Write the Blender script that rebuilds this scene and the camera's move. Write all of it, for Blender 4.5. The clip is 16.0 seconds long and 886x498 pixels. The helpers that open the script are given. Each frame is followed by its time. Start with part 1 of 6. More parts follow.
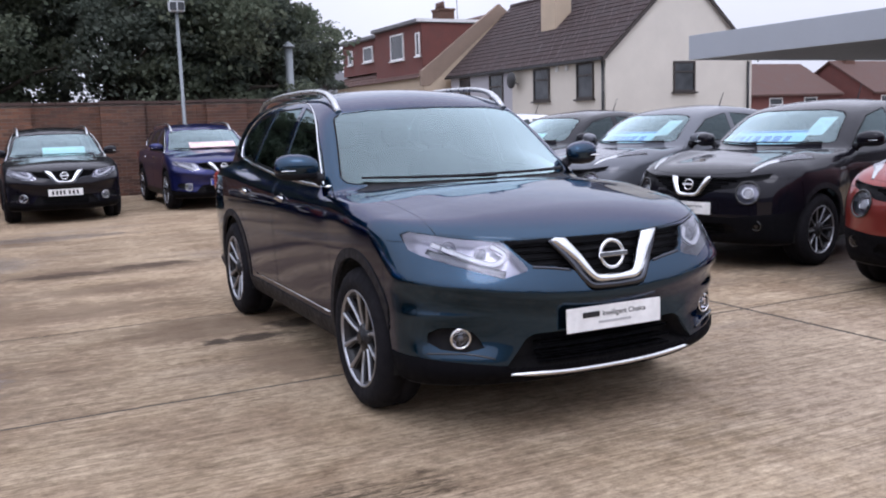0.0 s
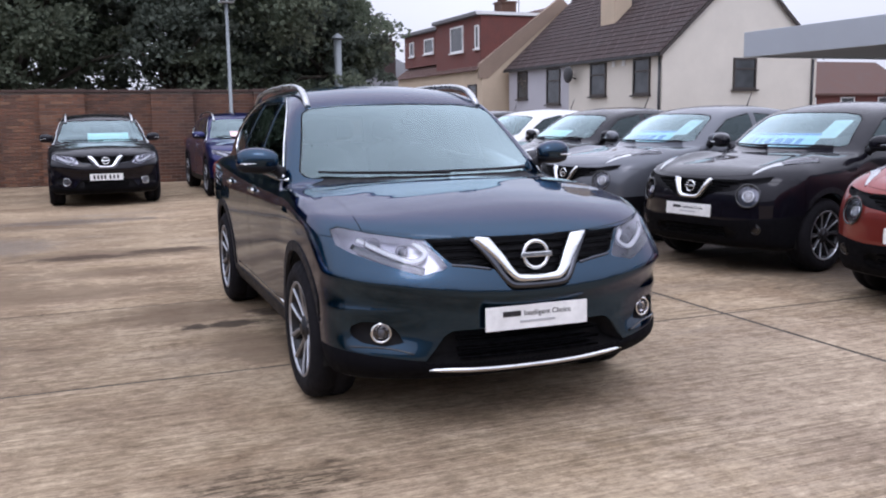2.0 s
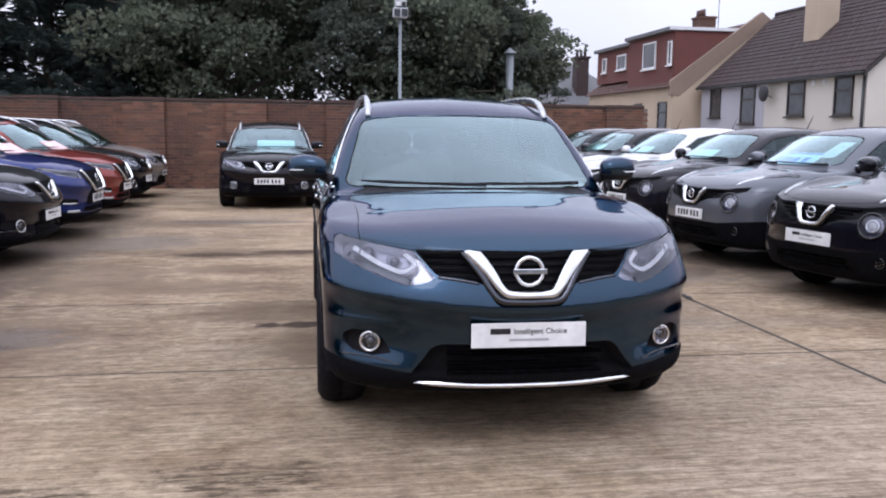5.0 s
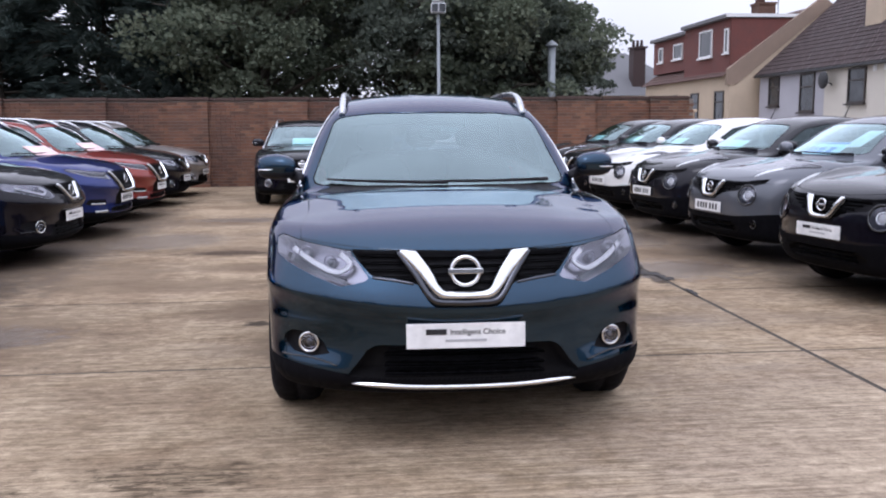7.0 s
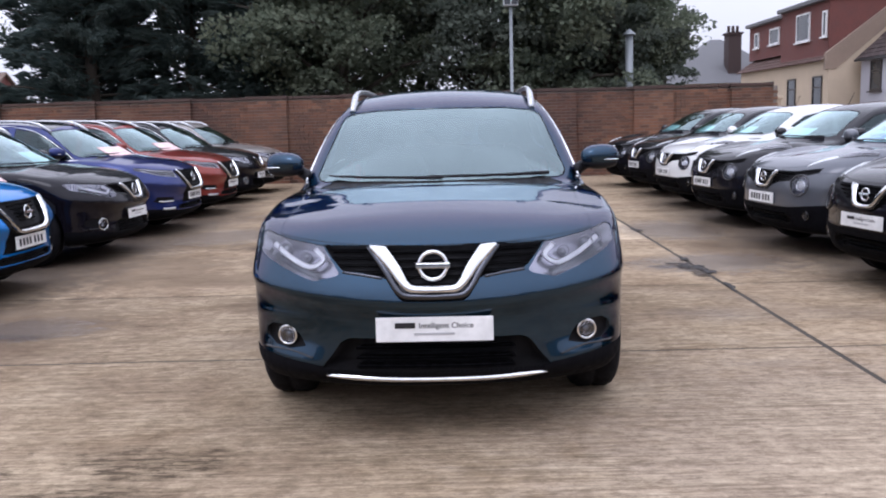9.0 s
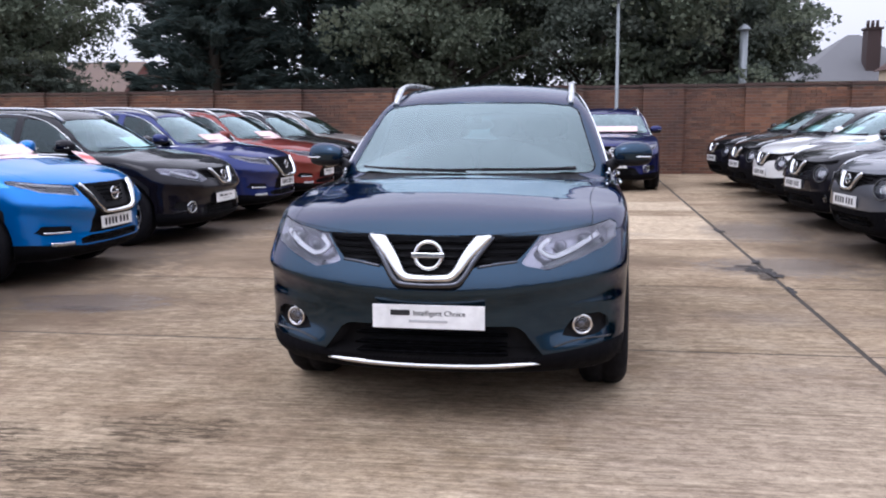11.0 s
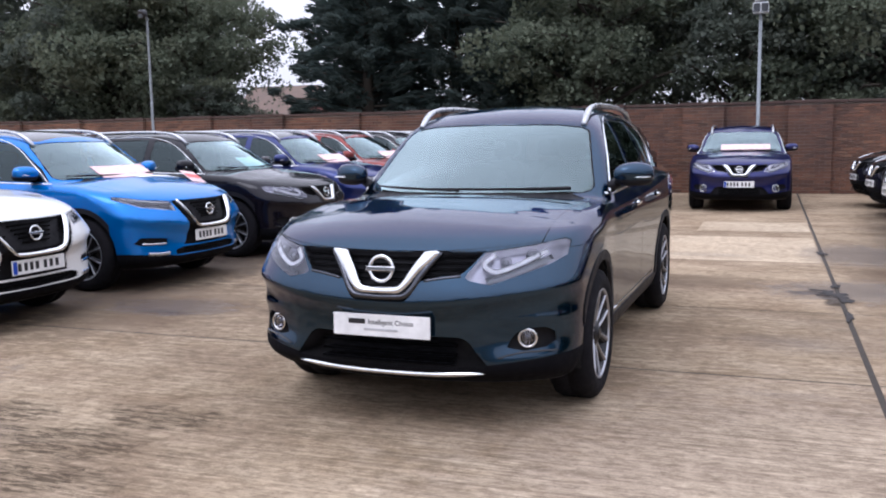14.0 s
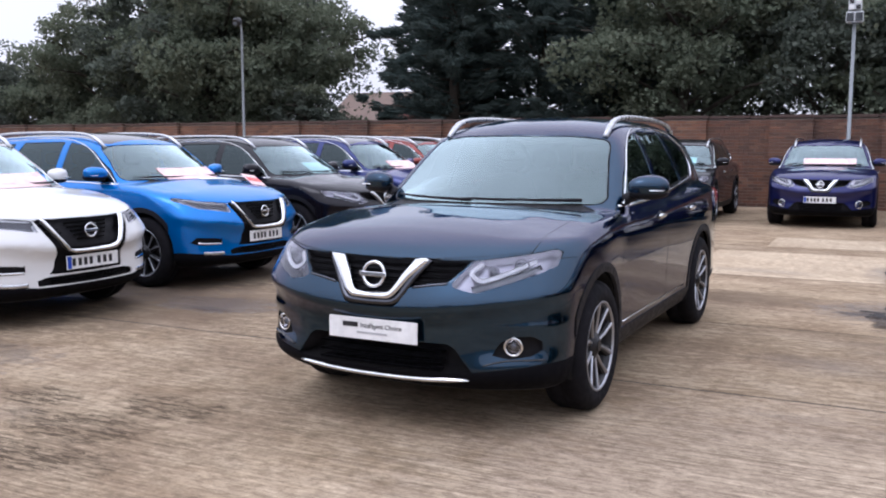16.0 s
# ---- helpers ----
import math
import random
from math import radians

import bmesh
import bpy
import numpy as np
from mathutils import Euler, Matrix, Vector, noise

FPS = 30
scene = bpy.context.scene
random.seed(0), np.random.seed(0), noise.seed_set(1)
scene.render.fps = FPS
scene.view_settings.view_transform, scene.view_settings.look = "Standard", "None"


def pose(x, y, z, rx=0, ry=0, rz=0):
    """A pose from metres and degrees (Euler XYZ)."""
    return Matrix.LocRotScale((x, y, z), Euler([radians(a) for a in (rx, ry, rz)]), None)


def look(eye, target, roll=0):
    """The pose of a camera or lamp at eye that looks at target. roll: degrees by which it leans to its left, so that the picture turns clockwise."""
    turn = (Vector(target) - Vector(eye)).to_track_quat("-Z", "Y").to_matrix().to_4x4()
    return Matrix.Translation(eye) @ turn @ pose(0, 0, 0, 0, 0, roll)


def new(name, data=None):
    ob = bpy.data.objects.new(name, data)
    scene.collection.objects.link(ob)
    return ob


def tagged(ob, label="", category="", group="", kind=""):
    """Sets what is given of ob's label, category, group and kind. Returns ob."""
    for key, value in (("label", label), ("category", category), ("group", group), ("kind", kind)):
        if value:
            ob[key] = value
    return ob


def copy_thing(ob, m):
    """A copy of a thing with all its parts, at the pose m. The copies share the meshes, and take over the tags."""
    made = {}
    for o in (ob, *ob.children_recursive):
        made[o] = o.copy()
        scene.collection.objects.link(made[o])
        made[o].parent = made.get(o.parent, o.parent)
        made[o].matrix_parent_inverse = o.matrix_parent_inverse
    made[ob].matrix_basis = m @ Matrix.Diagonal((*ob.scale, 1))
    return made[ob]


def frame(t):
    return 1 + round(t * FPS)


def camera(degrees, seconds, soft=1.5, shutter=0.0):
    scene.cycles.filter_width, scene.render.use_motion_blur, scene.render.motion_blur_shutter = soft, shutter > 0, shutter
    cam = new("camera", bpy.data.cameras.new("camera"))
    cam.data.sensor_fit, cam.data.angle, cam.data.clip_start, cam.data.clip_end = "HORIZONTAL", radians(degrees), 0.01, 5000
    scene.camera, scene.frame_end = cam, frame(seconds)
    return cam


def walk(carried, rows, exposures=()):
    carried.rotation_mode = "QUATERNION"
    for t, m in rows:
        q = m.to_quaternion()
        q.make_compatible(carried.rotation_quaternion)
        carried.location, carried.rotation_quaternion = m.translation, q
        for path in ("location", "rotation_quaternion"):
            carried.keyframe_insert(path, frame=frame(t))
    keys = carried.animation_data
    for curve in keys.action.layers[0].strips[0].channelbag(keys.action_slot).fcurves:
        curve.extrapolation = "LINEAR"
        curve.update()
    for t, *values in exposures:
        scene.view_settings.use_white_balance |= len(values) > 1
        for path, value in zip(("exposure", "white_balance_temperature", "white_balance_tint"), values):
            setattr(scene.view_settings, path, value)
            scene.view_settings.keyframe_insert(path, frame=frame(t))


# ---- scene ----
cam = camera(52.8, 16.0, soft=2.0)
METRES, EYE, TILT, LEAN, TURN = 5.03, 1.4285, 0.0, 0.0, -26.5
ROWS = [
    (0.0, 0.0, 0.0, 0.0, -0.27, -8.09, 1.86),
    (0.5, 0.0385, -0.0103, 0.0002, 1.9, -8.5, 1.48),
    (1.0, 0.0602, -0.009, -0.0026, 2.77, -8.62, 1.3),
    (1.5, 0.0869, -0.0068, 0.0009, 3.11, -8.5, 0.6),
    (2.0, 0.1273, -0.0097, 0.0033, 4.15, -8.49, 0.72),
    (2.5, 0.1552, -0.0076, 0.0008, 6.39, -8.38, 0.78),
    (3.0, 0.1761, 0.0091, -0.0006, 7.85, -7.77, 1.25),
    (3.5, 0.2079, 0.0138, 0.0033, 9.64, -7.84, 1.69),
    (4.0, 0.2461, 0.0113, 0.001, 12.55, -7.8, 0.71),
    (6.5, 0.3791, 0.0679, -0.0015, 20.11, -7.52, 0.02),
    (7.0, 0.4065, 0.0794, 0.0025, 21.04, -7.89, 0.37),
    (7.5, 0.4432, 0.0819, 0.0031, 23.16, -7.86, 0.01),
    (8.0, 0.4578, 0.0993, -0.0026, 24.19, -8.09, 0.81),
    (8.5, 0.4782, 0.113, 0.001, 25.0, -8.03, 1.01),
    (9.0, 0.514, 0.1158, 0.0036, 27.22, -8.22, 1.55),
    (9.5, 0.545, 0.1168, 0.0024, 29.97, -8.39, 0.58),
    (12.0, 0.6949, 0.1882, 0.0037, 38.57, -8.22, 1.03),
    (12.5, 0.7426, 0.1986, 0.0045, 40.81, -7.49, 0.78),
    (13.0, 0.7664, 0.2122, 0.0032, 42.59, -7.31, 1.07),
    (13.5, 0.7851, 0.2329, 0.0024, 44.37, -7.03, 0.03),
    (14.0, 0.8175, 0.2481, 0.0052, 46.53, -7.22, 0.95),
    (14.5, 0.8517, 0.2611, 0.0049, 48.78, -7.45, 0.34),
    (15.0, 0.8666, 0.285, 0.0005, 49.48, -6.85, 0.49),
    (15.5, 0.884, 0.2984, 0.0057, 52.0, -6.71, -0.09),
    (16.0, 0.8991, 0.3156, 0.0076, 52.93, -6.72, -0.03),
]
walk(cam, [(t, pose(0, 0, EYE, TILT, LEAN, TURN) @ pose(METRES * x, METRES * y, METRES * z, 90 + pitch, roll, yaw)) for t, x, y, z, yaw, pitch, roll in ROWS],
     exposures=[(0, 0.06, 5670, 20), (4, 0.06, 5670, 20), (6.5, 0.13, 5670, 20), (9.5, 0.13, 5670, 20), (12, 0.21, 5670, 20), (13.5, 0.19, 5670, 20), (16, 0.14, 5670, 20)])

# ---- world, sun, exposure ----
SUN_EL, SUN_AZ = radians(52), radians(200)
SKY_LOW, SKY_HIGH = 6.4, 16.0
world = bpy.data.worlds.new("overcast_sky")
scene.world = world
world.use_nodes = True
wn, wl = world.node_tree.nodes, world.node_tree.links
wn.clear()
sky = wn.new("ShaderNodeTexSky")
sky.sky_type, sky.sun_disc = "NISHITA", False
sky.sun_elevation, sky.sun_rotation = SUN_EL, SUN_AZ
sky.air_density, sky.dust_density, sky.ozone_density = 1.0, 4.0, 1.0
pale = wn.new("ShaderNodeHueSaturation")
pale.inputs["Saturation"].default_value = 0.16
cloud_at = wn.new("ShaderNodeTexCoord")
cloud = wn.new("ShaderNodeTexNoise")
cloud.inputs["Scale"].default_value, cloud.inputs["Detail"].default_value = 3.0, 5.0
cloud_map = wn.new("ShaderNodeMapRange")
cloud_map.inputs["To Min"].default_value, cloud_map.inputs["To Max"].default_value = 0.8, 1.2
# an overcast sky is brighter overhead than at the horizon
split = wn.new("ShaderNodeSeparateXYZ")
lift = wn.new("ShaderNodeMapRange")
for key, val in zip(("From Min", "From Max", "To Min", "To Max"), (0.0, 1.0, SKY_LOW, SKY_HIGH)):
    lift.inputs[key].default_value = val
both = wn.new("ShaderNodeMath")
both.operation = "MULTIPLY"
wl.new(cloud_at.outputs["Generated"], split.inputs["Vector"])
wl.new(split.outputs["Z"], lift.inputs["Value"])
wl.new(lift.outputs["Result"], both.inputs[0])
wl.new(cloud_map.outputs["Result"], both.inputs[1])
veil = wn.new("ShaderNodeMix")
veil.data_type, veil.blend_type = "RGBA", "MIX"
veil.inputs["Factor"].default_value = 0.85
bg = wn.new("ShaderNodeBackground")
bg.inputs["Strength"].default_value = 0.13
out = wn.new("ShaderNodeOutputWorld")
grey = wn.new("ShaderNodeCombineColor")
wl.new(cloud_at.outputs["Generated"], cloud.inputs["Vector"])
wl.new(cloud.outputs["Fac"], cloud_map.inputs["Value"])
for ch in ("Red", "Green", "Blue"):
    wl.new(both.outputs[0], grey.inputs[ch])
wl.new(sky.outputs["Color"], pale.inputs["Color"])
wl.new(pale.outputs["Color"], veil.inputs["A"])
wl.new(grey.outputs["Color"], veil.inputs["B"])
wl.new(veil.outputs["Result"], bg.inputs["Color"])
wl.new(bg.outputs["Background"], out.inputs["Surface"])

sun = new("sun", bpy.data.lights.new("sun", "SUN"))
sun.data.energy, sun.data.angle, sun.data.color = 0.5, radians(25), (1.0, 0.97, 0.93)
sun.matrix_world = look((0, 0, 30), (-math.sin(SUN_AZ) * math.cos(SUN_EL) * 10, -math.cos(SUN_AZ) * math.cos(SUN_EL) * 10, 30 - math.sin(SUN_EL) * 10))


# ---- materials ----
class Mat:
    """A node material with short helpers."""

    def __init__(self, name, color=(0.5, 0.5, 0.5), rough=0.5, metal=0.0):
        self.m = bpy.data.materials.new(name)
        self.m.use_nodes = True
        self.n, self.l = self.m.node_tree.nodes, self.m.node_tree.links
        self.b = self.n["Principled BSDF"]
        self.set(**{"Base Color": (*color, 1), "Roughness": rough, "Metallic": metal})
        self.obj = None

    def set(self, **kw):
        for k, v in kw.items():
            self.b.inputs[k].default_value = v
        return self

    def coords(self, scale=(1, 1, 1), space="Object"):
        t = self.n.new("ShaderNodeTexCoord")
        mp = self.n.new("ShaderNodeMapping")
        mp.inputs["Scale"].default_value = scale
        self.l.new(t.outputs[space], mp.inputs["Vector"])
        return mp.outputs["Vector"]

    def world(self, scale=(1, 1, 1)):
        g = self.n.new("ShaderNodeNewGeometry")
        mp = self.n.new("ShaderNodeMapping")
        mp.inputs["Scale"].default_value = scale
        self.l.new(g.outputs["Position"], mp.inputs["Vector"])
        return mp.outputs["Vector"]

    def noise(self, vec, scale, detail=4, rough=0.6, lo=0.3, hi=0.7, to=(0, 1)):
        t = self.n.new("ShaderNodeTexNoise")
        t.inputs["Scale"].default_value, t.inputs["Detail"].default_value, t.inputs["Roughness"].default_value = scale, detail, rough
        self.l.new(vec, t.inputs["Vector"])
        return self.remap(t.outputs["Fac"], lo, hi, *to)

    def remap(self, v, lo, hi, a=0, b=1):
        r = self.n.new("ShaderNodeMapRange")
        for k, x in zip(("From Min", "From Max", "To Min", "To Max"), (lo, hi, a, b)):
            r.inputs[k].default_value = x
        self.l.new(v, r.inputs["Value"])
        return r.outputs["Result"]

    def math(self, op, a, b=0.5, clamp=False):
        r = self.n.new("ShaderNodeMath")
        r.operation, r.use_clamp = op, clamp
        for i, v in enumerate((a, b)):
            if isinstance(v, (int, float)):
                r.inputs[i].default_value = v
            else:
                self.l.new(v, r.inputs[i])
        return r.outputs[0]

    def mix(self, fac, a, b, mode="MIX"):
        r = self.n.new("ShaderNodeMix")
        r.data_type, r.blend_type = "RGBA", mode
        for key, v in (("Factor", fac), ("A", a), ("B", b)):
            if isinstance(v, (int, float)):
                r.inputs[key].default_value = v
            elif isinstance(v, tuple):
                r.inputs[key].default_value = (*v, 1)
            else:
                self.l.new(v, r.inputs[key])
        return r.outputs["Result"]

    def to(self, key, v):
        self.l.new(v, self.b.inputs[key])
        return self

    def bump(self, h, strength=0.3, dist=0.01):
        r = self.n.new("ShaderNodeBump")
        r.inputs["Strength"].default_value, r.inputs["Distance"].default_value = strength, dist
        self.l.new(h, r.inputs["Height"])
        return self.to("Normal", r.outputs["Normal"])

    def random(self):
        return self.n.new("ShaderNodeObjectInfo").outputs["Random"]

    def island(self):
        return self.n.new("ShaderNodeNewGeometry").outputs["Random Per Island"]


def speckled(name, color, rough=0.6, spread=0.25, scale=6.0, fine=60.0, bump=0.2, metal=0.0):
    """A plain surface with large stains and fine grain."""
    m = Mat(name, color, rough, metal)
    v = m.world()
    big = m.noise(v, scale, 5, 0.65)
    small = m.noise(v, fine, 3, 0.6)
    dark, light = tuple(c * (1 - spread) for c in color), tuple(min(1, c * (1 + spread * 0.6)) for c in color)
    c = m.mix(big, dark, light)
    c = m.mix(0.35, c, m.mix(small, dark, light))
    m.to("Base Color", c).to("Roughness", m.remap(big, 0, 1, rough * 0.85, min(1, rough * 1.15)))
    if bump:
        m.bump(small, bump, 0.004)
    return m.m


def concrete_material(name="brushed_concrete", gain=(1.0, 1.0, 1.0), streak=1.0):
    m = Mat(name, (0.3, 0.26, 0.21), 0.75)
    v = m.world()

    def spot(cx, cy, rx, ry, ragged=0.5):
        """1 in the middle of an oval patch, 0 outside it, with a ragged edge."""
        g = m.n.new("ShaderNodeVectorMath")
        g.operation = "SUBTRACT"
        m.l.new(v, g.inputs[0])
        g.inputs[1].default_value = (cx, cy, 0)
        k = m.n.new("ShaderNodeVectorMath")
        k.operation = "DIVIDE"
        m.l.new(g.outputs[0], k.inputs[0])
        k.inputs[1].default_value = (rx, ry, 1)
        ln = m.n.new("ShaderNodeVectorMath")
        ln.operation = "LENGTH"
        m.l.new(k.outputs[0], ln.inputs[0])
        wob = m.math("MULTIPLY", m.math("SUBTRACT", rag, 0.5), ragged * 2)
        return m.remap(m.math("ADD", ln.outputs["Value"], wob), 0.55, 1.0, 1, 0)

    def several(spots):
        r = spots[0]
        for q in spots[1:]:
            r = m.math("MAXIMUM", r, q)
        return r
    rag = m.noise(m.world((1.0, 1.6, 1)), 5.0, 5, 0.7, 0.25, 0.75)
    big = m.noise(v, 0.55, 5, 0.6)
    mid = m.noise(m.world((1.0, 1.6, 1)), 2.2, 6, 0.7)
    fine = m.noise(v, 48, 4, 0.75, 0.28, 0.72)
    # broom marks run along x
    broom = m.noise(m.world((1.6, 44, 1)), 1.0, 4, 0.7, 0.40, 0.60)
    groove = m.noise(m.world((5.0, 30, 1)), 1.0, 5, 0.8, 0.49, 0.54)
    worn = m.noise(m.world((0.8, 1.2, 1)), 1.3, 5, 0.65, 0.35, 0.65, (0.35, 1.0))
    tide = m.noise(m.world((0.9, 1.2, 1)), 1.1, 6, 0.7, 0.46, 0.60)
    broad = m.noise(m.world((1.0, 1.6, 1)), 1.2, 7, 0.75, 0.36, 0.64)
    mottle = m.noise(m.world((1.0, 1.6, 1)), 11.0, 6, 0.8, 0.38, 0.62)
    c = m.mix(big, (0.31, 0.230, 0.145), (0.43, 0.340, 0.230))
    c = m.mix(m.math("MULTIPLY", mid, 0.5), c, (0.17, 0.118, 0.076))
    c = m.mix(m.math("MULTIPLY", broad, 0.65 * streak), c, (0.56, 0.455, 0.325))
    c = m.mix(m.math("MULTIPLY", tide, 0.42 * streak), c, (0.19, 0.128, 0.085))
    c = m.mix(m.math("MULTIPLY", spot(4.7, 2.6, 2.2, 2.6, 0.35), 0.38), c, (0.52, 0.435, 0.345))
    wet = m.noise(m.world((0.8, 1.1, 1)), 0.62, 6, 0.68, 0.50, 0.60)
    c = m.mix(m.math("MULTIPLY", wet, 0.24 * streak), c, (0.135, 0.094, 0.066))
    c = m.mix(m.math("MULTIPLY", fine, 0.35), c, (0.18, 0.138, 0.098))
    c = m.mix(1.0, c, m.mix(mottle, (0.66, 0.645, 0.63), (1.20, 1.20, 1.19)), "MULTIPLY")
    c = m.mix(1.0, c, m.mix(m.math("MULTIPLY", m.math("MULTIPLY", broom, worn), streak), (1.20, 1.20, 1.20), (0.66, 0.64, 0.62)), "MULTIPLY")
    c = m.mix(1.0, c, gain, "MULTIPLY")
    # every slab a little lighter or darker
    c = m.mix(1.0, c, m.mix(m.random(), (0.92, 0.92, 0.92), (1.06, 1.05, 1.04)), "MULTIPLY")
    # algae and dirt caught in the grooves, in patches
    patch = m.noise(m.world((1, 1.5, 1)), 0.8, 4, 0.6, 0.5, 0.66)
    dirty = several([spot(1.22, 3.06, 0.46, 0.22), spot(1.0, 2.62, 0.6, 0.26), spot(1.1, 2.2, 0.65, 0.22), spot(0.2, 2.2, 0.5, 0.16), spot(0.4, 2.9, 0.35, 0.2)])
    grime = m.math("MULTIPLY", groove, m.math("ADD", m.math("MULTIPLY", dirty, 1.0), m.math("MULTIPLY", patch, 0.22)), True)
    c = m.mix(m.math("MULTIPLY", grime, 0.78), c, (0.048, 0.035, 0.023))
    film = m.noise(m.world((1.4, 5.0, 1)), 3.2, 6, 0.75, 0.42, 0.58)
    c = m.mix(m.math("MULTIPLY", m.math("MULTIPLY", dirty, film), 0.42), c, (0.062, 0.046, 0.030))
    specks = m.noise(m.world((1, 1.9, 1)), 14.0, 4, 0.75, 0.62, 0.68)
    c = m.mix(m.math("MULTIPLY", m.math("MULTIPLY", specks, mid), 0.9), c, (0.06, 0.048, 0.037))
    # oil, brown patches, painted under-car shade and standing damp
    oil = several([spot(1.52, 6.0, 0.30, 0.13), spot(1.27, 6.0, 0.13, 0.12), spot(1.42, 9.98, 0.55, 0.22), spot(0.55, 9.80, 0.60, 0.20), spot(4.80, 7.55, 0.13, 0.5), spot(4.62, 7.85, 0.26, 0.14), spot(2.1, 6.3, 0.5, 0.2), spot(-0.6, 5.5, 0.35, 0.12)])
    c = m.mix(m.math("MULTIPLY", oil, 0.85), c, (0.035, 0.028, 0.024))
    brown = several([spot(-0.9, 5.7, 1.3, 1.5), spot(-0.5, 8.3, 1.0, 1.4), spot(1.2, 6.5, 0.7, 0.5), spot(1.55, 5.3, 0.35, 0.6), spot(0.2, 7.7, 1.5, 0.5), spot(0.8, 8.7, 0.9, 0.35), spot(0.9, 9.9, 1.5, 0.5), spot(-0.2, 13.2, 1.2, 0.8), spot(3.6, 8.3, 0.9, 0.5), spot(5.6, 8.9, 0.7, 1.5)])
    c = m.mix(m.math("MULTIPLY", m.math("MULTIPLY", brown, m.remap(mottle, 0, 1, 0.35, 1.0)), 0.75), c, (0.115, 0.080, 0.056))
    # shade under the two parked rows, painted into the concrete as near-black ovals
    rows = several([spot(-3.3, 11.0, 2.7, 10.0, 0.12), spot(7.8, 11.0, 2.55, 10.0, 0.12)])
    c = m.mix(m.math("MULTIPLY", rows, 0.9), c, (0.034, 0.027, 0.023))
    damp_n = m.noise(m.world((0.7, 1.3, 1)), 0.42, 4, 0.55, 0.58, 0.70, (0, 0.6))
    # damp patches; the two long ovals deepen the painted shade under the cars
    damp_shade = several([spot(-0.5, 11.0, 1.0, 1.0, 0.3), spot(5.3, 10.6, 0.8, 1.2, 0.3), spot(-0.7, 5.75, 0.75, 0.45), spot(5.1, 8.0, 1.0, 0.7), spot(-3.6, 11.0, 3.2, 9.5, 0.15), spot(8.3, 11.0, 2.9, 9.5, 0.15), spot(-1.2, 3.4, 1.0, 0.5), spot(0.6, 13.5, 1.4, 0.4), damp_n])
    c = m.mix(m.math("MULTIPLY", damp_shade, 0.55), c, (0.095, 0.070, 0.052))
    m.to("Base Color", c)
    m.to("Roughness", m.remap(damp_shade, 0, 1, 0.85, 0.40))
    m.to("Specular IOR Level", m.remap(damp_shade, 0, 1, 0.05, 0.36))
    h = m.math("ADD", m.math("MULTIPLY", broom, 0.8), m.math("MULTIPLY", fine, 0.35))
    m.bump(h, 0.6, 0.006)
    return m.m


def brick_material():
    m = Mat("red_brick", (0.25, 0.1, 0.06), 0.85)
    v = m.world()
    r = m.math("FRACT", m.math("ADD", m.island(), m.random()))
    ramp = m.n.new("ShaderNodeValToRGB")
    e = ramp.color_ramp.elements
    e[0].position, e[0].color = 0.0, (0.075, 0.040, 0.030, 1)
    e[1].position, e[1].color = 1.0, (0.27, 0.150, 0.095, 1)
    for p, col in ((0.25, (0.125, 0.062, 0.044, 1)), (0.55, (0.185, 0.086, 0.056, 1)), (0.8, (0.225, 0.098, 0.058, 1))):
        e.new(p).color = col
    m.l.new(r, ramp.inputs["Fac"])
    soot = m.noise(m.world((1, 1, 1.6)), 0.8, 5, 0.65)
    grain = m.noise(v, 45, 4, 0.7)
    c = m.mix(m.math("MULTIPLY", soot, 0.55), ramp.outputs["Color"], (0.065, 0.045, 0.038))
    c = m.mix(m.math("MULTIPLY", grain, 0.35), c, (0.25, 0.145, 0.09))
    bay = m.noise(m.world((0.5, 0.5, 0.15)), 1.0, 3, 0.5, 0.35, 0.65)
    c = m.mix(1.0, c, m.mix(bay, (0.62, 0.60, 0.62), (1.12, 1.07, 0.98)), "MULTIPLY")
    lime = m.noise(m.world((1, 1, 2.5)), 3.0, 5, 0.7, 0.62, 0.78, (0, 0.35))
    c = m.mix(lime, c, (0.36, 0.29, 0.24))
    m.to("Base Color", c).bump(grain, 0.4, 0.005)
    return m.m


def leaf_material(name, a, b, brown=(0.10, 0.10, 0.03)):
    m = Mat(name, a, 0.55)
    r = m.island()
    v = m.world()
    c = m.mix(r, a, b)
    c = m.mix(m.noise(v, 0.7, 3, 0.5, 0.4, 0.75, (0, 0.6)), c, brown)
    m.to("Base Color", c)
    m.set(**{"Specular IOR Level": 0.12, "Roughness": 0.75})
    tr = m.n.new("ShaderNodeBsdfTranslucent")
    m.l.new(c, tr.inputs["Color"])
    mx = m.n.new("ShaderNodeMixShader")
    mx.inputs["Fac"].default_value = 0.44
    m.l.new(m.b.outputs[0], mx.inputs[1])
    m.l.new(tr.outputs[0], mx.inputs[2])
    m.l.new(mx.outputs[0], m.n["Material Output"].inputs["Surface"])
    return m.m


def house_glass():
    m = Mat("dark_window_glass", (0.03, 0.035, 0.04), 0.06)
    v = m.world()
    m.to("Base Color", m.mix(m.noise(v, 1.5, 2, 0.5), (0.015, 0.018, 0.02), (0.06, 0.065, 0.07)))
    return m.m


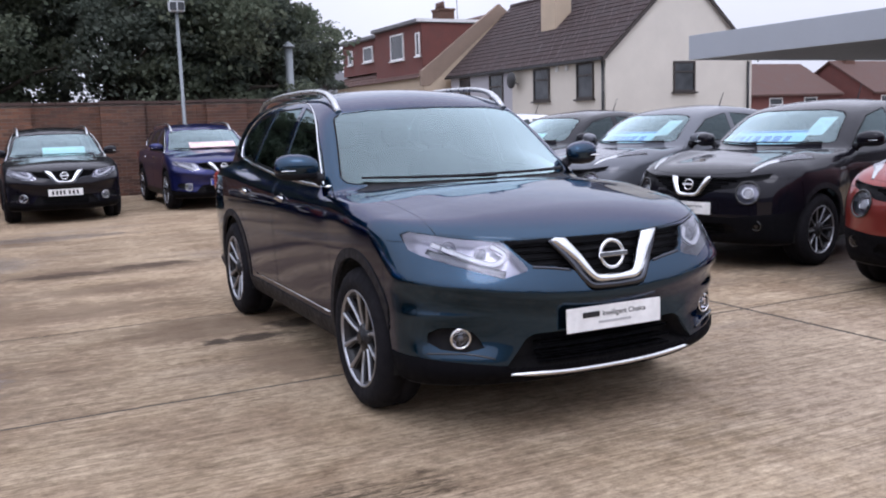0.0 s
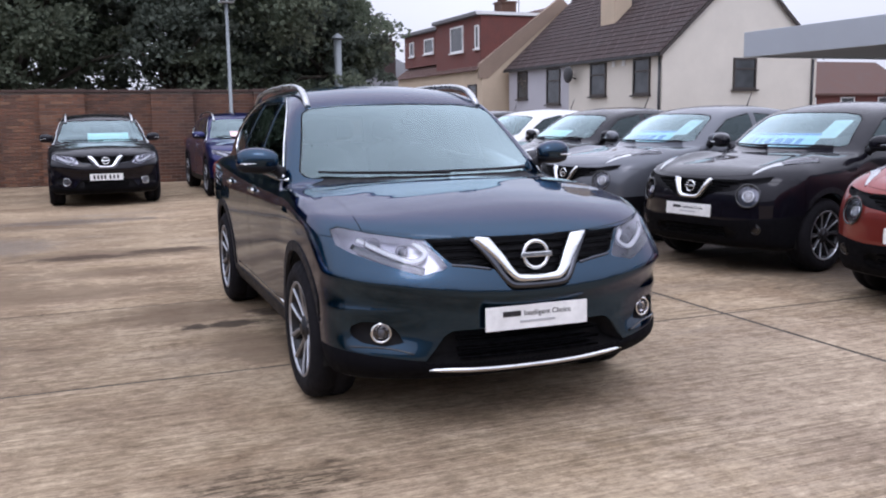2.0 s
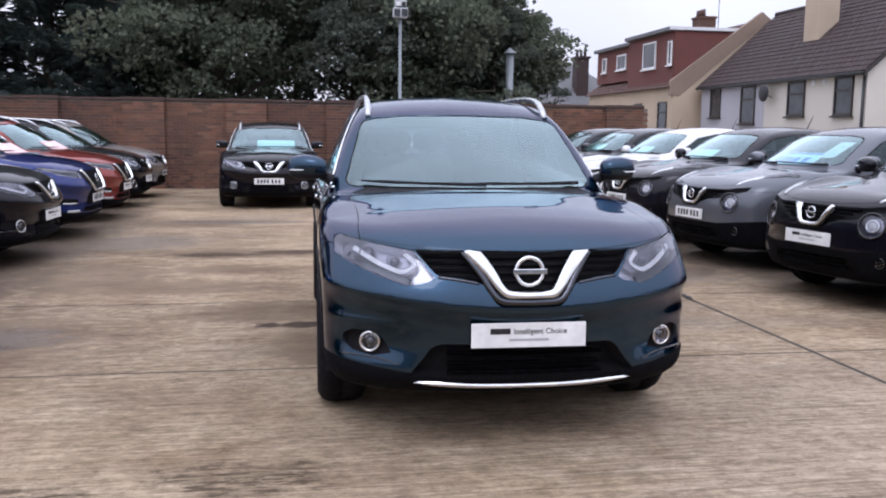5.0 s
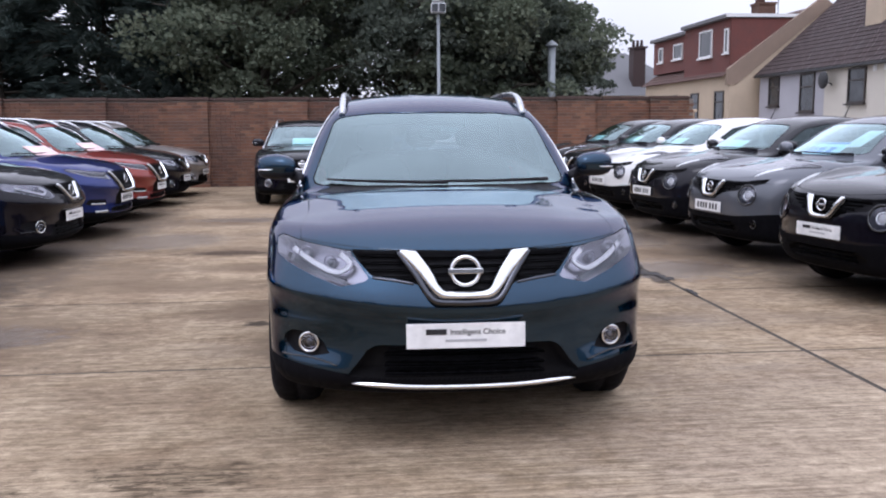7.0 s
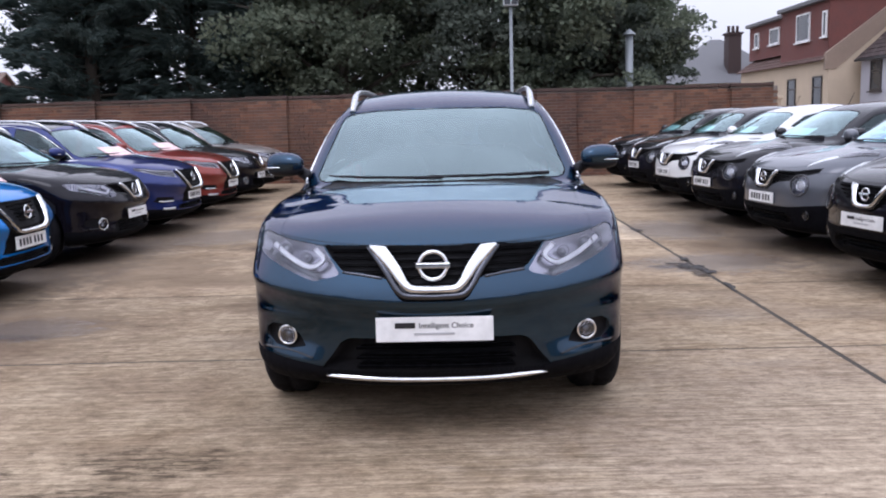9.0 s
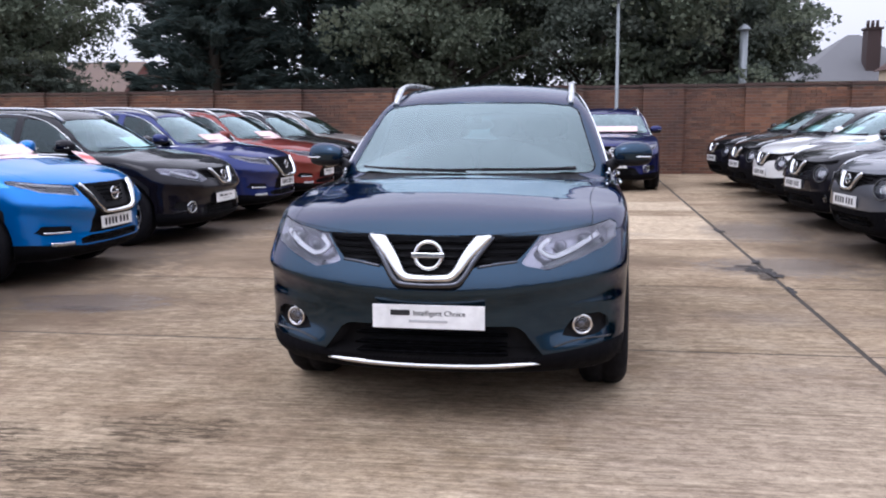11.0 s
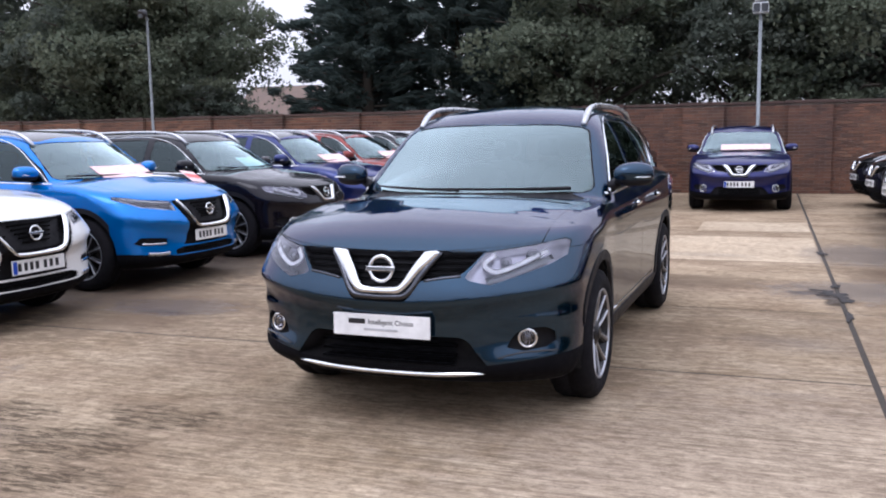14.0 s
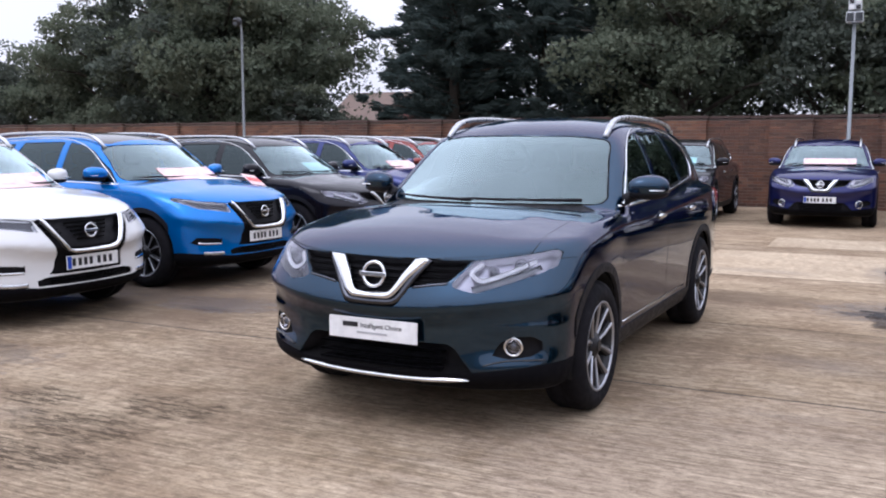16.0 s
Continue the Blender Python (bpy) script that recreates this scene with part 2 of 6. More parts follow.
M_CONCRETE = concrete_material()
M_JOINT = speckled("joint_dirt", (0.050, 0.040, 0.030), 0.9, 0.4)
M_GROUND = speckled("open_ground", (0.20, 0.175, 0.145), 0.9, 0.3, 0.5, 12)
M_PALE = concrete_material("newer_concrete", (1.42, 1.50, 1.60), 0.3)
M_BRICK = brick_material()
M_MORTAR = speckled("mortar", (0.22, 0.19, 0.165), 0.95, 0.3)
M_COPING = speckled("coping_brick", (0.075, 0.045, 0.036), 0.9, 0.35)
M_GALV = speckled("galvanised_steel", (0.24, 0.26, 0.27), 0.5, 0.15, 3, 30, 0.05, 0.5)
M_LAMPBOX = speckled("lamp_housing", (0.55, 0.57, 0.58), 0.5, 0.1)
M_RENDER = speckled("cream_render", (0.62, 0.575, 0.50), 0.9, 0.1, 0.9, 30, 0.3)
M_RENDER_G = speckled("lilac_grey_render", (0.43, 0.42, 0.45), 0.9, 0.1, 0.9, 30, 0.3)
M_RENDER_B = speckled("buff_render", (0.50, 0.40, 0.29), 0.9, 0.15, 0.9, 30, 0.3)
M_PARAPET = speckled("weathered_buff_coping", (0.27, 0.20, 0.15), 0.9, 0.25, 0.9, 30, 0.3)
M_ROOF = speckled("brown_roof_tile", (0.050, 0.033, 0.031), 0.9, 0.3, 1.5, 25)
M_ROOF_BUFF = speckled("buff_roof_tile", (0.17, 0.12, 0.095), 0.85, 0.3, 1.5, 25)
M_ROOF_RED = speckled("red_roof_tile", (0.105, 0.058, 0.046), 0.85, 0.3, 1.5, 25)
M_SLATE = speckled("grey_slate", (0.13, 0.13, 0.135), 0.7, 0.2, 1.5, 25)
M_REDWALL = speckled("red_hung_tile", (0.15, 0.055, 0.045), 0.85, 0.3, 2.0, 25)
M_WFRAME_DK = speckled("brown_window_frame", (0.035, 0.026, 0.022), 0.5, 0.2)
M_WFRAME_WH = speckled("white_window_frame", (0.75, 0.75, 0.74), 0.4, 0.05)
M_PIPE = speckled("black_pipe", (0.02, 0.02, 0.022), 0.5, 0.2)
M_HGLASS = house_glass()
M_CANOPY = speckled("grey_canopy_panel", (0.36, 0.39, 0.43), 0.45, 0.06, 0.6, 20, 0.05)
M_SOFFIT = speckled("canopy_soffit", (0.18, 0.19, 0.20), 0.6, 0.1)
M_BARK = speckled("bark", (0.06, 0.048, 0.036), 0.95, 0.4, 3, 25, 0.6)
M_LEAF = leaf_material("broad_leaf", (0.120, 0.145, 0.102), (0.185, 0.213, 0.150), (0.145, 0.14, 0.088))
M_LEAF_DK = leaf_material("dark_leaf", (0.094, 0.115, 0.094), (0.146, 0.168, 0.132), (0.10, 0.104, 0.08))
M_NEEDLE = leaf_material("conifer_spray", (0.064, 0.090, 0.086), (0.104, 0.134, 0.120), (0.086, 0.100, 0.084))
M_STAIN = speckled("wet_leaf_litter", (0.026, 0.020, 0.017), 0.7, 0.5, 9, 60, 0.5)

# ---- mesh helpers ----
def finish(bm, name, mats, smooth=False):
    me = bpy.data.meshes.new(name)
    bm.normal_update()
    bm.to_mesh(me)
    bm.free()
    for m in mats if isinstance(mats, (list, tuple)) else [mats]:
        me.materials.append(m)
    if smooth:
        for p in me.polygons:
            p.use_smooth = True
    return me


def part(name, bm, material, parent, label="", smooth=False):
    """Links a bmesh (or a mesh) as one mesh object under a thing or a part."""
    me = finish(bm, name, material, smooth) if isinstance(bm, bmesh.types.BMesh) else bm
    ob = new(name, me)
    ob.parent = parent
    return tagged(ob, label)


def thing(name, label, category, group="", kind="", at=None):
    ob = tagged(new(name), label, category, group, kind)
    ob.empty_display_size = 0.1
    if at is not None:
        ob.matrix_world = at
    return ob


def box(bm, x0, x1, y0, y1, z0, z1, bevel=0.0):
    r = bmesh.ops.create_cube(bm, size=1.0)
    bmesh.ops.scale(bm, vec=(x1 - x0, y1 - y0, z1 - z0), verts=r["verts"])
    bmesh.ops.translate(bm, vec=((x0 + x1) / 2, (y0 + y1) / 2, (z0 + z1) / 2), verts=r["verts"])
    if bevel:
        es = {e for v in r["verts"] for e in v.link_edges}
        bmesh.ops.bevel(bm, geom=list(es), offset=bevel, segments=2, affect="EDGES", profile=0.5)
    return bm


def boxes(*dims, bevel=0.0):
    bm = bmesh.new()
    for d in dims:
        box(bm, *d, bevel=bevel)
    return bm


def tube(bm, pts, radii, seg=10, cap=True):
    """A tube along points, each with its own radius."""
    rings = []
    pts = [Vector(p) for p in pts]
    for i, p in enumerate(pts):
        d = (pts[min(i + 1, len(pts) - 1)] - pts[max(i - 1, 0)]).normalized()
        u = d.orthogonal().normalized() if i == 0 else (u - d * u.dot(d)).normalized()
        w = d.cross(u)
        r = radii[i] if isinstance(radii, (list, tuple)) else radii
        rings.append([bm.verts.new(p + (u * math.cos(a) + w * math.sin(a)) * r) for a in (2 * math.pi * k / seg for k in range(seg))])
    for a, b in zip(rings, rings[1:]):
        for k in range(seg):
            f = bm.faces.new((a[k], a[(k + 1) % seg], b[(k + 1) % seg], b[k]))
            f.smooth = True
    if cap:
        bm.faces.new(list(reversed(rings[0])))
        bm.faces.new(rings[-1])
    return bm


def prism(bm, outline, axis, a, b):
    """An outline of 2D points pushed from a to b along an axis."""
    def at(p, d):
        return {"x": (d, p[0], p[1]), "y": (p[0], d, p[1]), "z": (p[0], p[1], d)}[axis]
    lo = [bm.verts.new(at(p, a)) for p in outline]
    hi = [bm.verts.new(at(p, b)) for p in outline]
    n = len(outline)
    fs = [bm.faces.new(lo), bm.faces.new(list(reversed(hi)))]
    for i in range(n):
        fs.append(bm.faces.new((lo[(i + 1) % n], lo[i], hi[i], hi[(i + 1) % n])))
    bmesh.ops.recalc_face_normals(bm, faces=fs)
    return bm


def mesh_from(name, verts, faces, mats, smooth=False):
    me = bpy.data.meshes.new(name)
    me.from_pydata([tuple(v) for v in verts] if not isinstance(verts, np.ndarray) else verts.tolist(), [], faces if isinstance(faces, list) else faces.tolist())
    for m in mats if isinstance(mats, (list, tuple)) else [mats]:
        me.materials.append(m)
    if smooth:
        me.polygons.foreach_set("use_smooth", np.ones(len(me.polygons), bool))
    return me


def lettering(text, size, material):
    """Flat letters of the built-in font: a mesh and its place along the line for each."""
    tx = bpy.data.curves.new("letter", "FONT")
    tx.size, tx.extrude, tx.offset = size, 0.0003, 0.0005
    ob = bpy.data.objects.new("letter", tx)
    scene.collection.objects.link(ob)

    def outline(body):
        tx.body = body
        bpy.context.view_layer.update()
        return bpy.data.meshes.new_from_object(ob.evaluated_get(bpy.context.evaluated_depsgraph_get()))
    made = []
    for k, ch in enumerate(text):
        if ch != " ":
            me, line = outline(ch), outline(text[:k + 1])
            at = max(v.co.x for v in line.vertices) - max(v.co.x for v in me.vertices)
            bpy.data.meshes.remove(line)
            me.materials.clear()
            me.materials.append(material)
            made.append((me, at))
    bpy.data.objects.remove(ob)
    return made


# ---- ground and forecourt ----
ground = part("ground", boxes((-420, 420, -420, 600, -0.5, -0.02)), M_GROUND, None)
tagged(ground, "open ground round the car sales yard", "ground", kind="structure")
yard = part("pavement", boxes((-40, 16, -14, 21.4, -0.02, -0.003)), M_JOINT, None)
tagged(yard, "dirt-filled joints between the concrete slabs of a sales yard", "pavement", kind="structure")
X_JOINTS = [-40, -22, -13, -4.2, 4.84, 9.6, 16]
Y_JOINTS = [-14, 4.77, 6.9, 9.75, 12.95, 17.2, 21.4]
for i in range(len(X_JOINTS) - 1):
    for j in range(len(Y_JOINTS) - 1):
        x0, x1, y0, y1 = X_JOINTS[i], X_JOINTS[i + 1], Y_JOINTS[j], Y_JOINTS[j + 1]
        gx, gy = 0.016, 0.011
        bm = boxes((x0 + gx, x1 - gx, y0 + gy, y1 - gy, -0.011, 0.0))
        bmesh.ops.bevel(bm, geom=[e for e in bm.edges if all(v.co.z > -0.001 for v in e.verts)], offset=0.006, segments=1, affect="EDGES")
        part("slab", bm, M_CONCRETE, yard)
for x0, x1, y0, y1 in ((2.7, 4.80, 9.78, 12.2), (3.25, 4.80, 12.98, 14.3)):
    part("slab", boxes((x0, x1, y0, y1, 0.0, 0.004)), M_PALE, yard, "pale newer concrete patch")


def blot(name, cx, cy, rx, ry, seed, mat, z=0.004, n=46, ragged=0.45):
    """A ragged flat patch lying on the concrete."""
    rnd = random.Random(seed)
    ph = [rnd.uniform(0, 6.28) for _ in range(6)]
    bm = bmesh.new()
    vs = []
    for k in range(n):
        a = 2 * math.pi * k / n
        r = 1 + ragged * sum(math.sin((j + 2) * a + ph[j]) / (j + 1.6) for j in range(6)) * 0.6 + rnd.uniform(-0.12, 0.12)
        vs.append(bm.verts.new((cx + rx * r * math.cos(a), cy + ry * r * math.sin(a), z)))
    bm.faces.new(vs)
    return part(name, bm, mat, yard)


for k, (cx, cy, rx, ry) in enumerate(((4.72, 7.96, 0.10, 0.05), (4.79, 7.80, 0.09, 0.10), (4.86, 7.62, 0.06, 0.12), (4.90, 7.45, 0.045, 0.08), (4.70, 7.70, 0.05, 0.03), (4.84, 8.25, 0.03, 0.16), (4.85, 6.75, 0.035, 0.13), (4.83, 10.6, 0.04, 0.2))):
    blot("leaf_litter", cx, cy, rx, ry, 40 + k, M_STAIN, 0.005 + 0.0006 * k, ragged=0.9)

# ---- brick boundary wall with copings ----
WALL_Y, WALL_H, WALL_X0, WALL_X1 = 21.5, 2.06, -27.0, 10.45
wall = part("wall_north", boxes((WALL_X0, WALL_X1, WALL_Y + 0.01, WALL_Y + 0.22, 0, WALL_H)), M_MORTAR, None)
tagged(wall, "weathered red brick boundary wall with dark copings", "wall", kind="structure")
BRICK_L, BRICK_H = 0.225, 0.075
brick_mesh = finish(boxes((-0.1075, 0.1075, -0.012, 0.03, -0.0325, 0.0325), bevel=0.004), "brick", M_BRICK)
PIERS = [0.36 + 2.355 * k for k in range(-11, 5)]
PIER_W, PIER_D = 0.475, 0.11


def wall_bricks():
    """Stretcher courses over the whole wall; the stretch nearest the yard's open side as single bricks."""
    rnd = random.Random(4)
    vs, fs, single = [], [], []
    for j in range(int(WALL_H / BRICK_H)):
        z = BRICK_H * (j + 0.5)
        x = WALL_X0 + (0.1125 if j % 2 else 0.0)
        while x + 0.2 < WALL_X1:
            cx = x + 0.1125
            y = WALL_Y + rnd.uniform(-0.004, 0.003)
            if 5.53 < cx < 6.94:
                single.append((cx, y, z))
            else:
                k = len(vs)
                for dy in (-0.012, 0.02):
                    for dx, dz in ((-0.1065, -0.032), (0.1065, -0.032), (0.1065, 0.032), (-0.1065, 0.032)):
                        vs.append((cx + dx, y + dy, z + dz))
                fs += [[k, k + 1, k + 2, k + 3], [k, k + 4, k + 5, k + 1], [k + 1, k + 5, k + 6, k + 2], [k + 2, k + 6, k + 7, k + 3], [k + 3, k + 7, k + 4, k]]
            x += BRICK_L
    return vs, fs, single


vs, fs, single_bricks = wall_bricks()
tagged(part("brickwork", mesh_from("brickwork", vs, fs, M_BRICK), None, wall), "joined courses of red brick", kind="stuff")
for n, px in enumerate(PIERS):
    vs, fs = [], []
    for j in range(int(WALL_H / BRICK_H)):
        z = BRICK_H * (j + 0.5)
        cuts = [-PIER_W, -0.3375, -0.1125, 0.1125, 0.3375, PIER_W] if j % 2 else [-PIER_W, -0.225, 0.0, 0.225, PIER_W]
        for a, b in zip(cuts, cuts[1:]):
            k = len(vs)
            for dy in (-PIER_D - 0.012, 0.01):
                for dx, dz in ((a + 0.005, -0.032), (b - 0.005, -0.032), (b - 0.005, 0.032), (a + 0.005, 0.032)):
                    vs.append((px + dx, WALL_Y + dy, z + dz))
            fs += [[k, k + 1, k + 2, k + 3], [k, k + 4, k + 5, k + 1], [k + 1, k + 5, k + 6, k + 2], [k + 2, k + 6, k + 7, k + 3], [k + 3, k + 7, k + 4, k]]
    pier = part("pier", mesh_from("pier", vs, fs, M_BRICK), None, wall)
    part("pier_core", boxes((px - PIER_W + 0.01, px + PIER_W - 0.01, WALL_Y - PIER_D, WALL_Y + 0.005, 0, WALL_H)), M_MORTAR, pier)
    part("pier_cap", boxes((px - PIER_W - 0.03, px + PIER_W + 0.03, WALL_Y - PIER_D - 0.05, WALL_Y - 0.047, WALL_H + 0.001, WALL_H + 0.075), bevel=0.01), M_COPING, pier)
rnd_c = random.Random(9)
x = WALL_X0
while x < WALL_X1 - 0.3:
    ln = 0.45
    part("coping", boxes((x + 0.004, x + ln - 0.004, WALL_Y - 0.045, WALL_Y + 0.255, WALL_H + 0.001, WALL_H + 0.062 + rnd_c.uniform(-0.004, 0.004)), bevel=0.01), M_COPING, wall)
    x += ln

# unseen wall added behind the viewer, closing the yard to darken car reflections
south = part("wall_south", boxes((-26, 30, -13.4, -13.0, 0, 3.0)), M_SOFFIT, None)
tagged(south, "plain grey showroom wall closing the yard", "wall", kind="structure")

# ---- lamp posts ----
def lamp_post(x, y, h, label, flood=True):
    t = thing("lamp_post", label, "lamp post", "yard lamp posts", at=pose(x, y, 0))
    bm = bmesh.new()
    tube(bm, [(0, 0, 0), (0, 0, 0.9), (0, 0, 0.95), (0, 0, h)], [0.07, 0.07, 0.045, 0.036], 14)
    part("pole", bm, M_GALV, t)
    bm = boxes((-0.16, 0.16, -0.16, 0.16, 0, 0.03), bevel=0.008)
    part("base_plate", bm, M_GALV, t)
    bm = boxes((-0.17, 0.17, -0.11, 0.09, h - 0.02, h + 0.22), bevel=0.03)
    head = part("lamp_head", bm, M_LAMPBOX, t, "pale grey floodlight housing")
    if flood:
        for dx in (-0.085, 0.085):
            bm = boxes((dx - 0.07, dx + 0.07, -0.125, -0.108, h + 0.01, h + 0.19), bevel=0.008)
            part("lens", bm, M_HGLASS, head)
        bm = boxes((-0.13, 0.13, -0.13, 0.08, h + 0.24, h + 0.48), bevel=0.02)
        top = part("camera_box", bm, M_LAMPBOX, t, "pale grey cluster box on top of the pole")
        for dx, dz in ((-0.065, 0.3), (0.065, 0.42), (-0.065, 0.42), (0.065, 0.3)):
            part("lens", boxes((dx - 0.045, dx + 0.045, -0.14, -0.128, h + dz - 0.045, h + dz + 0.045), bevel=0.006), M_PIPE if dx * (dz - 0.36) < 0 else M_WFRAME_WH, top)
        part("bracket", boxes((-0.03, 0.03, -0.03, 0.03, h + 0.2, h + 0.26)), M_GALV, t)
    return t


lamp_post(3.95, 20.75, 4.05, "tall grey steel lamp post with a floodlight head")
slim = thing("lamp_post", "slender grey steel lamp post with a small dark head", "lamp post", "yard lamp posts", at=pose(-12.1, 20.3, 0))
bm = bmesh.new()
tube(bm, [(0, 0, 0), (0, 0, 0.8), (0, 0, 0.84), (0, 0, 4.72), (0, -0.03, 4.86), (0, -0.10, 4.93)], [0.06, 0.06, 0.045, 0.032, 0.026, 0.024], 12)
part("pole", bm, M_GALV, slim)
part("base_plate", boxes((-0.13, 0.13, -0.13, 0.13, 0, 0.025), bevel=0.008), M_GALV, slim)
bm = bmesh.new()
tube(bm, [(0, -0.06, 4.96), (0, -0.10, 4.95), (0, -0.22, 4.91), (0, -0.26, 4.88)], [0.05, 0.10, 0.13, 0.11], 16)
head = part("lamp_head", bm, M_PIPE, slim, "small dark round lamp head")
part("lens", boxes((-0.07, 0.07, -0.285, -0.262, 4.81, 4.95), bevel=0.01), M_HGLASS, head)

flue = thing("flue_pipe", "thick grey metal pole with a flat cap behind the wall", "pole", at=pose(7.1, 22.8, 0))
bm = bmesh.new()
tube(bm, [(0, 0, 0), (0, 0, 3.45)], 0.10, 16)
part("pole", bm, M_GALV, flue)
bm = bmesh.new()
tube(bm, [(0, 0, 3.46), (0, 0, 3.47), (0, 0, 3.50), (0, 0, 3.62)], [0.10, 0.17, 0.16, 0.015], 16)
part("cap", bm, M_GALV, flue)


# ---- houses ----
def window_x(parent, x, y0, y1, z0, z1, frame_mat, bars=(0.35,), sill=True, out=-1, name="window"):
    """A window in a wall that faces along x (out = -1: towards -x)."""
    w = part(name, boxes((x - 0.01, x + 0.02, y0 + 0.05, y1 - 0.05, z0 + 0.05, z1 - 0.05)), M_HGLASS, parent)
    f = 0.075
    px = (x - 0.05, x + 0.03) if out < 0 else (x - 0.03, x + 0.05)
    dims = [(y0, y1, z0, z0 + f), (y0, y1, z1 - f, z1), (y0, y0 + f, z0 + f, z1 - f), (y1 - f, y1, z0 + f, z1 - f)]
    dims += [(y0 + f, y1 - f, z1 - (z1 - z0) * b - 0.03, z1 - (z1 - z0) * b + 0.03) for b in bars]
    part("frame", boxes(*[(*px, *d) for d in dims]), frame_mat, w)
    if sill:
        part("sill", boxes((x - 0.13, x, y0 - 0.08, y1 + 0.08, z0 - 0.07, z0 - 0.002)), frame_mat, w)
    return w


def window_y(parent, y, x0, x1, z0, z1, frame_mat, bars=(0.35,), sill=True):
    w = part("window", boxes((x0 + 0.05, x1 - 0.05, y - 0.01, y + 0.02, z0 + 0.05, z1 - 0.05)), M_HGLASS, parent)
    f = 0.075
    dims = [(x0, x1, z0, z0 + f), (x0, x1, z1 - f, z1), (x0, x0 + f, z0 + f, z1 - f), (x1 - f, x1, z0 + f, z1 - f)]
    dims += [(x0 + f, x1 - f, z1 - (z1 - z0) * b - 0.03, z1 - (z1 - z0) * b + 0.03) for b in bars]
    part("frame", boxes(*[(d[0], d[1], y - 0.05, y + 0.03, d[2], d[3]) for d in dims]), frame_mat, w)
    if sill:
        part("sill", boxes((x0 - 0.08, x1 + 0.08, y - 0.13, y, z0 - 0.07, z0 - 0.002)), frame_mat, w)
    return w


def tiled_slope(parent, x_e, z_e, x_r, z_r, y0, y1, mat, course=0.30, tile=0.33, name="roof_slope"):
    """A roof slope of overlapping courses from the eave (x_e, z_e) to the ridge (x_r, z_r)."""
    dx, dz = x_r - x_e, z_r - z_e
    ln = math.hypot(dx, dz)
    n = max(1, round(ln / course))
    ux, uz = dx / ln, dz / ln
    nx, nz = (-uz, ux) if dx > 0 else (uz, -ux)
    vs, fs = [], []
    m = max(1, round((y1 - y0) / tile))
    rnd = random.Random(int(abs(x_e * 10 + y0)))
    for i in range(n):
        a, b = ln * i / n, min(ln, ln * (i + 1) / n + 0.04)
        off = 0.5 if i % 2 else 0.0
        ys = [y0] + [y0 + (k + off) * (y1 - y0) / m for k in range(m + 1) if 0.02 < (k + off) / m < 0.98] + [y1]
        for ya, yb in zip(ys, ys[1:]):
            lift = 0.028 + rnd.uniform(0, 0.012)
            k = len(vs)
            for s, h in ((a, lift), (b, 0.008), (a, -0.02)):
                for yy in (ya + 0.004, yb - 0.004):
                    vs.append((x_e + ux * s + nx * h, yy, z_e + uz * s + nz * h))
            fs += [[k, k + 1, k + 3, k + 2], [k, k + 4, k + 5, k + 1]]
    return part(name, mesh_from(name, vs, fs, mat), mat, parent)


# white rendered bungalow, gable towards the yard
HX, HY, HX1, HY1, EAVE, APEX = 20.8, 27.6, 28.2, 40.2, 3.78, 7.1
XM = (HX + HX1) / 2
bung = thing("bungalow", "cream rendered bungalow with a brown tiled roof beyond the yard", "house", at=pose(0, 0, 0))
bm = bmesh.new()
prism(bm, [(HX, 0), (HX1, 0), (HX1, EAVE), (XM, APEX), (HX, EAVE)], "y", HY, HY1)
part("wall", bm, M_RENDER, bung)
part("wall", boxes((HX - 0.012, HX - 0.001, 34.35, HY1 - 0.01, 0, EAVE - 0.02)), M_RENDER_G, bung, "pale lilac-grey rendered half")
OV = 0.22
tz = (APEX - EAVE) / (XM - HX)
tiled_slope(bung, HX - OV, EAVE - OV * tz + 0.06, XM, APEX + 0.06, HY - 0.12, HY1 + 0.12, M_ROOF)
tiled_slope(bung, HX1 + OV, EAVE - OV * tz + 0.06, XM, APEX + 0.06, HY - 0.12, HY1 + 0.12, M_ROOF)
bm = bmesh.new()
tube(bm, [(XM, HY - 0.14, APEX + 0.08), (XM, HY1 + 0.14, APEX + 0.08)], 0.11, 10)
part("ridge", bm, M_ROOF, bung)
for s in (1, -1):
    bm = bmesh.new()
    x_e = XM - s * (XM - HX + OV)
    prism(bm, [(x_e, EAVE - OV * tz - 0.12), (XM, APEX - 0.12), (XM, APEX + 0.05), (x_e, EAVE - OV * tz + 0.05)], "y", HY - 0.16, HY - 0.10)
    part("bargeboard", bm, M_WFRAME_DK, bung)
part("gutter", boxes((HX - OV - 0.09, HX - OV + 0.02, HY - 0.1, HY1 + 0.1, EAVE - 0.26, EAVE - 0.15), bevel=0.02), M_PIPE, bung)
bm = bmesh.new()
tube(bm, [(HX - 0.06, HY + 0.1, 0), (HX - 0.06, HY + 0.1, EAVE - 0.2)], 0.05, 8)
part("downpipe", bm, M_PIPE, bung)
for y0, y1, z0, z1 in ((28.32, 29.41, 2.15, 3.52), (31.34, 32.54, 2.17, 3.5), (35.07, 36.3, 1.9, 3.5), (38.19, 39.2, 2.2, 3.5)):
    window_x(bung, HX - 0.016, y0, y1, z0, z1, M_WFRAME_DK)
window_y(bung, HY - 0.005, 24.05, 25.15, 2.31, 3.5, M_WFRAME_DK)
bm = bmesh.new()
tube(bm, [(HX1 - 0.25, HY - 0.06, 0), (HX1 - 0.25, HY - 0.06, EAVE - 0.3)], 0.05, 8)
part("downpipe", bm, M_PIPE, bung)
bm = bmesh.new()
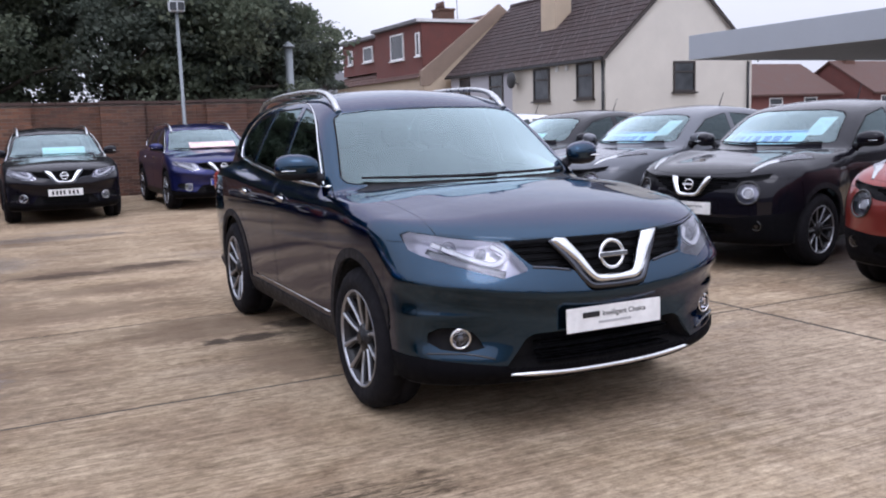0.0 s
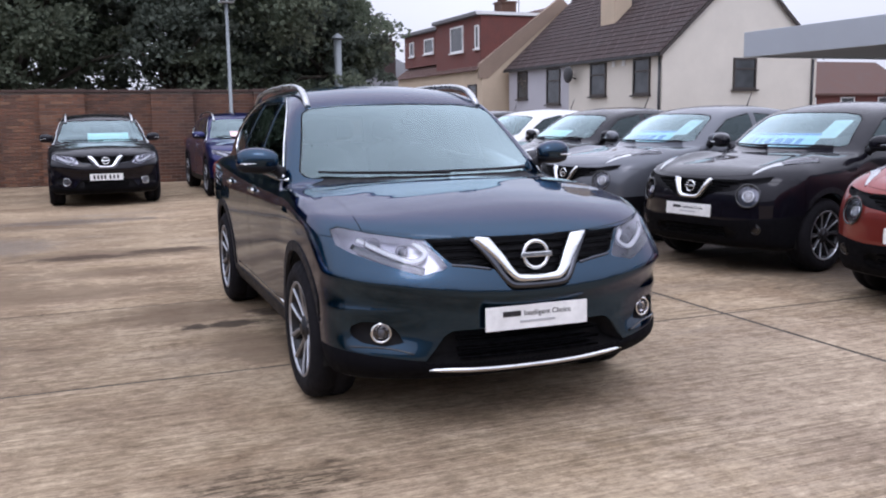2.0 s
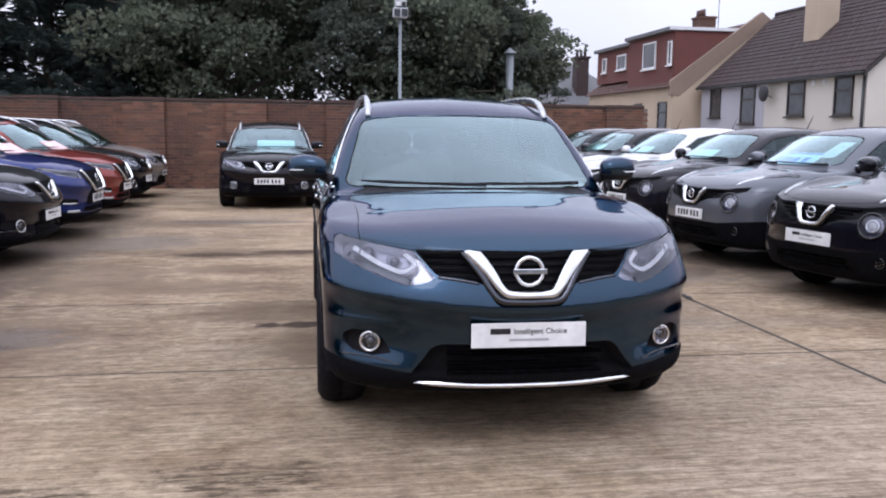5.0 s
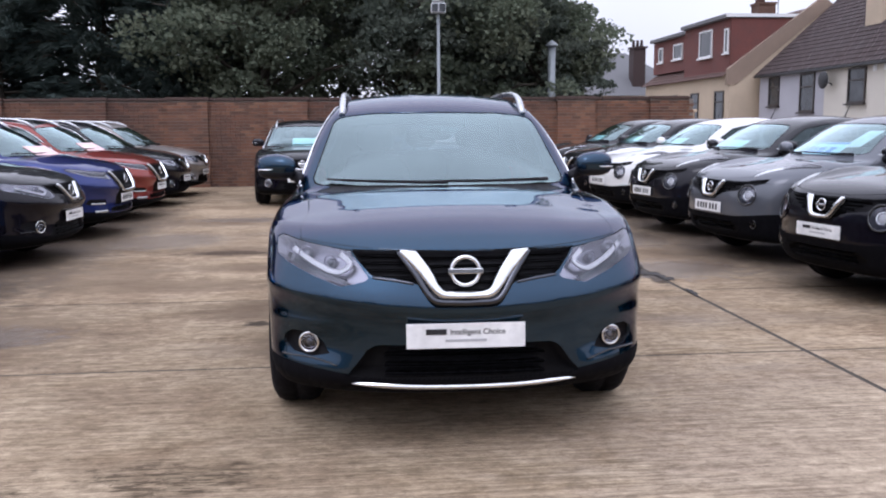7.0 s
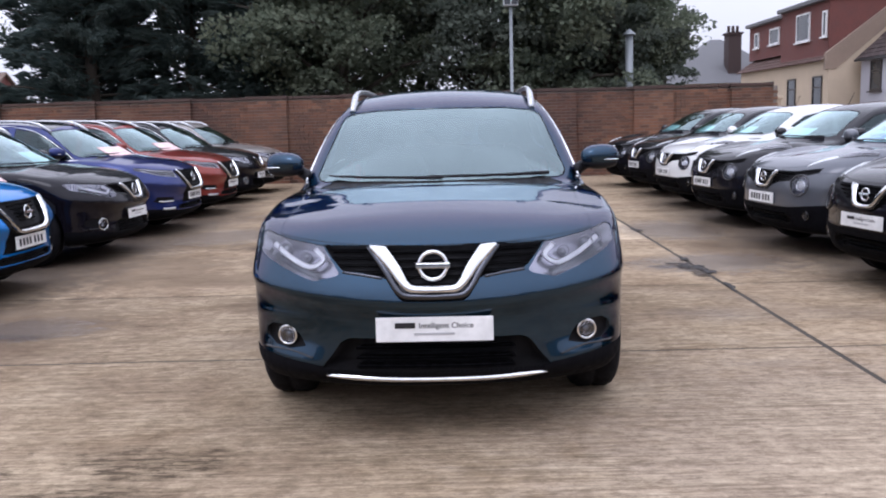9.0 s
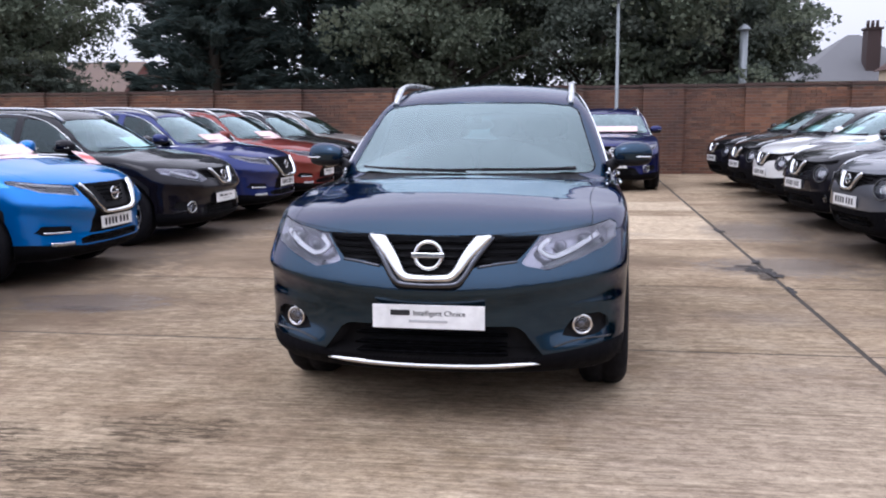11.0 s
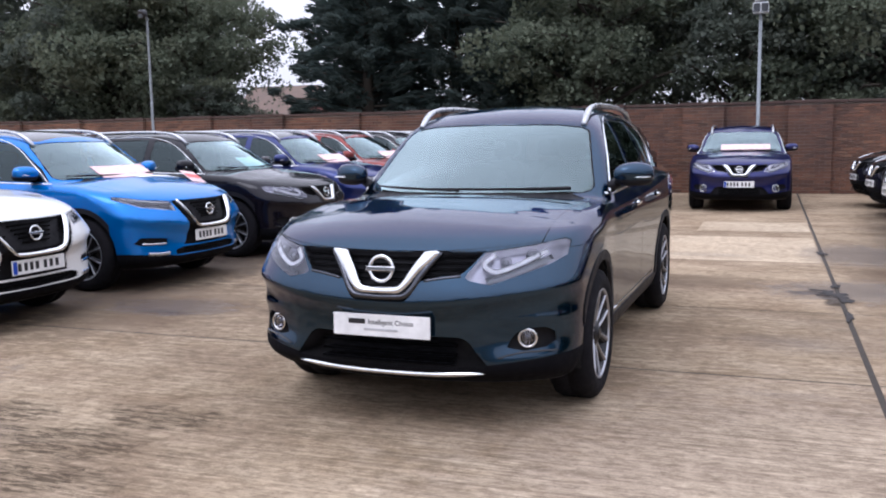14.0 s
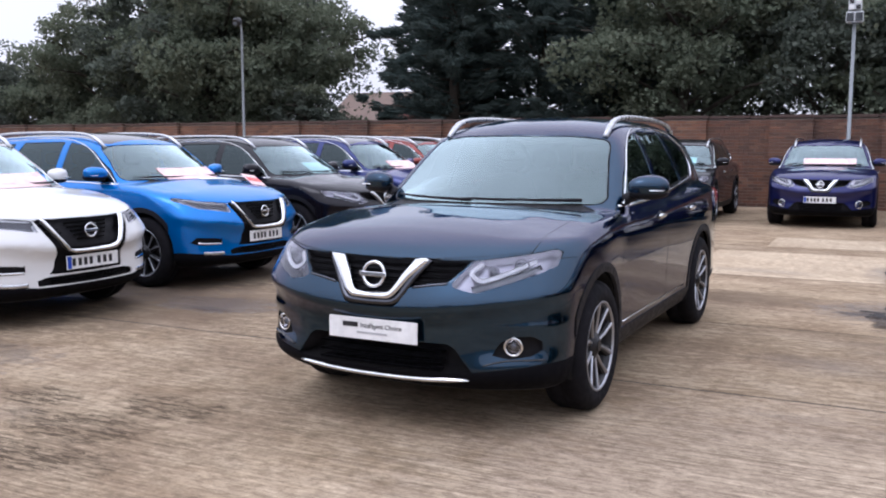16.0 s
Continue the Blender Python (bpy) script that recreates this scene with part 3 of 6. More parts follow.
bmesh.ops.create_uvsphere(bm, u_segments=16, v_segments=8, radius=0.36)
bmesh.ops.scale(bm, vec=(0.3, 1, 1), verts=bm.verts)
bmesh.ops.translate(bm, vec=(HX - 0.38, 33.78, 3.13), verts=bm.verts)
tube(bm, [(HX, 33.78, 2.95), (HX - 0.32, 33.78, 3.1)], 0.025, 6)
part("satellite_dish", bm, M_PIPE, bung, "dark round satellite dish")
for yy in (30.1, 30.8):
    part("vent", boxes((HX - 0.05, HX, yy - 0.1, yy + 0.1, 3.3, 3.55), bevel=0.015), M_WFRAME_WH, bung)
part("chimney", boxes((XM - 2.15, XM - 1.3, 33.2, 34.3, 5.0, 7.2), (XM - 2.2, XM - 1.25, 33.15, 34.35, 7.2, 7.35)), M_RENDER_B, bung, "buff rendered chimney stack")

# red tile-hung pair of houses with flat-roofed dormers
red = thing("dormer_house", "red tile-hung dormer house with cream lower walls beyond the wall", "house", at=pose(0, 0, 0))
RX, RY0, RY1, RE, RR = 19.5, 40.6, 53.0, 3.75, 6.9
RXM = RX + 4.4
bm = bmesh.new()
prism(bm, [(RX, 0), (RX + 8.8, 0), (RX + 8.8, RE), (RXM, RR), (RX, RE)], "y", RY0, RY1)
part("wall", bm, M_RENDER_B, red)
bm = bmesh.new()
prism(bm, [(RX - 0.12, RE - 0.5), (RX + 0.3, RE - 0.5), (RXM, RR - 0.3), (RXM + 4.1, RE - 0.5), (RXM + 4.5, RE - 0.5), (RXM + 4.5, RE + 0.2), (RXM, RR + 0.42), (RX - 0.12, RE + 0.22)], "y", RY0 - 0.03, RY0 + 0.26)
part("parapet", bm, M_PARAPET, red, "cream sloping gable parapet")
tiled_slope(red, RX - 0.25, RE - 0.1, RXM, RR + 0.06, RY0 + 0.2, RY1 + 0.1, M_ROOF_RED)
tiled_slope(red, RX + 9.05, RE - 0.1, RXM, RR + 0.06, RY0 + 0.2, RY1 + 0.1, M_ROOF_RED)


def dormer(y0, y1, z0, z1, x, wins):
    d = part("dormer", boxes((x, RXM + 0.3, y0, y1, z0, z1)), M_REDWALL, red, "red tile-hung flat-roofed dormer")
    vs, fs = [], []
    n = int((z1 - z0) / 0.13)
    for i in range(n):
        za = z0 + (z1 - z0) * i / n
        zb = za + (z1 - z0) / n + 0.02
        k = len(vs)
        vs += [(x - 0.035, y0 - 0.01, za), (x - 0.035, y1, za), (x - 0.005, y1, zb), (x - 0.005, y0 - 0.01, zb), (x, y0 - 0.01, za), (x, y1, za)]
        fs += [[k, k + 3, k + 2, k + 1], [k, k + 1, k + 5, k + 4]]
    part("tile_hanging", mesh_from("tile_hanging", vs, fs, M_REDWALL), M_REDWALL, d)
    part("flat_roof", boxes((x - 0.3, RXM + 0.4, y0 - 0.08, y1, z1 + 0.002, z1 + 0.2), bevel=0.03), M_SLATE, d, "grey flat roof")
    part("fascia", boxes((x - 0.31, RXM + 0.4, y0 - 0.11, y0 - 0.082, z1 + 0.04, z1 + 0.19)), M_WFRAME_WH, d, "white fascia board")
    for w in wins:
        window_x(d, x - 0.04, *w, M_WFRAME_WH, bars=(), sill=True)


dormer(40.9, 46.8, 3.9, 6.35, RX + 0.1, ((43.0, 44.67, 4.72, 6.05), (41.05, 41.5, 4.75, 5.9)))
dormer(46.85, 52.9, 4.35, 6.2, RX + 0.45, ((48.0, 49.45, 5.0, 5.85), (51.2, 51.9, 5.0, 5.85)))
for y0, y1 in ((41.2, 42.3), (44.4, 45.5), (47.5, 48.6)):
    window_x(red, RX - 0.005, y0, y1, 1.5, 3.0, M_WFRAME_DK)
part("chimney", boxes((RXM - 0.5, RXM + 0.4, 46.3, 47.3, 6.2, 7.7), (RXM - 0.55, RXM + 0.45, 46.25, 47.35, 7.7, 7.82)), M_BRICK, red)
for k in range(3):
    bm = bmesh.new()
    tube(bm, [(RXM - 0.25, 46.45 + 0.35 * k, 7.82), (RXM - 0.25, 46.45 + 0.35 * k, 8.2)], [0.12, 0.09], 8)
    part("chimney_pot", bm, M_ROOF_RED, red)
bm = bmesh.new()
tube(bm, [(RXM, 45.2, 6.9), (RXM, 45.2, 10.2)], 0.02, 5)
for k in range(5):
    tube(bm, [(RXM - 0.4 + 0.03 * k, 45.2, 9.0 + 0.25 * k), (RXM + 0.4 - 0.03 * k, 45.2, 9.0 + 0.25 * k)], 0.012, 4)
part("aerial", bm, M_PIPE, red)

# farther slate-roofed house behind the red pair
far = thing("slate_house", "grey slate-roofed house with a brick chimney in the distance", "house", at=pose(0, 0, 0))
part("wall", boxes((15.9, 24.1, 56.3, 65.7, 0, 3.3)), M_RENDER_B, far)
hip = [(15.6, 56, 3.25), (24.4, 56, 3.25), (24.4, 66, 3.25), (15.6, 66, 3.25), (19.9, 61, 6.3), (20.6, 61, 6.3)]
part("roof", mesh_from("roof", hip, [(0, 1, 5, 4), (1, 2, 5), (2, 3, 4, 5), (3, 0, 4), (3, 2, 1, 0)], M_SLATE), M_SLATE, far, "grey slate hipped roof")
part("chimney", boxes((19.95, 20.75, 57, 58, 3.6, 6.3), (19.87, 20.83, 56.9, 58.1, 6.3, 6.42)), M_ROOF, far)
for k in range(3):
    bm = bmesh.new()
    tube(bm, [(20.08 + 0.27 * k, 57.5, 6.42), (20.08 + 0.27 * k, 57.5, 6.85)], [0.11, 0.09], 8)
    part("chimney_pot", bm, M_ROOF, far)

# distant brown-roofed rows seen under the canopy, and one roof in the gap between the trees
def far_row(x0, x1, y, eave, ridge, depth, label, tile, stack=True):
    t = thing("terraced_house", label, "house", "distant houses", at=pose(0, 0, 0))
    ym = y + depth / 2
    bm = bmesh.new()
    prism(bm, [(y, 0), (y + depth, 0), (y + depth, eave), (ym, ridge), (y, eave)], "x", x0, x1)
    part("wall", bm, M_REDWALL, t)
    bm = bmesh.new()
    prism(bm, [(y - 0.3, eave - 0.1), (ym, ridge), (ym, ridge + 0.12), (y - 0.3, eave + 0.02)], "x", x0 - 0.2, x1 + 0.2)
    prism(bm, [(y + depth + 0.3, eave - 0.1), (ym, ridge), (ym, ridge + 0.12), (y + depth + 0.3, eave + 0.02)], "x", x0 - 0.2, x1 + 0.2)
    part("roof", bm, tile, t)
    if stack:
        part("chimney", boxes((x0 + 1.0, x0 + 2.0, ym - 0.4, ym + 0.4, ridge - 0.6, ridge + 1.1)), M_BRICK, t)
    for k in range(int((x1 - x0) / 3.2)):
        window_y(t, y - 0.005, x0 + 0.8 + 3.2 * k, x0 + 2.0 + 3.2 * k, 1.0, 2.3, M_WFRAME_WH)
    return t


far_row(41.5, 52.0, 43.0, 2.5, 4.6, 7, "brown-roofed brick terraced house far beyond the yard", M_ROOF_RED)
far_row(53.5, 64.0, 41.5, 2.5, 4.7, 7, "brown-roofed brick terraced house with a squat chimney far off", M_ROOF_RED)
far_row(-28.0, -23.4, 48.0, 2.4, 4.75, 7, "distant buff tiled roof between two trees beyond the wall", M_ROOF_BUFF, False)

# forecourt canopy
can = thing("canopy", "flat grey forecourt canopy on steel posts", "canopy", at=pose(0, 0, 0))
part("fascia", boxes((18.0, 18.12, -6, 20, 2.95, 3.63), (18.12, 29, 19.88, 20, 2.95, 3.63), (28.88, 29, -6, 19.88, 2.95, 3.63), bevel=0.01), M_CANOPY, can)
part("deck", boxes((18.12, 28.88, -6, 19.88, 3.45, 3.6)), M_CANOPY, can)
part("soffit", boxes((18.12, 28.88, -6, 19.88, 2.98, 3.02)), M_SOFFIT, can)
for yy in (-3, 6):
    for xx in (21.5, 26.5):
        part("post", boxes((xx - 0.1, xx + 0.1, yy - 0.1, yy + 0.1, 0, 2.98), bevel=0.01), M_CANOPY, can)

# buff boundary wall and hedge beside the brick wall's end
stub = part("garden_wall", boxes((10.6, 11.15, 23.2, 23.7, 0, 1.75), (10.55, 11.2, 23.15, 23.75, 1.75, 1.83), bevel=0.01), M_RENDER_B, None)
tagged(stub, "buff rendered gate pillar past the end of the brick wall", "wall", kind="structure")


# ---- trees ----
def leaves(centres, spread, count, size, rnd, droop=0.0, slim=0.45, crest=0.0, along=None):
    """Small folded leaf sprays scattered round many centres: vertices and faces."""
    c = np.asarray(centres)
    pick = rnd.integers(0, len(c), count)
    d = rnd.normal(size=(count, 3))
    d[:, 2] = np.where(rnd.uniform(size=count) < crest, np.abs(d[:, 2]), d[:, 2])
    d /= np.linalg.norm(d, axis=1)[:, None]
    r = spread[pick] * rnd.uniform(0.25, 1.0, count) ** (0.6 - 0.25 * crest)
    p = c[pick] + d * r[:, None] * np.array([1, 1, 0.75])
    a = rnd.normal(size=(count, 3)) + d * 0.8 + np.array([0, 0, -droop])
    if along is not None:
        a = np.asarray(along)[pick] * 1.7 + rnd.normal(size=(count, 3)) * 0.42 + np.array([0, 0, -droop])
    a /= np.linalg.norm(a, axis=1)[:, None]
    up = rnd.normal(size=(count, 3)) * 0.6 + np.array([0, 0, 1.0])
    w = np.cross(a, up)
    w /= np.linalg.norm(w, axis=1)[:, None] + 1e-9
    n = np.cross(w, a)
    s = size * rnd.uniform(0.6, 1.4, count)[:, None]
    v = np.stack([p - a * s * 0.5, p + w * s * slim + n * s * 0.12, p + a * s * 0.6, p - w * s * slim + n * s * 0.12], 1).reshape(-1, 3)
    k = np.arange(count)[:, None] * 4
    f = np.concatenate([k + np.array([0, 1, 2]), k + np.array([0, 2, 3])], 0)
    return v, f


def broad_tree(name, label, seed, height, radius, count, mat, low=1.6, lean=0.0):
    rnd = np.random.default_rng(seed)
    t = thing(name, label, "tree", "trees behind the wall")
    bm = bmesh.new()
    top = height * 0.8
    stem = [(lean * k / 6 + rnd.normal() * 0.06, rnd.normal() * 0.06, top * k / 6) for k in range(7)]
    tube(bm, stem, [0.24 * (1 - 0.8 * k / 6) + 0.02 for k in range(7)], 9)
    tips, sp = [], []
    for i in range(26):
        z0 = low * 0.8 + (top - low * 0.8) * (i + rnd.uniform(0, 1)) / 26
        k = min(int(z0 / top * 6), 5)
        base = Vector(stem[k]).lerp(Vector(stem[k + 1]), z0 / top * 6 - k)
        a = i * 2.4 + rnd.uniform(-0.5, 0.5)
        e = math.sin(math.pi * min(1, 0.18 + 0.8 * (z0 - low) / (height - low + 0.01))) ** 0.6
        ln = radius * (0.55 + 0.45 * e) * rnd.uniform(0.75, 1.1)
        tip = base + Vector((math.cos(a) * ln, math.sin(a) * ln, ln * rnd.uniform(0.15, 0.6)))
        mid = base.lerp(tip, 0.55) + Vector((0, 0, ln * 0.08))
        tube(bm, [base, mid, tip], [0.07, 0.045, 0.012], 6)
        for q in range(5):
            f = rnd.uniform(0.4, 1.05)
            tips.append(tuple(base.lerp(tip, f) + Vector(rnd.normal(size=3) * 0.35)))
            sp.append(rnd.uniform(0.35, 0.8) * radius / 2.6)
    for q in range(14):
        tips.append((lean + rnd.normal() * radius * 0.3, rnd.normal() * radius * 0.3, height - abs(rnd.normal()) * 0.9))
        sp.append(rnd.uniform(0.3, 0.6))
    part("trunk", bm, M_BARK, t)
    v, f = leaves(tips, np.array(sp), int(count * 1.25), 0.118, rnd, 0.2, crest=0.72)
    v[:, 2] = np.maximum(v[:, 2], 0.3)
    part("crown", mesh_from("crown", v, f, mat), mat, t)
    return t


def conifer(name, label, seed, height, radius, count):
    rnd = np.random.default_rng(seed)
    t = thing(name, label, "conifer", "trees behind the wall")
    bm = bmesh.new()
    tube(bm, [(0, 0, 0), (0.05, 0, height * 0.5), (0, 0.05, height)], [0.26, 0.15, 0.02], 9)
    tips, sp, way = [], [], []
    for i in range(84):
        z0 = 0.5 + (height - 0.7) * (i / 84)
        a = i * 2.39996 + rnd.uniform(-0.3, 0.3)
        ln = radius * (1 - z0 / (height * 1.05)) ** 0.75 * rnd.uniform(0.7, 1.15) + 0.2
        tip = Vector((math.cos(a) * ln, math.sin(a) * ln, z0 + ln * rnd.uniform(-0.05, 0.3)))
        base = Vector((0, 0, z0))
        tube(bm, [base, base.lerp(tip, 0.6) + Vector((0, 0, 0.08)), tip], [0.05, 0.03, 0.008], 5)
        for q in range(6):
            tips.append(tuple(base.lerp(tip, 0.3 + 0.72 * q / 5) + Vector(rnd.normal(size=3) * 0.1)))
            sp.append(0.14 + 0.26 * (1 - q / 6))
            way.append(tuple((tip - base).normalized()))
    part("trunk", bm, M_BARK, t)
    v, f = leaves(tips, np.array(sp), count, 0.24, rnd, -0.1, 0.15, along=way)
    part("crown", mesh_from("crown", v, f, M_NEEDLE), M_NEEDLE, t)
    return t


oak = broad_tree("broadleaf_tree", "dense green broadleaf tree behind the brick wall", 3, 6.3, 3.3, 27000, M_LEAF)
elm = broad_tree("broadleaf_tree", "dark green broadleaf tree behind the brick wall", 8, 6.0, 3.0, 25000, M_LEAF_DK)
ash = broad_tree("broadleaf_tree", "tall loose-crowned broadleaf tree behind the brick wall", 21, 6.7, 3.2, 22000, M_LEAF)
fir = conifer("conifer_tree", "dark blue-green conifer behind the brick wall", 5, 8.4, 3.1, 30000)
low = broad_tree("broadleaf_tree", "lower bushy tree thinning out at its edge", 33, 5.6, 2.0, 12000, M_LEAF_DK, 0.8)
oak.matrix_world, elm.matrix_world, ash.matrix_world = pose(-0.5, 25.6, 0), pose(3.4, 26.2, 0, 0, 0, 40), pose(6.0, 25.4, 0, 0, 0, 80)
fir.matrix_world, low.matrix_world = pose(-8.1, 26.0, 0), pose(7.55, 26.6, 0)
for src, x, y, rz, s in (
    (fir, -5.4, 27.0, 100, 1.05), (fir, -9.0, 27.6, 60, 1.1), (fir, -3.2, 26.2, 200, 0.95), (elm, -2.4, 29.0, 200, 1.1),
    (oak, 6.4, 27.8, 300, 0.9), (low, 7.2, 25.0, 60, 0.85), (low, 12.6, 24.6, 160, 0.22),
    (ash, -15.1, 26.4, 10, 1.0), (oak, -17.6, 25.8, 70, 1.12), (elm, -19.4, 26.4, 140, 1.2), (ash, -22.4, 25.8, 220, 1.0),
    (oak, -25.6, 26.6, 20, 0.86), (elm, -28.6, 26.0, 90, 0.78), (low, -31.5, 25.5, 0, 0.95), (oak, -35.0, 27.0, 45, 0.75),
    (elm, -20.0, 30.5, 310, 1.25), (oak, -24.0, 31.0, 280, 1.0), (low, -13.2, 25.2, 200, 0.6), (low, -11.6, 24.6, 100, 0.40), (elm, -39, 27, 10, 0.75),
):
    c = copy_thing(src, pose(x, y, 0, 0, 0, rz) @ Matrix.Scale(s, 4))
    c.scale = (s, s, s)

# ---- car bodies: a smooth solid is described by curves, skinned, then cut into its panels ----
def curve(*pts):
    """A smooth curve through points, without overshoot."""
    p = np.array(pts, float)
    x, y = p[:, 0], p[:, 1]
    d = np.diff(y) / np.diff(x)
    m = np.concatenate([[d[0]], (d[1:] + d[:-1]) / 2, [d[-1]]])
    for i in range(len(d)):
        if d[i] == 0:
            m[i] = m[i + 1] = 0
        else:
            a, b = m[i] / d[i], m[i + 1] / d[i]
            s = a * a + b * b
            if a < 0:
                m[i] = 0
            if b < 0:
                m[i + 1] = 0
            if s > 9:
                m[i], m[i + 1] = 3 * a / s ** 0.5 * d[i], 3 * b / s ** 0.5 * d[i]

    q = np.linspace(x[0], x[-1], 1200)
    i = np.clip(np.searchsorted(x, q) - 1, 0, len(d) - 1)
    h = x[i + 1] - x[i]
    t = (q - x[i]) / h
    v = (2 * t ** 3 - 3 * t ** 2 + 1) * y[i] + (t ** 3 - 2 * t ** 2 + t) * h * m[i] + (3 * t ** 2 - 2 * t ** 3) * y[i + 1] + (t ** 3 - t ** 2) * h * m[i + 1]

    def at(w):
        return np.interp(w, q, v)
    return at


def smax(a, b, k):
    h = np.clip(0.5 + 0.5 * (a - b) / k, 0, 1)
    return b * (1 - h) + a * h + k * h * (1 - h)


def smin(a, b, k):
    return -smax(-a, -b, k)


def suv_field(s):
    """The solid of a car: negative inside. x across, y back from the nose, z up."""
    def f(x, y, z):
        ax = np.abs(x)
        W = s["plan"](y)
        side = ax - W * s["side"](z) - s.get("flare", 0) * np.exp(-((y - s["hub"][0]) / 0.42) ** 4) * np.exp(-((z - 0.62) / 0.3) ** 2) - s.get("flare", 0) * np.exp(-((y - s["hub"][1]) / 0.42) ** 4) * np.exp(-((z - 0.62) / 0.3) ** 2)
        u = np.clip(ax / s["half"], 0, 0.998)
        q = 1 - (1 - u ** 2.6) ** (1 / 2.2)
        front = s["nose"](z - s.get("smile", 0) * u ** 2 * np.exp(-((z - 0.66) / 0.14) ** 2)) + s["sweep"](z) * q + (s["sculpt"](ax, z) if "sculpt" in s else 0.0) - y
        tail = y - (s["tail"](z) - 0.35 * q)
        top = z - (s["hood"](y) - s["hood_crown"] * (ax / 0.8) ** 2 * (1 - 0.35 * np.clip((y - 0.7) / 0.6, 0, 1)) + s.get("wing", 0) * np.exp(-((ax - 0.66) / 0.13) ** 2) * np.exp(-((y - 0.62) / 0.42) ** 4) + s.get("crease", 0) * (1 / (1 + np.exp((ax - 0.50 - 0.06 * y) / 0.03))) * np.clip((y - 0.1) / 0.3, 0, 1))
        body = smax(smax(smax(side, top, 0.07), front, s["corner"]), tail, 0.10)
        body = smax(body, s["floor"] - z, 0.05)
        fr = np.clip((2.4 - y) / 0.9, 0, 1)
        ye = y - s["bow"] * (ax / 0.7) ** 2 * fr + 0.14 * (ax / 0.6) ** 2 * np.clip((y - 3.2) / 0.8, 0, 1)
        roof = z - (s["roof"](ye) - s["crown"] * (ax / 0.6) ** 2)
        cab = smax(ax - s["cabin"](z) * s["taper"](y), roof * 0.85, 0.06)
        cab = smax(cab, 0.85 - z, 0.03)
        cab = smax(cab, np.maximum(s["screen_y"][0] - y, y - s["length"] + 0.06), 0.03)
        return smin(body, cab, 0.035)
    return f


def gradient(f, p, e=0.004):
    g = np.empty_like(p)
    for k in range(3):
        d = np.zeros(3)
        d[k] = e
        a, b = p + d, p - d
        g[:, k] = (f(a[:, 0], a[:, 1], a[:, 2]) - f(b[:, 0], b[:, 1], b[:, 2])) / (2 * e)
    return g


def settle(f, p, n=3):
    for _ in range(n):
        g = gradient(f, p)
        v = f(p[:, 0], p[:, 1], p[:, 2])
        p = p - np.clip(v / np.maximum((g * g).sum(1), 0.05), -0.03, 0.03)[:, None] * g
    return p


def skin(f, lo, hi, h):
    """Surface net of f = 0: vertices and triangles."""
    ax = [np.arange(lo[k], hi[k] + h, h) for k in range(3)]
    X, Y, Z = np.meshgrid(*ax, indexing="ij")
    v = f(X, Y, Z)
    n = np.array(v.shape)
    s = v < 0
    acc = np.zeros((*(n - 1), 3))
    cnt = np.zeros(n - 1)
    grid = np.stack([X, Y, Z], -1)
    for a in range(3):
        b, c = [k for k in range(3) if k != a]
        i0 = [slice(None)] * 3
        i1 = [slice(None)] * 3
        i0[a], i1[a] = slice(0, -1), slice(1, None)
        v0, v1 = v[tuple(i0)], v[tuple(i1)]
        cross = (v0 < 0) != (v1 < 0)
        t = np.where(cross, v0 / np.where(cross, v0 - v1, 1), 0)
        p = grid[tuple(i0)] + t[..., None] * (grid[tuple(i1)] - grid[tuple(i0)])
        for db in (0, 1):
            for dc in (0, 1):
                j = [slice(None)] * 3
                j[b] = slice(db, n[b] - 1 + db)
                j[c] = slice(dc, n[c] - 1 + dc)
                m = cross[tuple(j)]
                acc += np.where(m[..., None], p[tuple(j)], 0)
                cnt += m
    act = cnt > 0
    idx = -np.ones(n - 1, int)
    idx[act] = np.arange(act.sum())
    V = acc[act] / cnt[act][:, None]
    quads = []
    for a in range(3):
        b, c = (a + 1) % 3, (a + 2) % 3
        i0 = [slice(None)] * 3
        i1 = [slice(None)] * 3
        i0[a], i1[a] = slice(0, -1), slice(1, None)
        s0, s1 = s[tuple(i0)], s[tuple(i1)]
        e = np.argwhere(s0 != s1)
        e = e[(e[:, b] > 0) & (e[:, c] > 0) & (e[:, b] < n[b] - 1) & (e[:, c] < n[c] - 1)]
        inside = s0[tuple(e.T)]
        db, dc = np.zeros(3, int), np.zeros(3, int)
        db[b], dc[c] = 1, 1
        q = np.stack([idx[tuple((e - o).T)] for o in (db + dc, dc, 0 * db, db)], 1)
        q[~inside] = q[~inside][:, ::-1]
        quads.append(q)
    Q = np.concatenate(quads)
    V = settle(f, V, 4)
    d0 = np.linalg.norm(V[Q[:, 0]] - V[Q[:, 2]], axis=1)
    d1 = np.linalg.norm(V[Q[:, 1]] - V[Q[:, 3]], axis=1)
    F = np.where((d0 < d1)[:, None, None], np.stack([Q[:, [0, 1, 2]], Q[:, [0, 2, 3]]], 1), np.stack([Q[:, [0, 1, 3]], Q[:, [1, 2, 3]]], 1)).reshape(-1, 3)
    return V, F


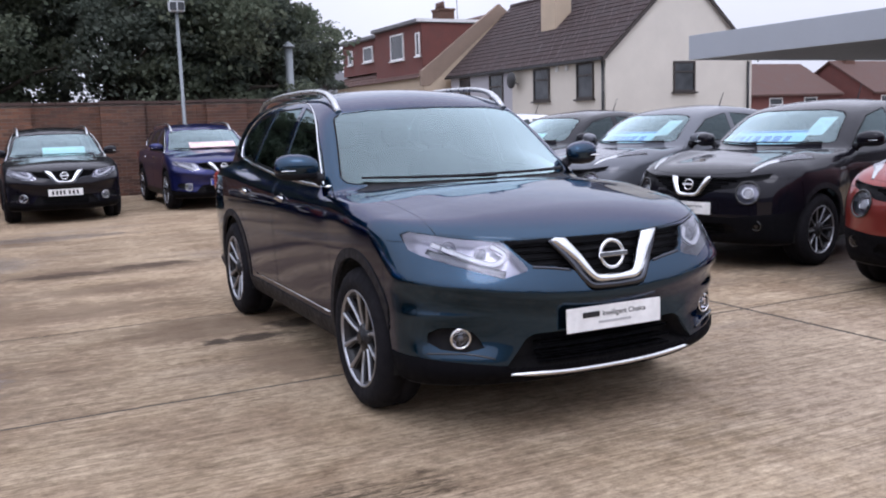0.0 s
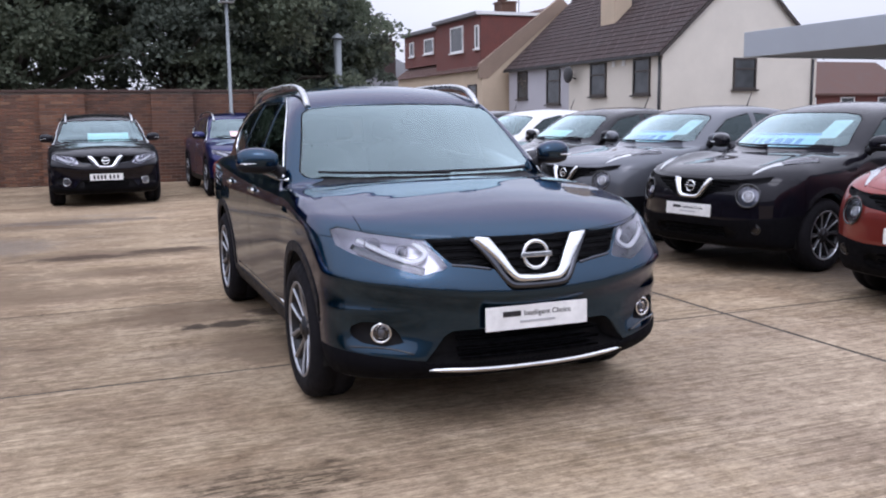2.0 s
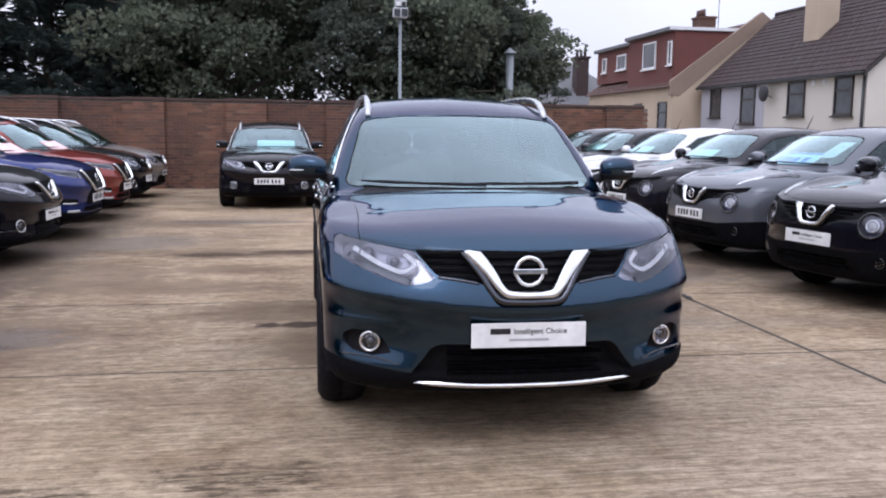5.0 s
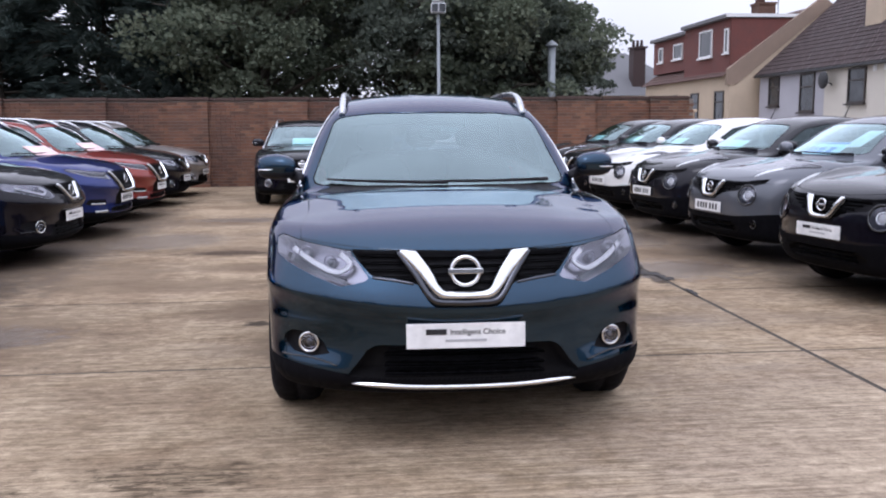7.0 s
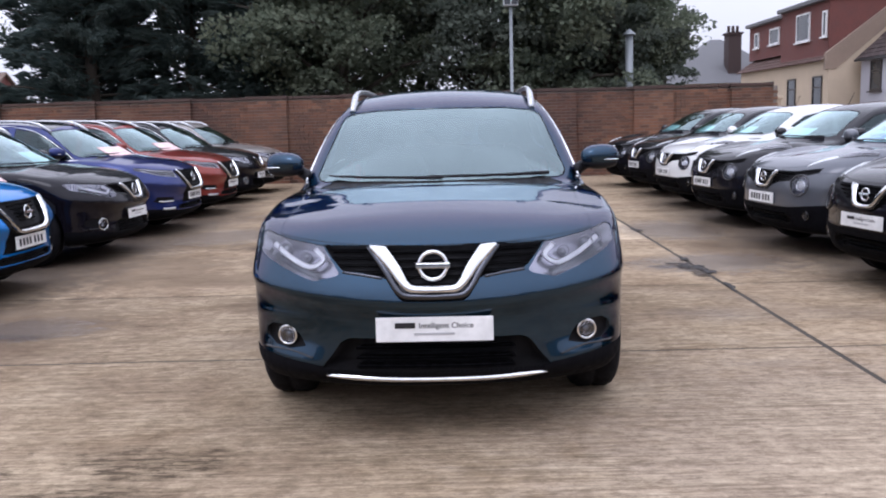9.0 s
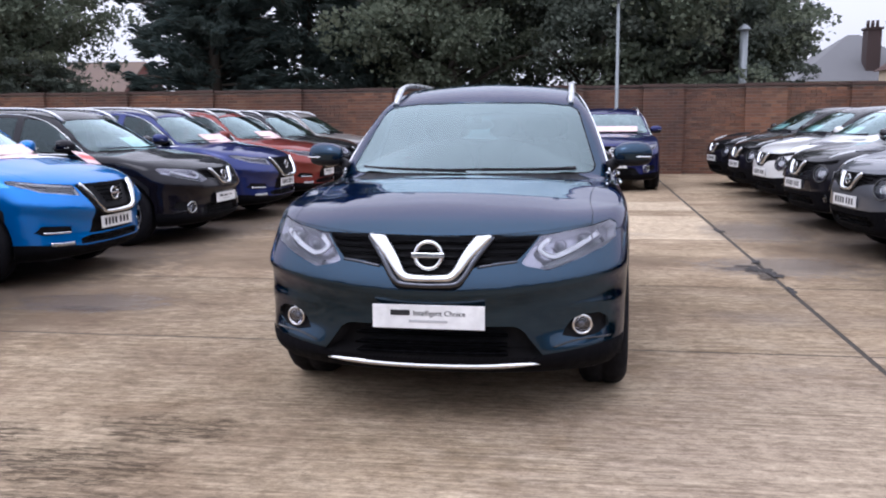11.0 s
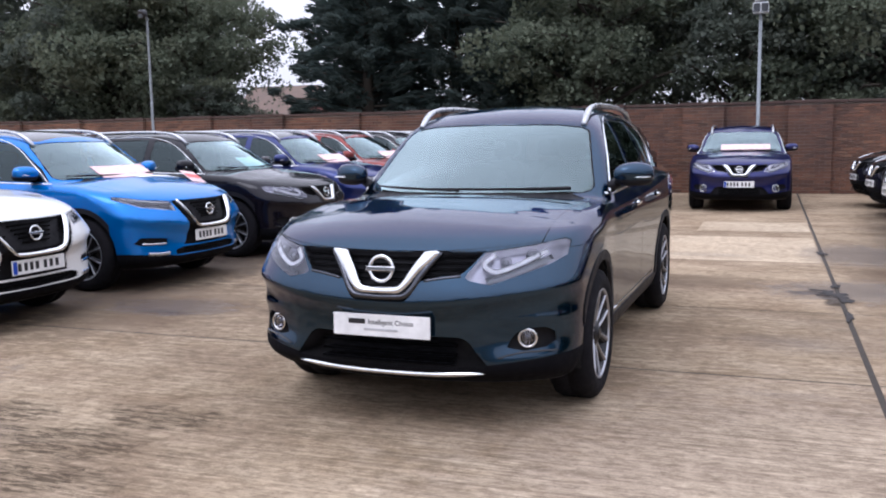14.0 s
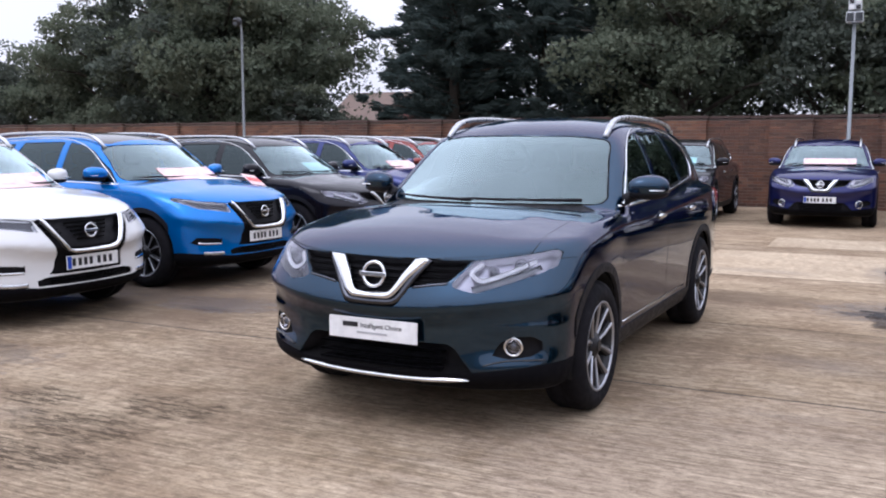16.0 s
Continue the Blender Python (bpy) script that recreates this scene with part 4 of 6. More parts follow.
def poly_dist(px, py, pts):
    """Signed distance to a polygon, negative inside."""
    P = np.array(pts, float)
    d = np.full(px.shape, 1e9)
    ins = np.zeros(px.shape, bool)
    for (x0, y0), (x1, y1) in zip(P, np.roll(P, -1, 0)):
        ex, ey = x1 - x0, y1 - y0
        wx, wy = px - x0, py - y0
        t = np.clip((wx * ex + wy * ey) / (ex * ex + ey * ey + 1e-12), 0, 1)
        d = np.minimum(d, np.hypot(wx - t * ex, wy - t * ey))
        hit = ((y0 <= py) != (y1 <= py)) & (px < ex * (py - y0) / (ey if ey else 1e-12) + x0)
        ins ^= hit
    return np.where(ins, -d, d)


class Shell:
    """A skinned solid whose faces are cut along lines into labelled panels."""

    def __init__(self, f, lo, hi, h):
        self.f = f
        self.V, self.F = skin(f, lo, hi, h)
        self.L = np.zeros(len(self.F), int)
        self.names = ["body"]

    def centres(self):
        return self.V[self.F].mean(1)

    def cut(self, g, mask):
        """Splits the masked faces along g = 0."""
        gv = g(self.V)
        gv = np.where(np.abs(gv) < 1e-5, 1e-5, gv)
        pos = gv > 0
        c = pos[self.F].sum(1)
        sel = mask & (c > 0) & (c < 3)
        if not sel.any():
            return
        F, L = self.F[sel], self.L[sel]
        pf = pos[F]
        lone_pos = pf.sum(1) == 1
        lone = np.where(lone_pos[:, None], pf, ~pf)
        k = lone.argmax(1)
        r = np.arange(len(F))
        a, b, d = F[r, k], F[r, (k + 1) % 3], F[r, (k + 2) % 3]
        e = np.sort(np.concatenate([np.stack([a, b], 1), np.stack([a, d], 1)]), 1)
        u, inv = np.unique(e, axis=0, return_inverse=True)
        inv = inv.reshape(-1)
        g0, g1 = gv[u[:, 0]], gv[u[:, 1]]
        t = (g0 / (g0 - g1))[:, None]
        nv = self.V[u[:, 0]] * (1 - t) + self.V[u[:, 1]] * t
        p = inv[: len(F)] + len(self.V)
        q = inv[len(F):] + len(self.V)
        self.V = np.concatenate([self.V, nv])
        nf = np.concatenate([np.stack([a, p, q], 1), np.stack([p, b, d], 1), np.stack([p, d, q], 1)])
        self.F = np.concatenate([self.F[~sel], nf])
        self.L = np.concatenate([self.L[~sel], L, L, L])

    def mark(self, name, g, mask):
        if name not in self.names:
            self.names.append(name)
        c = self.centres()
        self.L[mask(c) & (g(c) < 0)] = self.names.index(name)

    def panel(self, name, g, where, of=("body",), gap=0.006):
        """Cuts a panel out of the named ones, with a dark gap round it."""
        ids = [self.names.index(o) for o in of if o in self.names]

        def mask(c):
            return np.isin(self.L, ids) & where(c)
        if gap:
            self.cut(g, mask(self.centres()))
            self.mark("gap", g, mask)
            ids.append(self.names.index("gap"))
            inner = lambda p: g(p) + gap
            self.cut(inner, mask(self.centres()))
            self.mark(name, inner, mask)
        else:
            self.cut(g, mask(self.centres()))
            self.mark(name, g, mask)

    def mesh(self, name, label, mat, sink=0.0, skirt=0.0, where=None, thick=0.0):
        """A mesh of the faces with that label, sunk along the normal, with its rim turned in."""
        sel = self.L == self.names.index(label)
        if where is not None:
            sel &= where(self.centres())
        F = self.F[sel]
        if not len(F):
            return None
        u, inv = np.unique(F, return_inverse=True)
        F = inv.reshape(-1, 3)
        P = settle(self.f, self.V[u], 1)
        n = gradient(self.f, P, 0.011)
        n /= np.linalg.norm(n, axis=1)[:, None] + 1e-9
        V = P - n * sink
        N = n
        if skirt or thick:
            e = np.concatenate([F[:, [0, 1]], F[:, [1, 2]], F[:, [2, 0]]])
            key = np.sort(e, 1)
            _, first, cnt = np.unique(key, axis=0, return_index=True, return_counts=True)
            rim = e[first[cnt == 1]]
            depth = thick or skirt
            r, ri = np.unique(rim, return_inverse=True)
            ri = ri.reshape(-1, 2) + len(V)
            if thick:
                back = V - n * thick
                m = len(V)
                F = np.concatenate([F, F[:, ::-1] + m, np.stack([rim[:, 1], rim[:, 0], rim[:, 0] + m], 1), np.stack([rim[:, 1], rim[:, 0] + m, rim[:, 1] + m], 1)])
                V, N = np.concatenate([V, back]), np.concatenate([n, -n])
            else:
                V = np.concatenate([V, V[r] - n[r] * depth])
                N = np.concatenate([n, n[r]])
                F = np.concatenate([F, np.stack([rim[:, 1], rim[:, 0], ri[:, 0]], 1), np.stack([rim[:, 1], ri[:, 0], ri[:, 1]], 1)])
        me = bpy.data.meshes.new(name)
        me.vertices.add(len(V))
        me.vertices.foreach_set("co", V.astype(np.float32).ravel())
        me.loops.add(len(F) * 3)
        me.loops.foreach_set("vertex_index", F.astype(np.int32).ravel())
        me.polygons.add(len(F))
        me.polygons.foreach_set("loop_start", np.arange(len(F), dtype=np.int32) * 3)
        me.polygons.foreach_set("use_smooth", np.ones(len(F), bool))
        me.update(calc_edges=True)
        me.normals_split_custom_set_from_vertices(N.astype(np.float32).tolist())
        me.materials.append(mat)
        return me

    # points on the skin
    def ray(self, p, d, reach=1.6):
        p, d = np.array(p, float), np.array(d, float)
        lo, hi = 0.0, reach
        for n in (220, 24, 24):
            t = np.linspace(lo, hi, n)
            q = p + t[:, None] * d
            k = max(1, int(np.argmax(self.f(q[:, 0], q[:, 1], q[:, 2]) < 0)))
            lo, hi = t[k - 1], t[k]
        b = (lo + hi) / 2
        return Vector(p + b * d)

    def on_front(self, x, z, out=0.0):
        p = self.ray((x, -0.6, z), (0, 1, 0), 3.2)
        return p + self.normal(p) * out

    def on_side(self, s, y, z, out=0.0):
        p = self.ray((1.3 * s, y, z), (-s, 0, 0))
        return p + self.normal(p) * out

    def on_top(self, x, y, out=0.0):
        p = self.ray((x, y, 2.2), (0, 0, -1), 2.0)
        return p + self.normal(p) * out

    def normal(self, p):
        return Vector(gradient(self.f, np.array([tuple(p)]))[0]).normalized()


def front_poly(pts, low=0.0):
    return lambda p: poly_dist(np.abs(p[:, 0]), p[:, 2], pts)


def side_poly(pts):
    return lambda p: poly_dist(p[:, 1], p[:, 2], pts)


def top_poly(pts):
    return lambda p: poly_dist(np.abs(p[:, 0]), p[:, 1], pts)


# ---- car materials ----
def paint(name, color, metal=0.25, rough=0.45, flake=0.2, ior=1.45, edge=None):
    m = Mat(name, color, rough, metal)
    v = m.coords()
    fl = m.noise(v, 900, 2, 0.5, 0.35, 0.7)
    c = m.mix(m.math("MULTIPLY", fl, flake), color, tuple(min(1, k * 1.6 + 0.004) for k in color))
    dust = m.noise(v, 2.2, 5, 0.7, 0.5, 0.85, (0, 0.007))
    c = m.mix(dust, c, (0.20, 0.19, 0.21))
    m.to("Base Color", c)
    m.set(**{"Coat Weight": 1.0, "Coat Roughness": 0.03, "Coat IOR": ior, "Specular IOR Level": 0.1, "Specular Tint": (*(edge or tuple(min(1, k * 5) for k in color)), 1)})
    m.to("Coat Roughness", m.noise(v, 6, 4, 0.6, 0.4, 0.9, (0.01, 0.06)))
    return m.m


def plain(name, color, rough, metal=0.0, coat=0.0, spec=0.5):
    m = Mat(name, color, rough, metal)
    m.set(**{"Specular IOR Level": spec})
    v = m.coords()
    m.to("Roughness", m.noise(v, 25, 4, 0.6, 0.3, 0.7, (rough * 0.8, min(1, rough * 1.25 + 0.02))))
    m.to("Base Color", m.mix(m.noise(v, 9, 4, 0.6), tuple(c * 0.85 for c in color), tuple(min(1, c * 1.1) for c in color)))
    if coat:
        m.set(**{"Coat Weight": coat, "Coat Roughness": 0.04})
    return m.m


P_BLUE = paint("dark_teal_blue_paint", (0.0112, 0.0370, 0.0690), 1.0, 0.25, 0.10, 1.44, (0.12, 0.28, 0.42))
P_BLACK = paint("black_paint", (0.0052, 0.0046, 0.0078), 0.1, 0.45, 0.2, 1.36)
P_NAVY = paint("deep_blue_paint", (0.014, 0.017, 0.088), 0.6, 0.3)
P_INDIGO = paint("indigo_blue_paint", (0.016, 0.026, 0.115), 0.6, 0.3)
P_VIVID = paint("vivid_blue_paint", (0.004, 0.15, 0.50), 0.6, 0.32)
P_WHITE = paint("white_paint", (0.70, 0.70, 0.69), 0.0, 0.4, 0.03)
P_RED = paint("copper_red_paint", (0.19, 0.034, 0.026), 0.5, 0.32)
P_GREY = paint("gunmetal_grey_paint", (0.10, 0.105, 0.12), 0.4)
P_DGREY = paint("dark_grey_paint", (0.009, 0.0085, 0.012), 0.3, 0.45, 0.2, 1.38)
P_SILVER = paint("bronze_silver_paint", (0.27, 0.25, 0.235), 0.5)
C_BLACK = plain("black_plastic", (0.0075, 0.0072, 0.0098), 0.55, 0.0, 0.0, 0.25)
C_LIP = plain("matt_black_lip", (0.0045, 0.0044, 0.006), 0.85, 0.0, 0.0, 0.08)
C_GLOSS = plain("gloss_black_trim", (0.006, 0.006, 0.007), 0.15, 0.0, 0.6)
C_GAP = plain("panel_gap_shadow", (0.004, 0.004, 0.004), 0.9)
C_CHROME = plain("chrome", (0.80, 0.81, 0.82), 0.09, 1.0)
C_SATIN = plain("satin_aluminium", (0.55, 0.56, 0.57), 0.28, 1.0)
C_SPOKE = plain("machined_spoke_face", (0.42, 0.43, 0.46), 0.40, 1.0)
C_ALLOY_DK = plain("dark_alloy", (0.012, 0.012, 0.014), 0.4, 0.3)
C_TYRE = plain("tyre_rubber", (0.0095, 0.009, 0.011), 0.85, 0.0, 0.0, 0.12)
C_SEAT = plain("dark_upholstery", (0.018, 0.018, 0.019), 0.8)
C_DASH = plain("dashboard_plastic", (0.020, 0.020, 0.021), 0.7)
C_LAMP = plain("lamp_reflector", (0.31, 0.31, 0.36), 0.18, 0.7)
C_VOID = plain("dark_opening", (0.0048, 0.0045, 0.006), 0.6, 0.0, 0.0, 0.2)
C_DARKCHROME = plain("smoked_chrome", (0.085, 0.088, 0.10), 0.16, 1.0)
C_PROJ = plain("projector_glass", (0.10, 0.11, 0.13), 0.06, 0.4, 1.0)
C_LAMPDK = plain("smoked_lamp_housing", (0.11, 0.115, 0.125), 0.3, 0.3)
C_LAMPW = plain("lamp_white_guide", (0.85, 0.86, 0.88), 0.25)
C_PLATE = plain("white_number_plate", (0.78, 0.78, 0.77), 0.3)
C_INK = plain("black_ink", (0.012, 0.012, 0.014), 0.5)
SLOGAN = lettering("Intelligent Choice", 0.034, C_INK)
C_INKG = plain("grey_ink", (0.42, 0.42, 0.43), 0.5)
C_EUBLUE = plain("plate_blue_band", (0.01, 0.06, 0.42), 0.4)
C_PINK = plain("pink_banner_card", (0.87, 0.62, 0.60), 0.6)
C_SKY = plain("pale_blue_banner_card", (0.62, 0.84, 0.97), 0.6)
C_MINT = plain("pale_mint_banner_card", (0.78, 0.95, 0.94), 0.6)
C_CARDW = plain("white_card", (0.85, 0.85, 0.86), 0.6)
C_TAIL = plain("red_tail_lens", (0.25, 0.01, 0.01), 0.15, 0.0, 0.5)
def pane_glass(name, tint, dust=0.0, gain=1.9, sheen=(0.78, 0.97, 1.0)):
    """A thin pane: clear tint, the mirror gloss of its two faces, and a thin film of dust."""
    m = Mat(name, tint, 0.0)
    m.n.remove(m.b)
    clear = m.n.new("ShaderNodeBsdfTransparent")
    clear.inputs["Color"].default_value = (*tint, 1)
    gloss = m.n.new("ShaderNodeBsdfGlossy")
    gloss.inputs["Roughness"].default_value = 0.0
    gloss.inputs["Color"].default_value = (*sheen, 1)
    fr = m.n.new("ShaderNodeFresnel")
    fr.inputs["IOR"].default_value = 1.52
    mx = m.n.new("ShaderNodeMixShader")
    m.l.new(m.math("MULTIPLY", fr.outputs[0], gain, True), mx.inputs["Fac"])
    m.l.new(clear.outputs[0], mx.inputs[1])
    m.l.new(gloss.outputs[0], mx.inputs[2])
    last = mx
    if dust:
        d = m.n.new("ShaderNodeBsdfDiffuse")
        d.inputs["Color"].default_value = (0.50, 0.68, 0.74, 1)
        last = m.n.new("ShaderNodeMixShader")
        m.l.new(m.noise(m.coords(), 2.5, 4, 0.6, 0.25, 0.75, (dust * 0.7, dust * 1.3)), last.inputs["Fac"])
        m.l.new(mx.outputs[0], last.inputs[1])
        m.l.new(d.outputs[0], last.inputs[2])
    m.l.new(last.outputs[0], m.n["Material Output"].inputs["Surface"])
    return m.m


G_SCREEN = pane_glass("windscreen_glass", (0.66, 0.84, 0.84), 0.0, 2.6)
G_SIDE = pane_glass("tinted_side_glass", (0.16, 0.18, 0.19), 0.0, 1.15)
G_LENS = pane_glass("clear_lamp_lens", (0.96, 0.96, 0.98), 0.0, 1.2, (0.94, 0.94, 1.0))


# ---- car fittings ----
def lathe(bm, profile, seg=40, axis_x=True):
    """Turns (radius, offset) points about the x axis."""
    rings = []
    for r, o in profile:
        rings.append([bm.verts.new((o, r * math.cos(a), r * math.sin(a))) for a in (2 * math.pi * k / seg for k in range(seg))])
    for a, b in zip(rings, rings[1:]):
        for k in range(seg):
            f = bm.faces.new((a[k], b[k], b[(k + 1) % seg], a[(k + 1) % seg]))
            f.smooth = True
    return rings


def wheel(parent, side, y, z, R, rim_r, width, style, seg=44):
    """Tyre, rim, spokes and hub; side is the outward sign along x."""
    w = tagged(new("wheel"), "", "")
    w.empty_display_size = 0.05
    w.parent = parent
    w.matrix_basis = pose(side[1], y, z) @ Matrix.Diagonal((side[0], 1, 1, 1))
    key = (style, round(R, 3))
    if key not in WHEELS:
        h = width / 2
        bm = bmesh.new()
        lathe(bm, [(rim_r - 0.005, -h), (rim_r + 0.02, -h - 0.008), (R - 0.05, -h - 0.012), (R - 0.015, -h + 0.01), (R, -h + 0.04), (R, -0.012), (R - 0.007, -0.008), (R - 0.007, 0.008), (R, 0.012), (R, h - 0.04), (R - 0.015, h - 0.01), (R - 0.05, h + 0.012), (rim_r + 0.02, h + 0.008), (rim_r - 0.005, h - 0.004)], seg)
        bmesh.ops.recalc_face_normals(bm, faces=bm.faces)
        tyre = finish(bm, "tyre", C_TYRE)
        bm = bmesh.new()
        lathe(bm, [(rim_r - 0.003, h - 0.003), (rim_r - 0.02, h - 0.012), (rim_r - 0.03, h - 0.04), (rim_r - 0.04, -h), (0.05, -h + 0.03)], seg)
        barrel = finish(bm, "barrel", C_ALLOY_DK)
        bm = bmesh.new()
        lathe(bm, [(rim_r + 0.003, h + 0.002), (rim_r - 0.002, h + 0.005), (rim_r - 0.008, h + 0.002), (rim_r - 0.011, h - 0.010)], seg)
        lip = finish(bm, "rim", C_SPOKE)
        spokes = []
        n, twin = (5, True) if style != "multi" else (10, False)
        for k in range(n):
            for t in ((-1, 1) if twin else (0,)):
                a = 2 * math.pi * k / n + t * (0.20 if style == "hero" else 0.24)
                a2 = 2 * math.pi * k / n + t * (0.36 if style == "hero" else 0.30)
                for mat, wd, off, lab in ((C_ALLOY_DK, 1.15, -0.010, "spoke_web"), (C_SPOKE, 0.50 if style == "hero" else 0.34 if style == "twin" else 0.22, 0.0, "spoke")):
                    bm = bmesh.new()
                    pr = []
                    for r, ang, half, o in ((0.05, a, 0.017 * wd, h - 0.035), (rim_r * 0.55, (a + a2) / 2, 0.016 * wd, h - 0.022), (rim_r - 0.012, a2, 0.026 * wd, h - 0.006)):
                        c, s_ = math.cos(ang), math.sin(ang)
                        ring = []
                        for dt, do in ((-half, -0.03), (-half, 0.0), (-half * 0.5, 0.006), (half * 0.5, 0.006), (half, 0.0), (half, -0.03)):
                            ring.append(bm.verts.new((o + do + off, r * c - dt * s_, r * s_ + dt * c)))
                        pr.append(ring)
                    for ra, rb in zip(pr, pr[1:]):
                        for i in range(6):
                            bm.faces.new((ra[i], ra[(i + 1) % 6], rb[(i + 1) % 6], rb[i]))
                    bmesh.ops.recalc_face_normals(bm, faces=bm.faces)
                    spokes.append((lab, finish(bm, lab, mat), mat))
        bm = bmesh.new()
        rg = lathe(bm, [(0.075, h - 0.06), (0.072, h - 0.03), (0.055, h - 0.02), (0.034, h - 0.012), (0.03, h - 0.006)], 24)
        bm.faces.new(rg[-1])
        hub = finish(bm, "hub_cap", C_ALLOY_DK)
        bm = bmesh.new()
        rg = lathe(bm, [(0.15, h - 0.10), (0.15, h - 0.085), (0.02, h - 0.085)], 32)
        disc = finish(bm, "brake_disc", C_ALLOY_DK)
        WHEELS[key] = (tyre, barrel, lip, spokes, hub, disc)
    tyre, barrel, lip, spokes, hub, disc = WHEELS[key]
    part("tyre", tyre, None, w)
    part("barrel", barrel, None, w)
    part("rim", lip, None, w)
    for lab, me, _ in spokes:
        part(lab, me, None, w)
    part("hub_cap", hub, None, w)
    part("brake_disc", disc, None, w)
    return w


WHEELS = {}


def ellipsoid(bm, c, r, power=2.4, u=20, v=12):
    """A rounded, slightly boxy blob."""
    rr = bmesh.ops.create_uvsphere(bm, u_segments=u, v_segments=v, radius=1.0)
    for vert in rr["verts"]:
        n = sum(abs(k) ** power for k in vert.co) ** (1 / power)
        vert.co = Vector([c[i] + r[i] * vert.co[i] / n for i in range(3)])
    for f in bm.faces:
        f.smooth = True
    return rr["verts"]


def ribbon(sh, kind, pts, half, out, thick, sgn=1, level=0, profile=((-1, 0), (-0.5, 1), (0.6, 0.8), (1, 0))):
    """A raised strip that follows the skin through 2D points (front: x, z; side: y, z; top: x, y)."""
    bm = bmesh.new()
    P, N = [], []
    for a, b in pts:
        p = sh.on_front(a, b) if kind == "front" else sh.on_side(sgn, a, b) if kind == "side" else sh.on_top(a, b)
        P.append(p)
        N.append(sh.normal(p))
    rows = []
    for i, p in enumerate(P):
        d = (P[min(i + 1, len(P) - 1)] - P[max(i - 1, 0)]).normalized()
        w = d.cross(N[i]).normalized()
        hw = half[i] if isinstance(half, (list, tuple)) else half
        near = min(i, len(P) - 1 - i)
        if near < level:
            flat = Vector((1 if w.x > 0 else -1, 0, 0))
            flat = (flat - N[i] * flat.dot(N[i])).normalized() / max(0.45, abs(w.x))
            w = w.lerp(flat, 1 - near / level)
        o = N[i] * out
        t = N[i] * thick
        rows.append([bm.verts.new(q) for q in (p - w * hw - N[i] * 0.01, *(p + w * hw * a + o + t * b for a, b in profile), p + w * hw - N[i] * 0.01)])
    for a, b in zip(rows, rows[1:]):
        for i in range(5):
            f = bm.faces.new((a[i], a[i + 1], b[i + 1], b[i]))
            f.smooth = True
    bm.faces.new(rows[0])
    bm.faces.new(list(reversed(rows[-1])))
    bmesh.ops.recalc_face_normals(bm, faces=bm.faces)
    return bm


def arc_pts(pts, n):
    """A smooth line through a few points."""
    p = np.array(pts, float)
    d = np.concatenate([[0], np.cumsum(np.linalg.norm(np.diff(p, axis=0), axis=1))])
    t = np.linspace(0, d[-1], n)
    return list(zip(curve(*zip(d, p[:, 0]))(t), curve(*zip(d, p[:, 1]))(t)))


def ring_disc(bm, R, r, seg=32, depth=0.0):
    """A torus facing -y round the origin."""
    prof = 8
    rows = []
    for k in range(seg):
        a = 2 * math.pi * k / seg
        rows.append([bm.verts.new(((R + r * math.cos(b)) * math.cos(a), -r * math.sin(b) * 0.7, (R + r * math.cos(b)) * math.sin(a))) for b in (2 * math.pi * j / prof for j in range(prof))])
    for k in range(seg):
        for j in range(prof):
            f = bm.faces.new((rows[k][j], rows[k][(j + 1) % prof], rows[(k + 1) % seg][(j + 1) % prof], rows[(k + 1) % seg][j]))
            f.smooth = True
    return bm


def number_plate(parent, at, width, style):
    """A white plate; writing becomes bars. style: 'dealer' has its line of words, 'eu' a blue band."""
    p = part("number_plate", boxes((-width / 2, width / 2, -0.008, 0.0, -0.0555, 0.0555), bevel=0.003), C_PLATE, parent, "white number plate")
    p.matrix_basis = at
    if style == "dealer":
        for me, x in SLOGAN:
            part("letter", me, None, p).matrix_basis = pose(-0.07 + x, -0.0085, 0.006, 90)
        part("brand_bar", boxes((-0.175, -0.085, -0.0095, -0.008, 0.006, 0.031), bevel=0.002), C_INK, p)
        part("small_print_bar", boxes((-0.09, 0.09, -0.0095, -0.008, -0.026, -0.015), bevel=0.002), C_INKG, p)
    else:
        xs = (-0.195, -0.135, -0.08, -0.025, 0.055, 0.115, 0.175)
        if style == "eu":
            part("blue_band", boxes((-width / 2 + 0.006, -width / 2 + 0.045, -0.0095, -0.008, -0.05, 0.05)), C_EUBLUE, p)
        for x in xs:
            part("number_bar", boxes((x - 0.013, x + 0.019, -0.0095, -0.008, -0.031, 0.031), bevel=0.002), C_INK, p)
    return p


def emblem(parent, at, R=0.058):
    e = part("emblem", ring_disc(bmesh.new(), R, R * 0.15), C_CHROME, parent, "chrome ring badge with a crossbar")
    e.matrix_basis = at
    part("crossbar", boxes((-R * 1.26, R * 1.26, -0.014, 0.004, -R * 0.19, R * 0.19), bevel=0.003), C_CHROME, e)
    return e


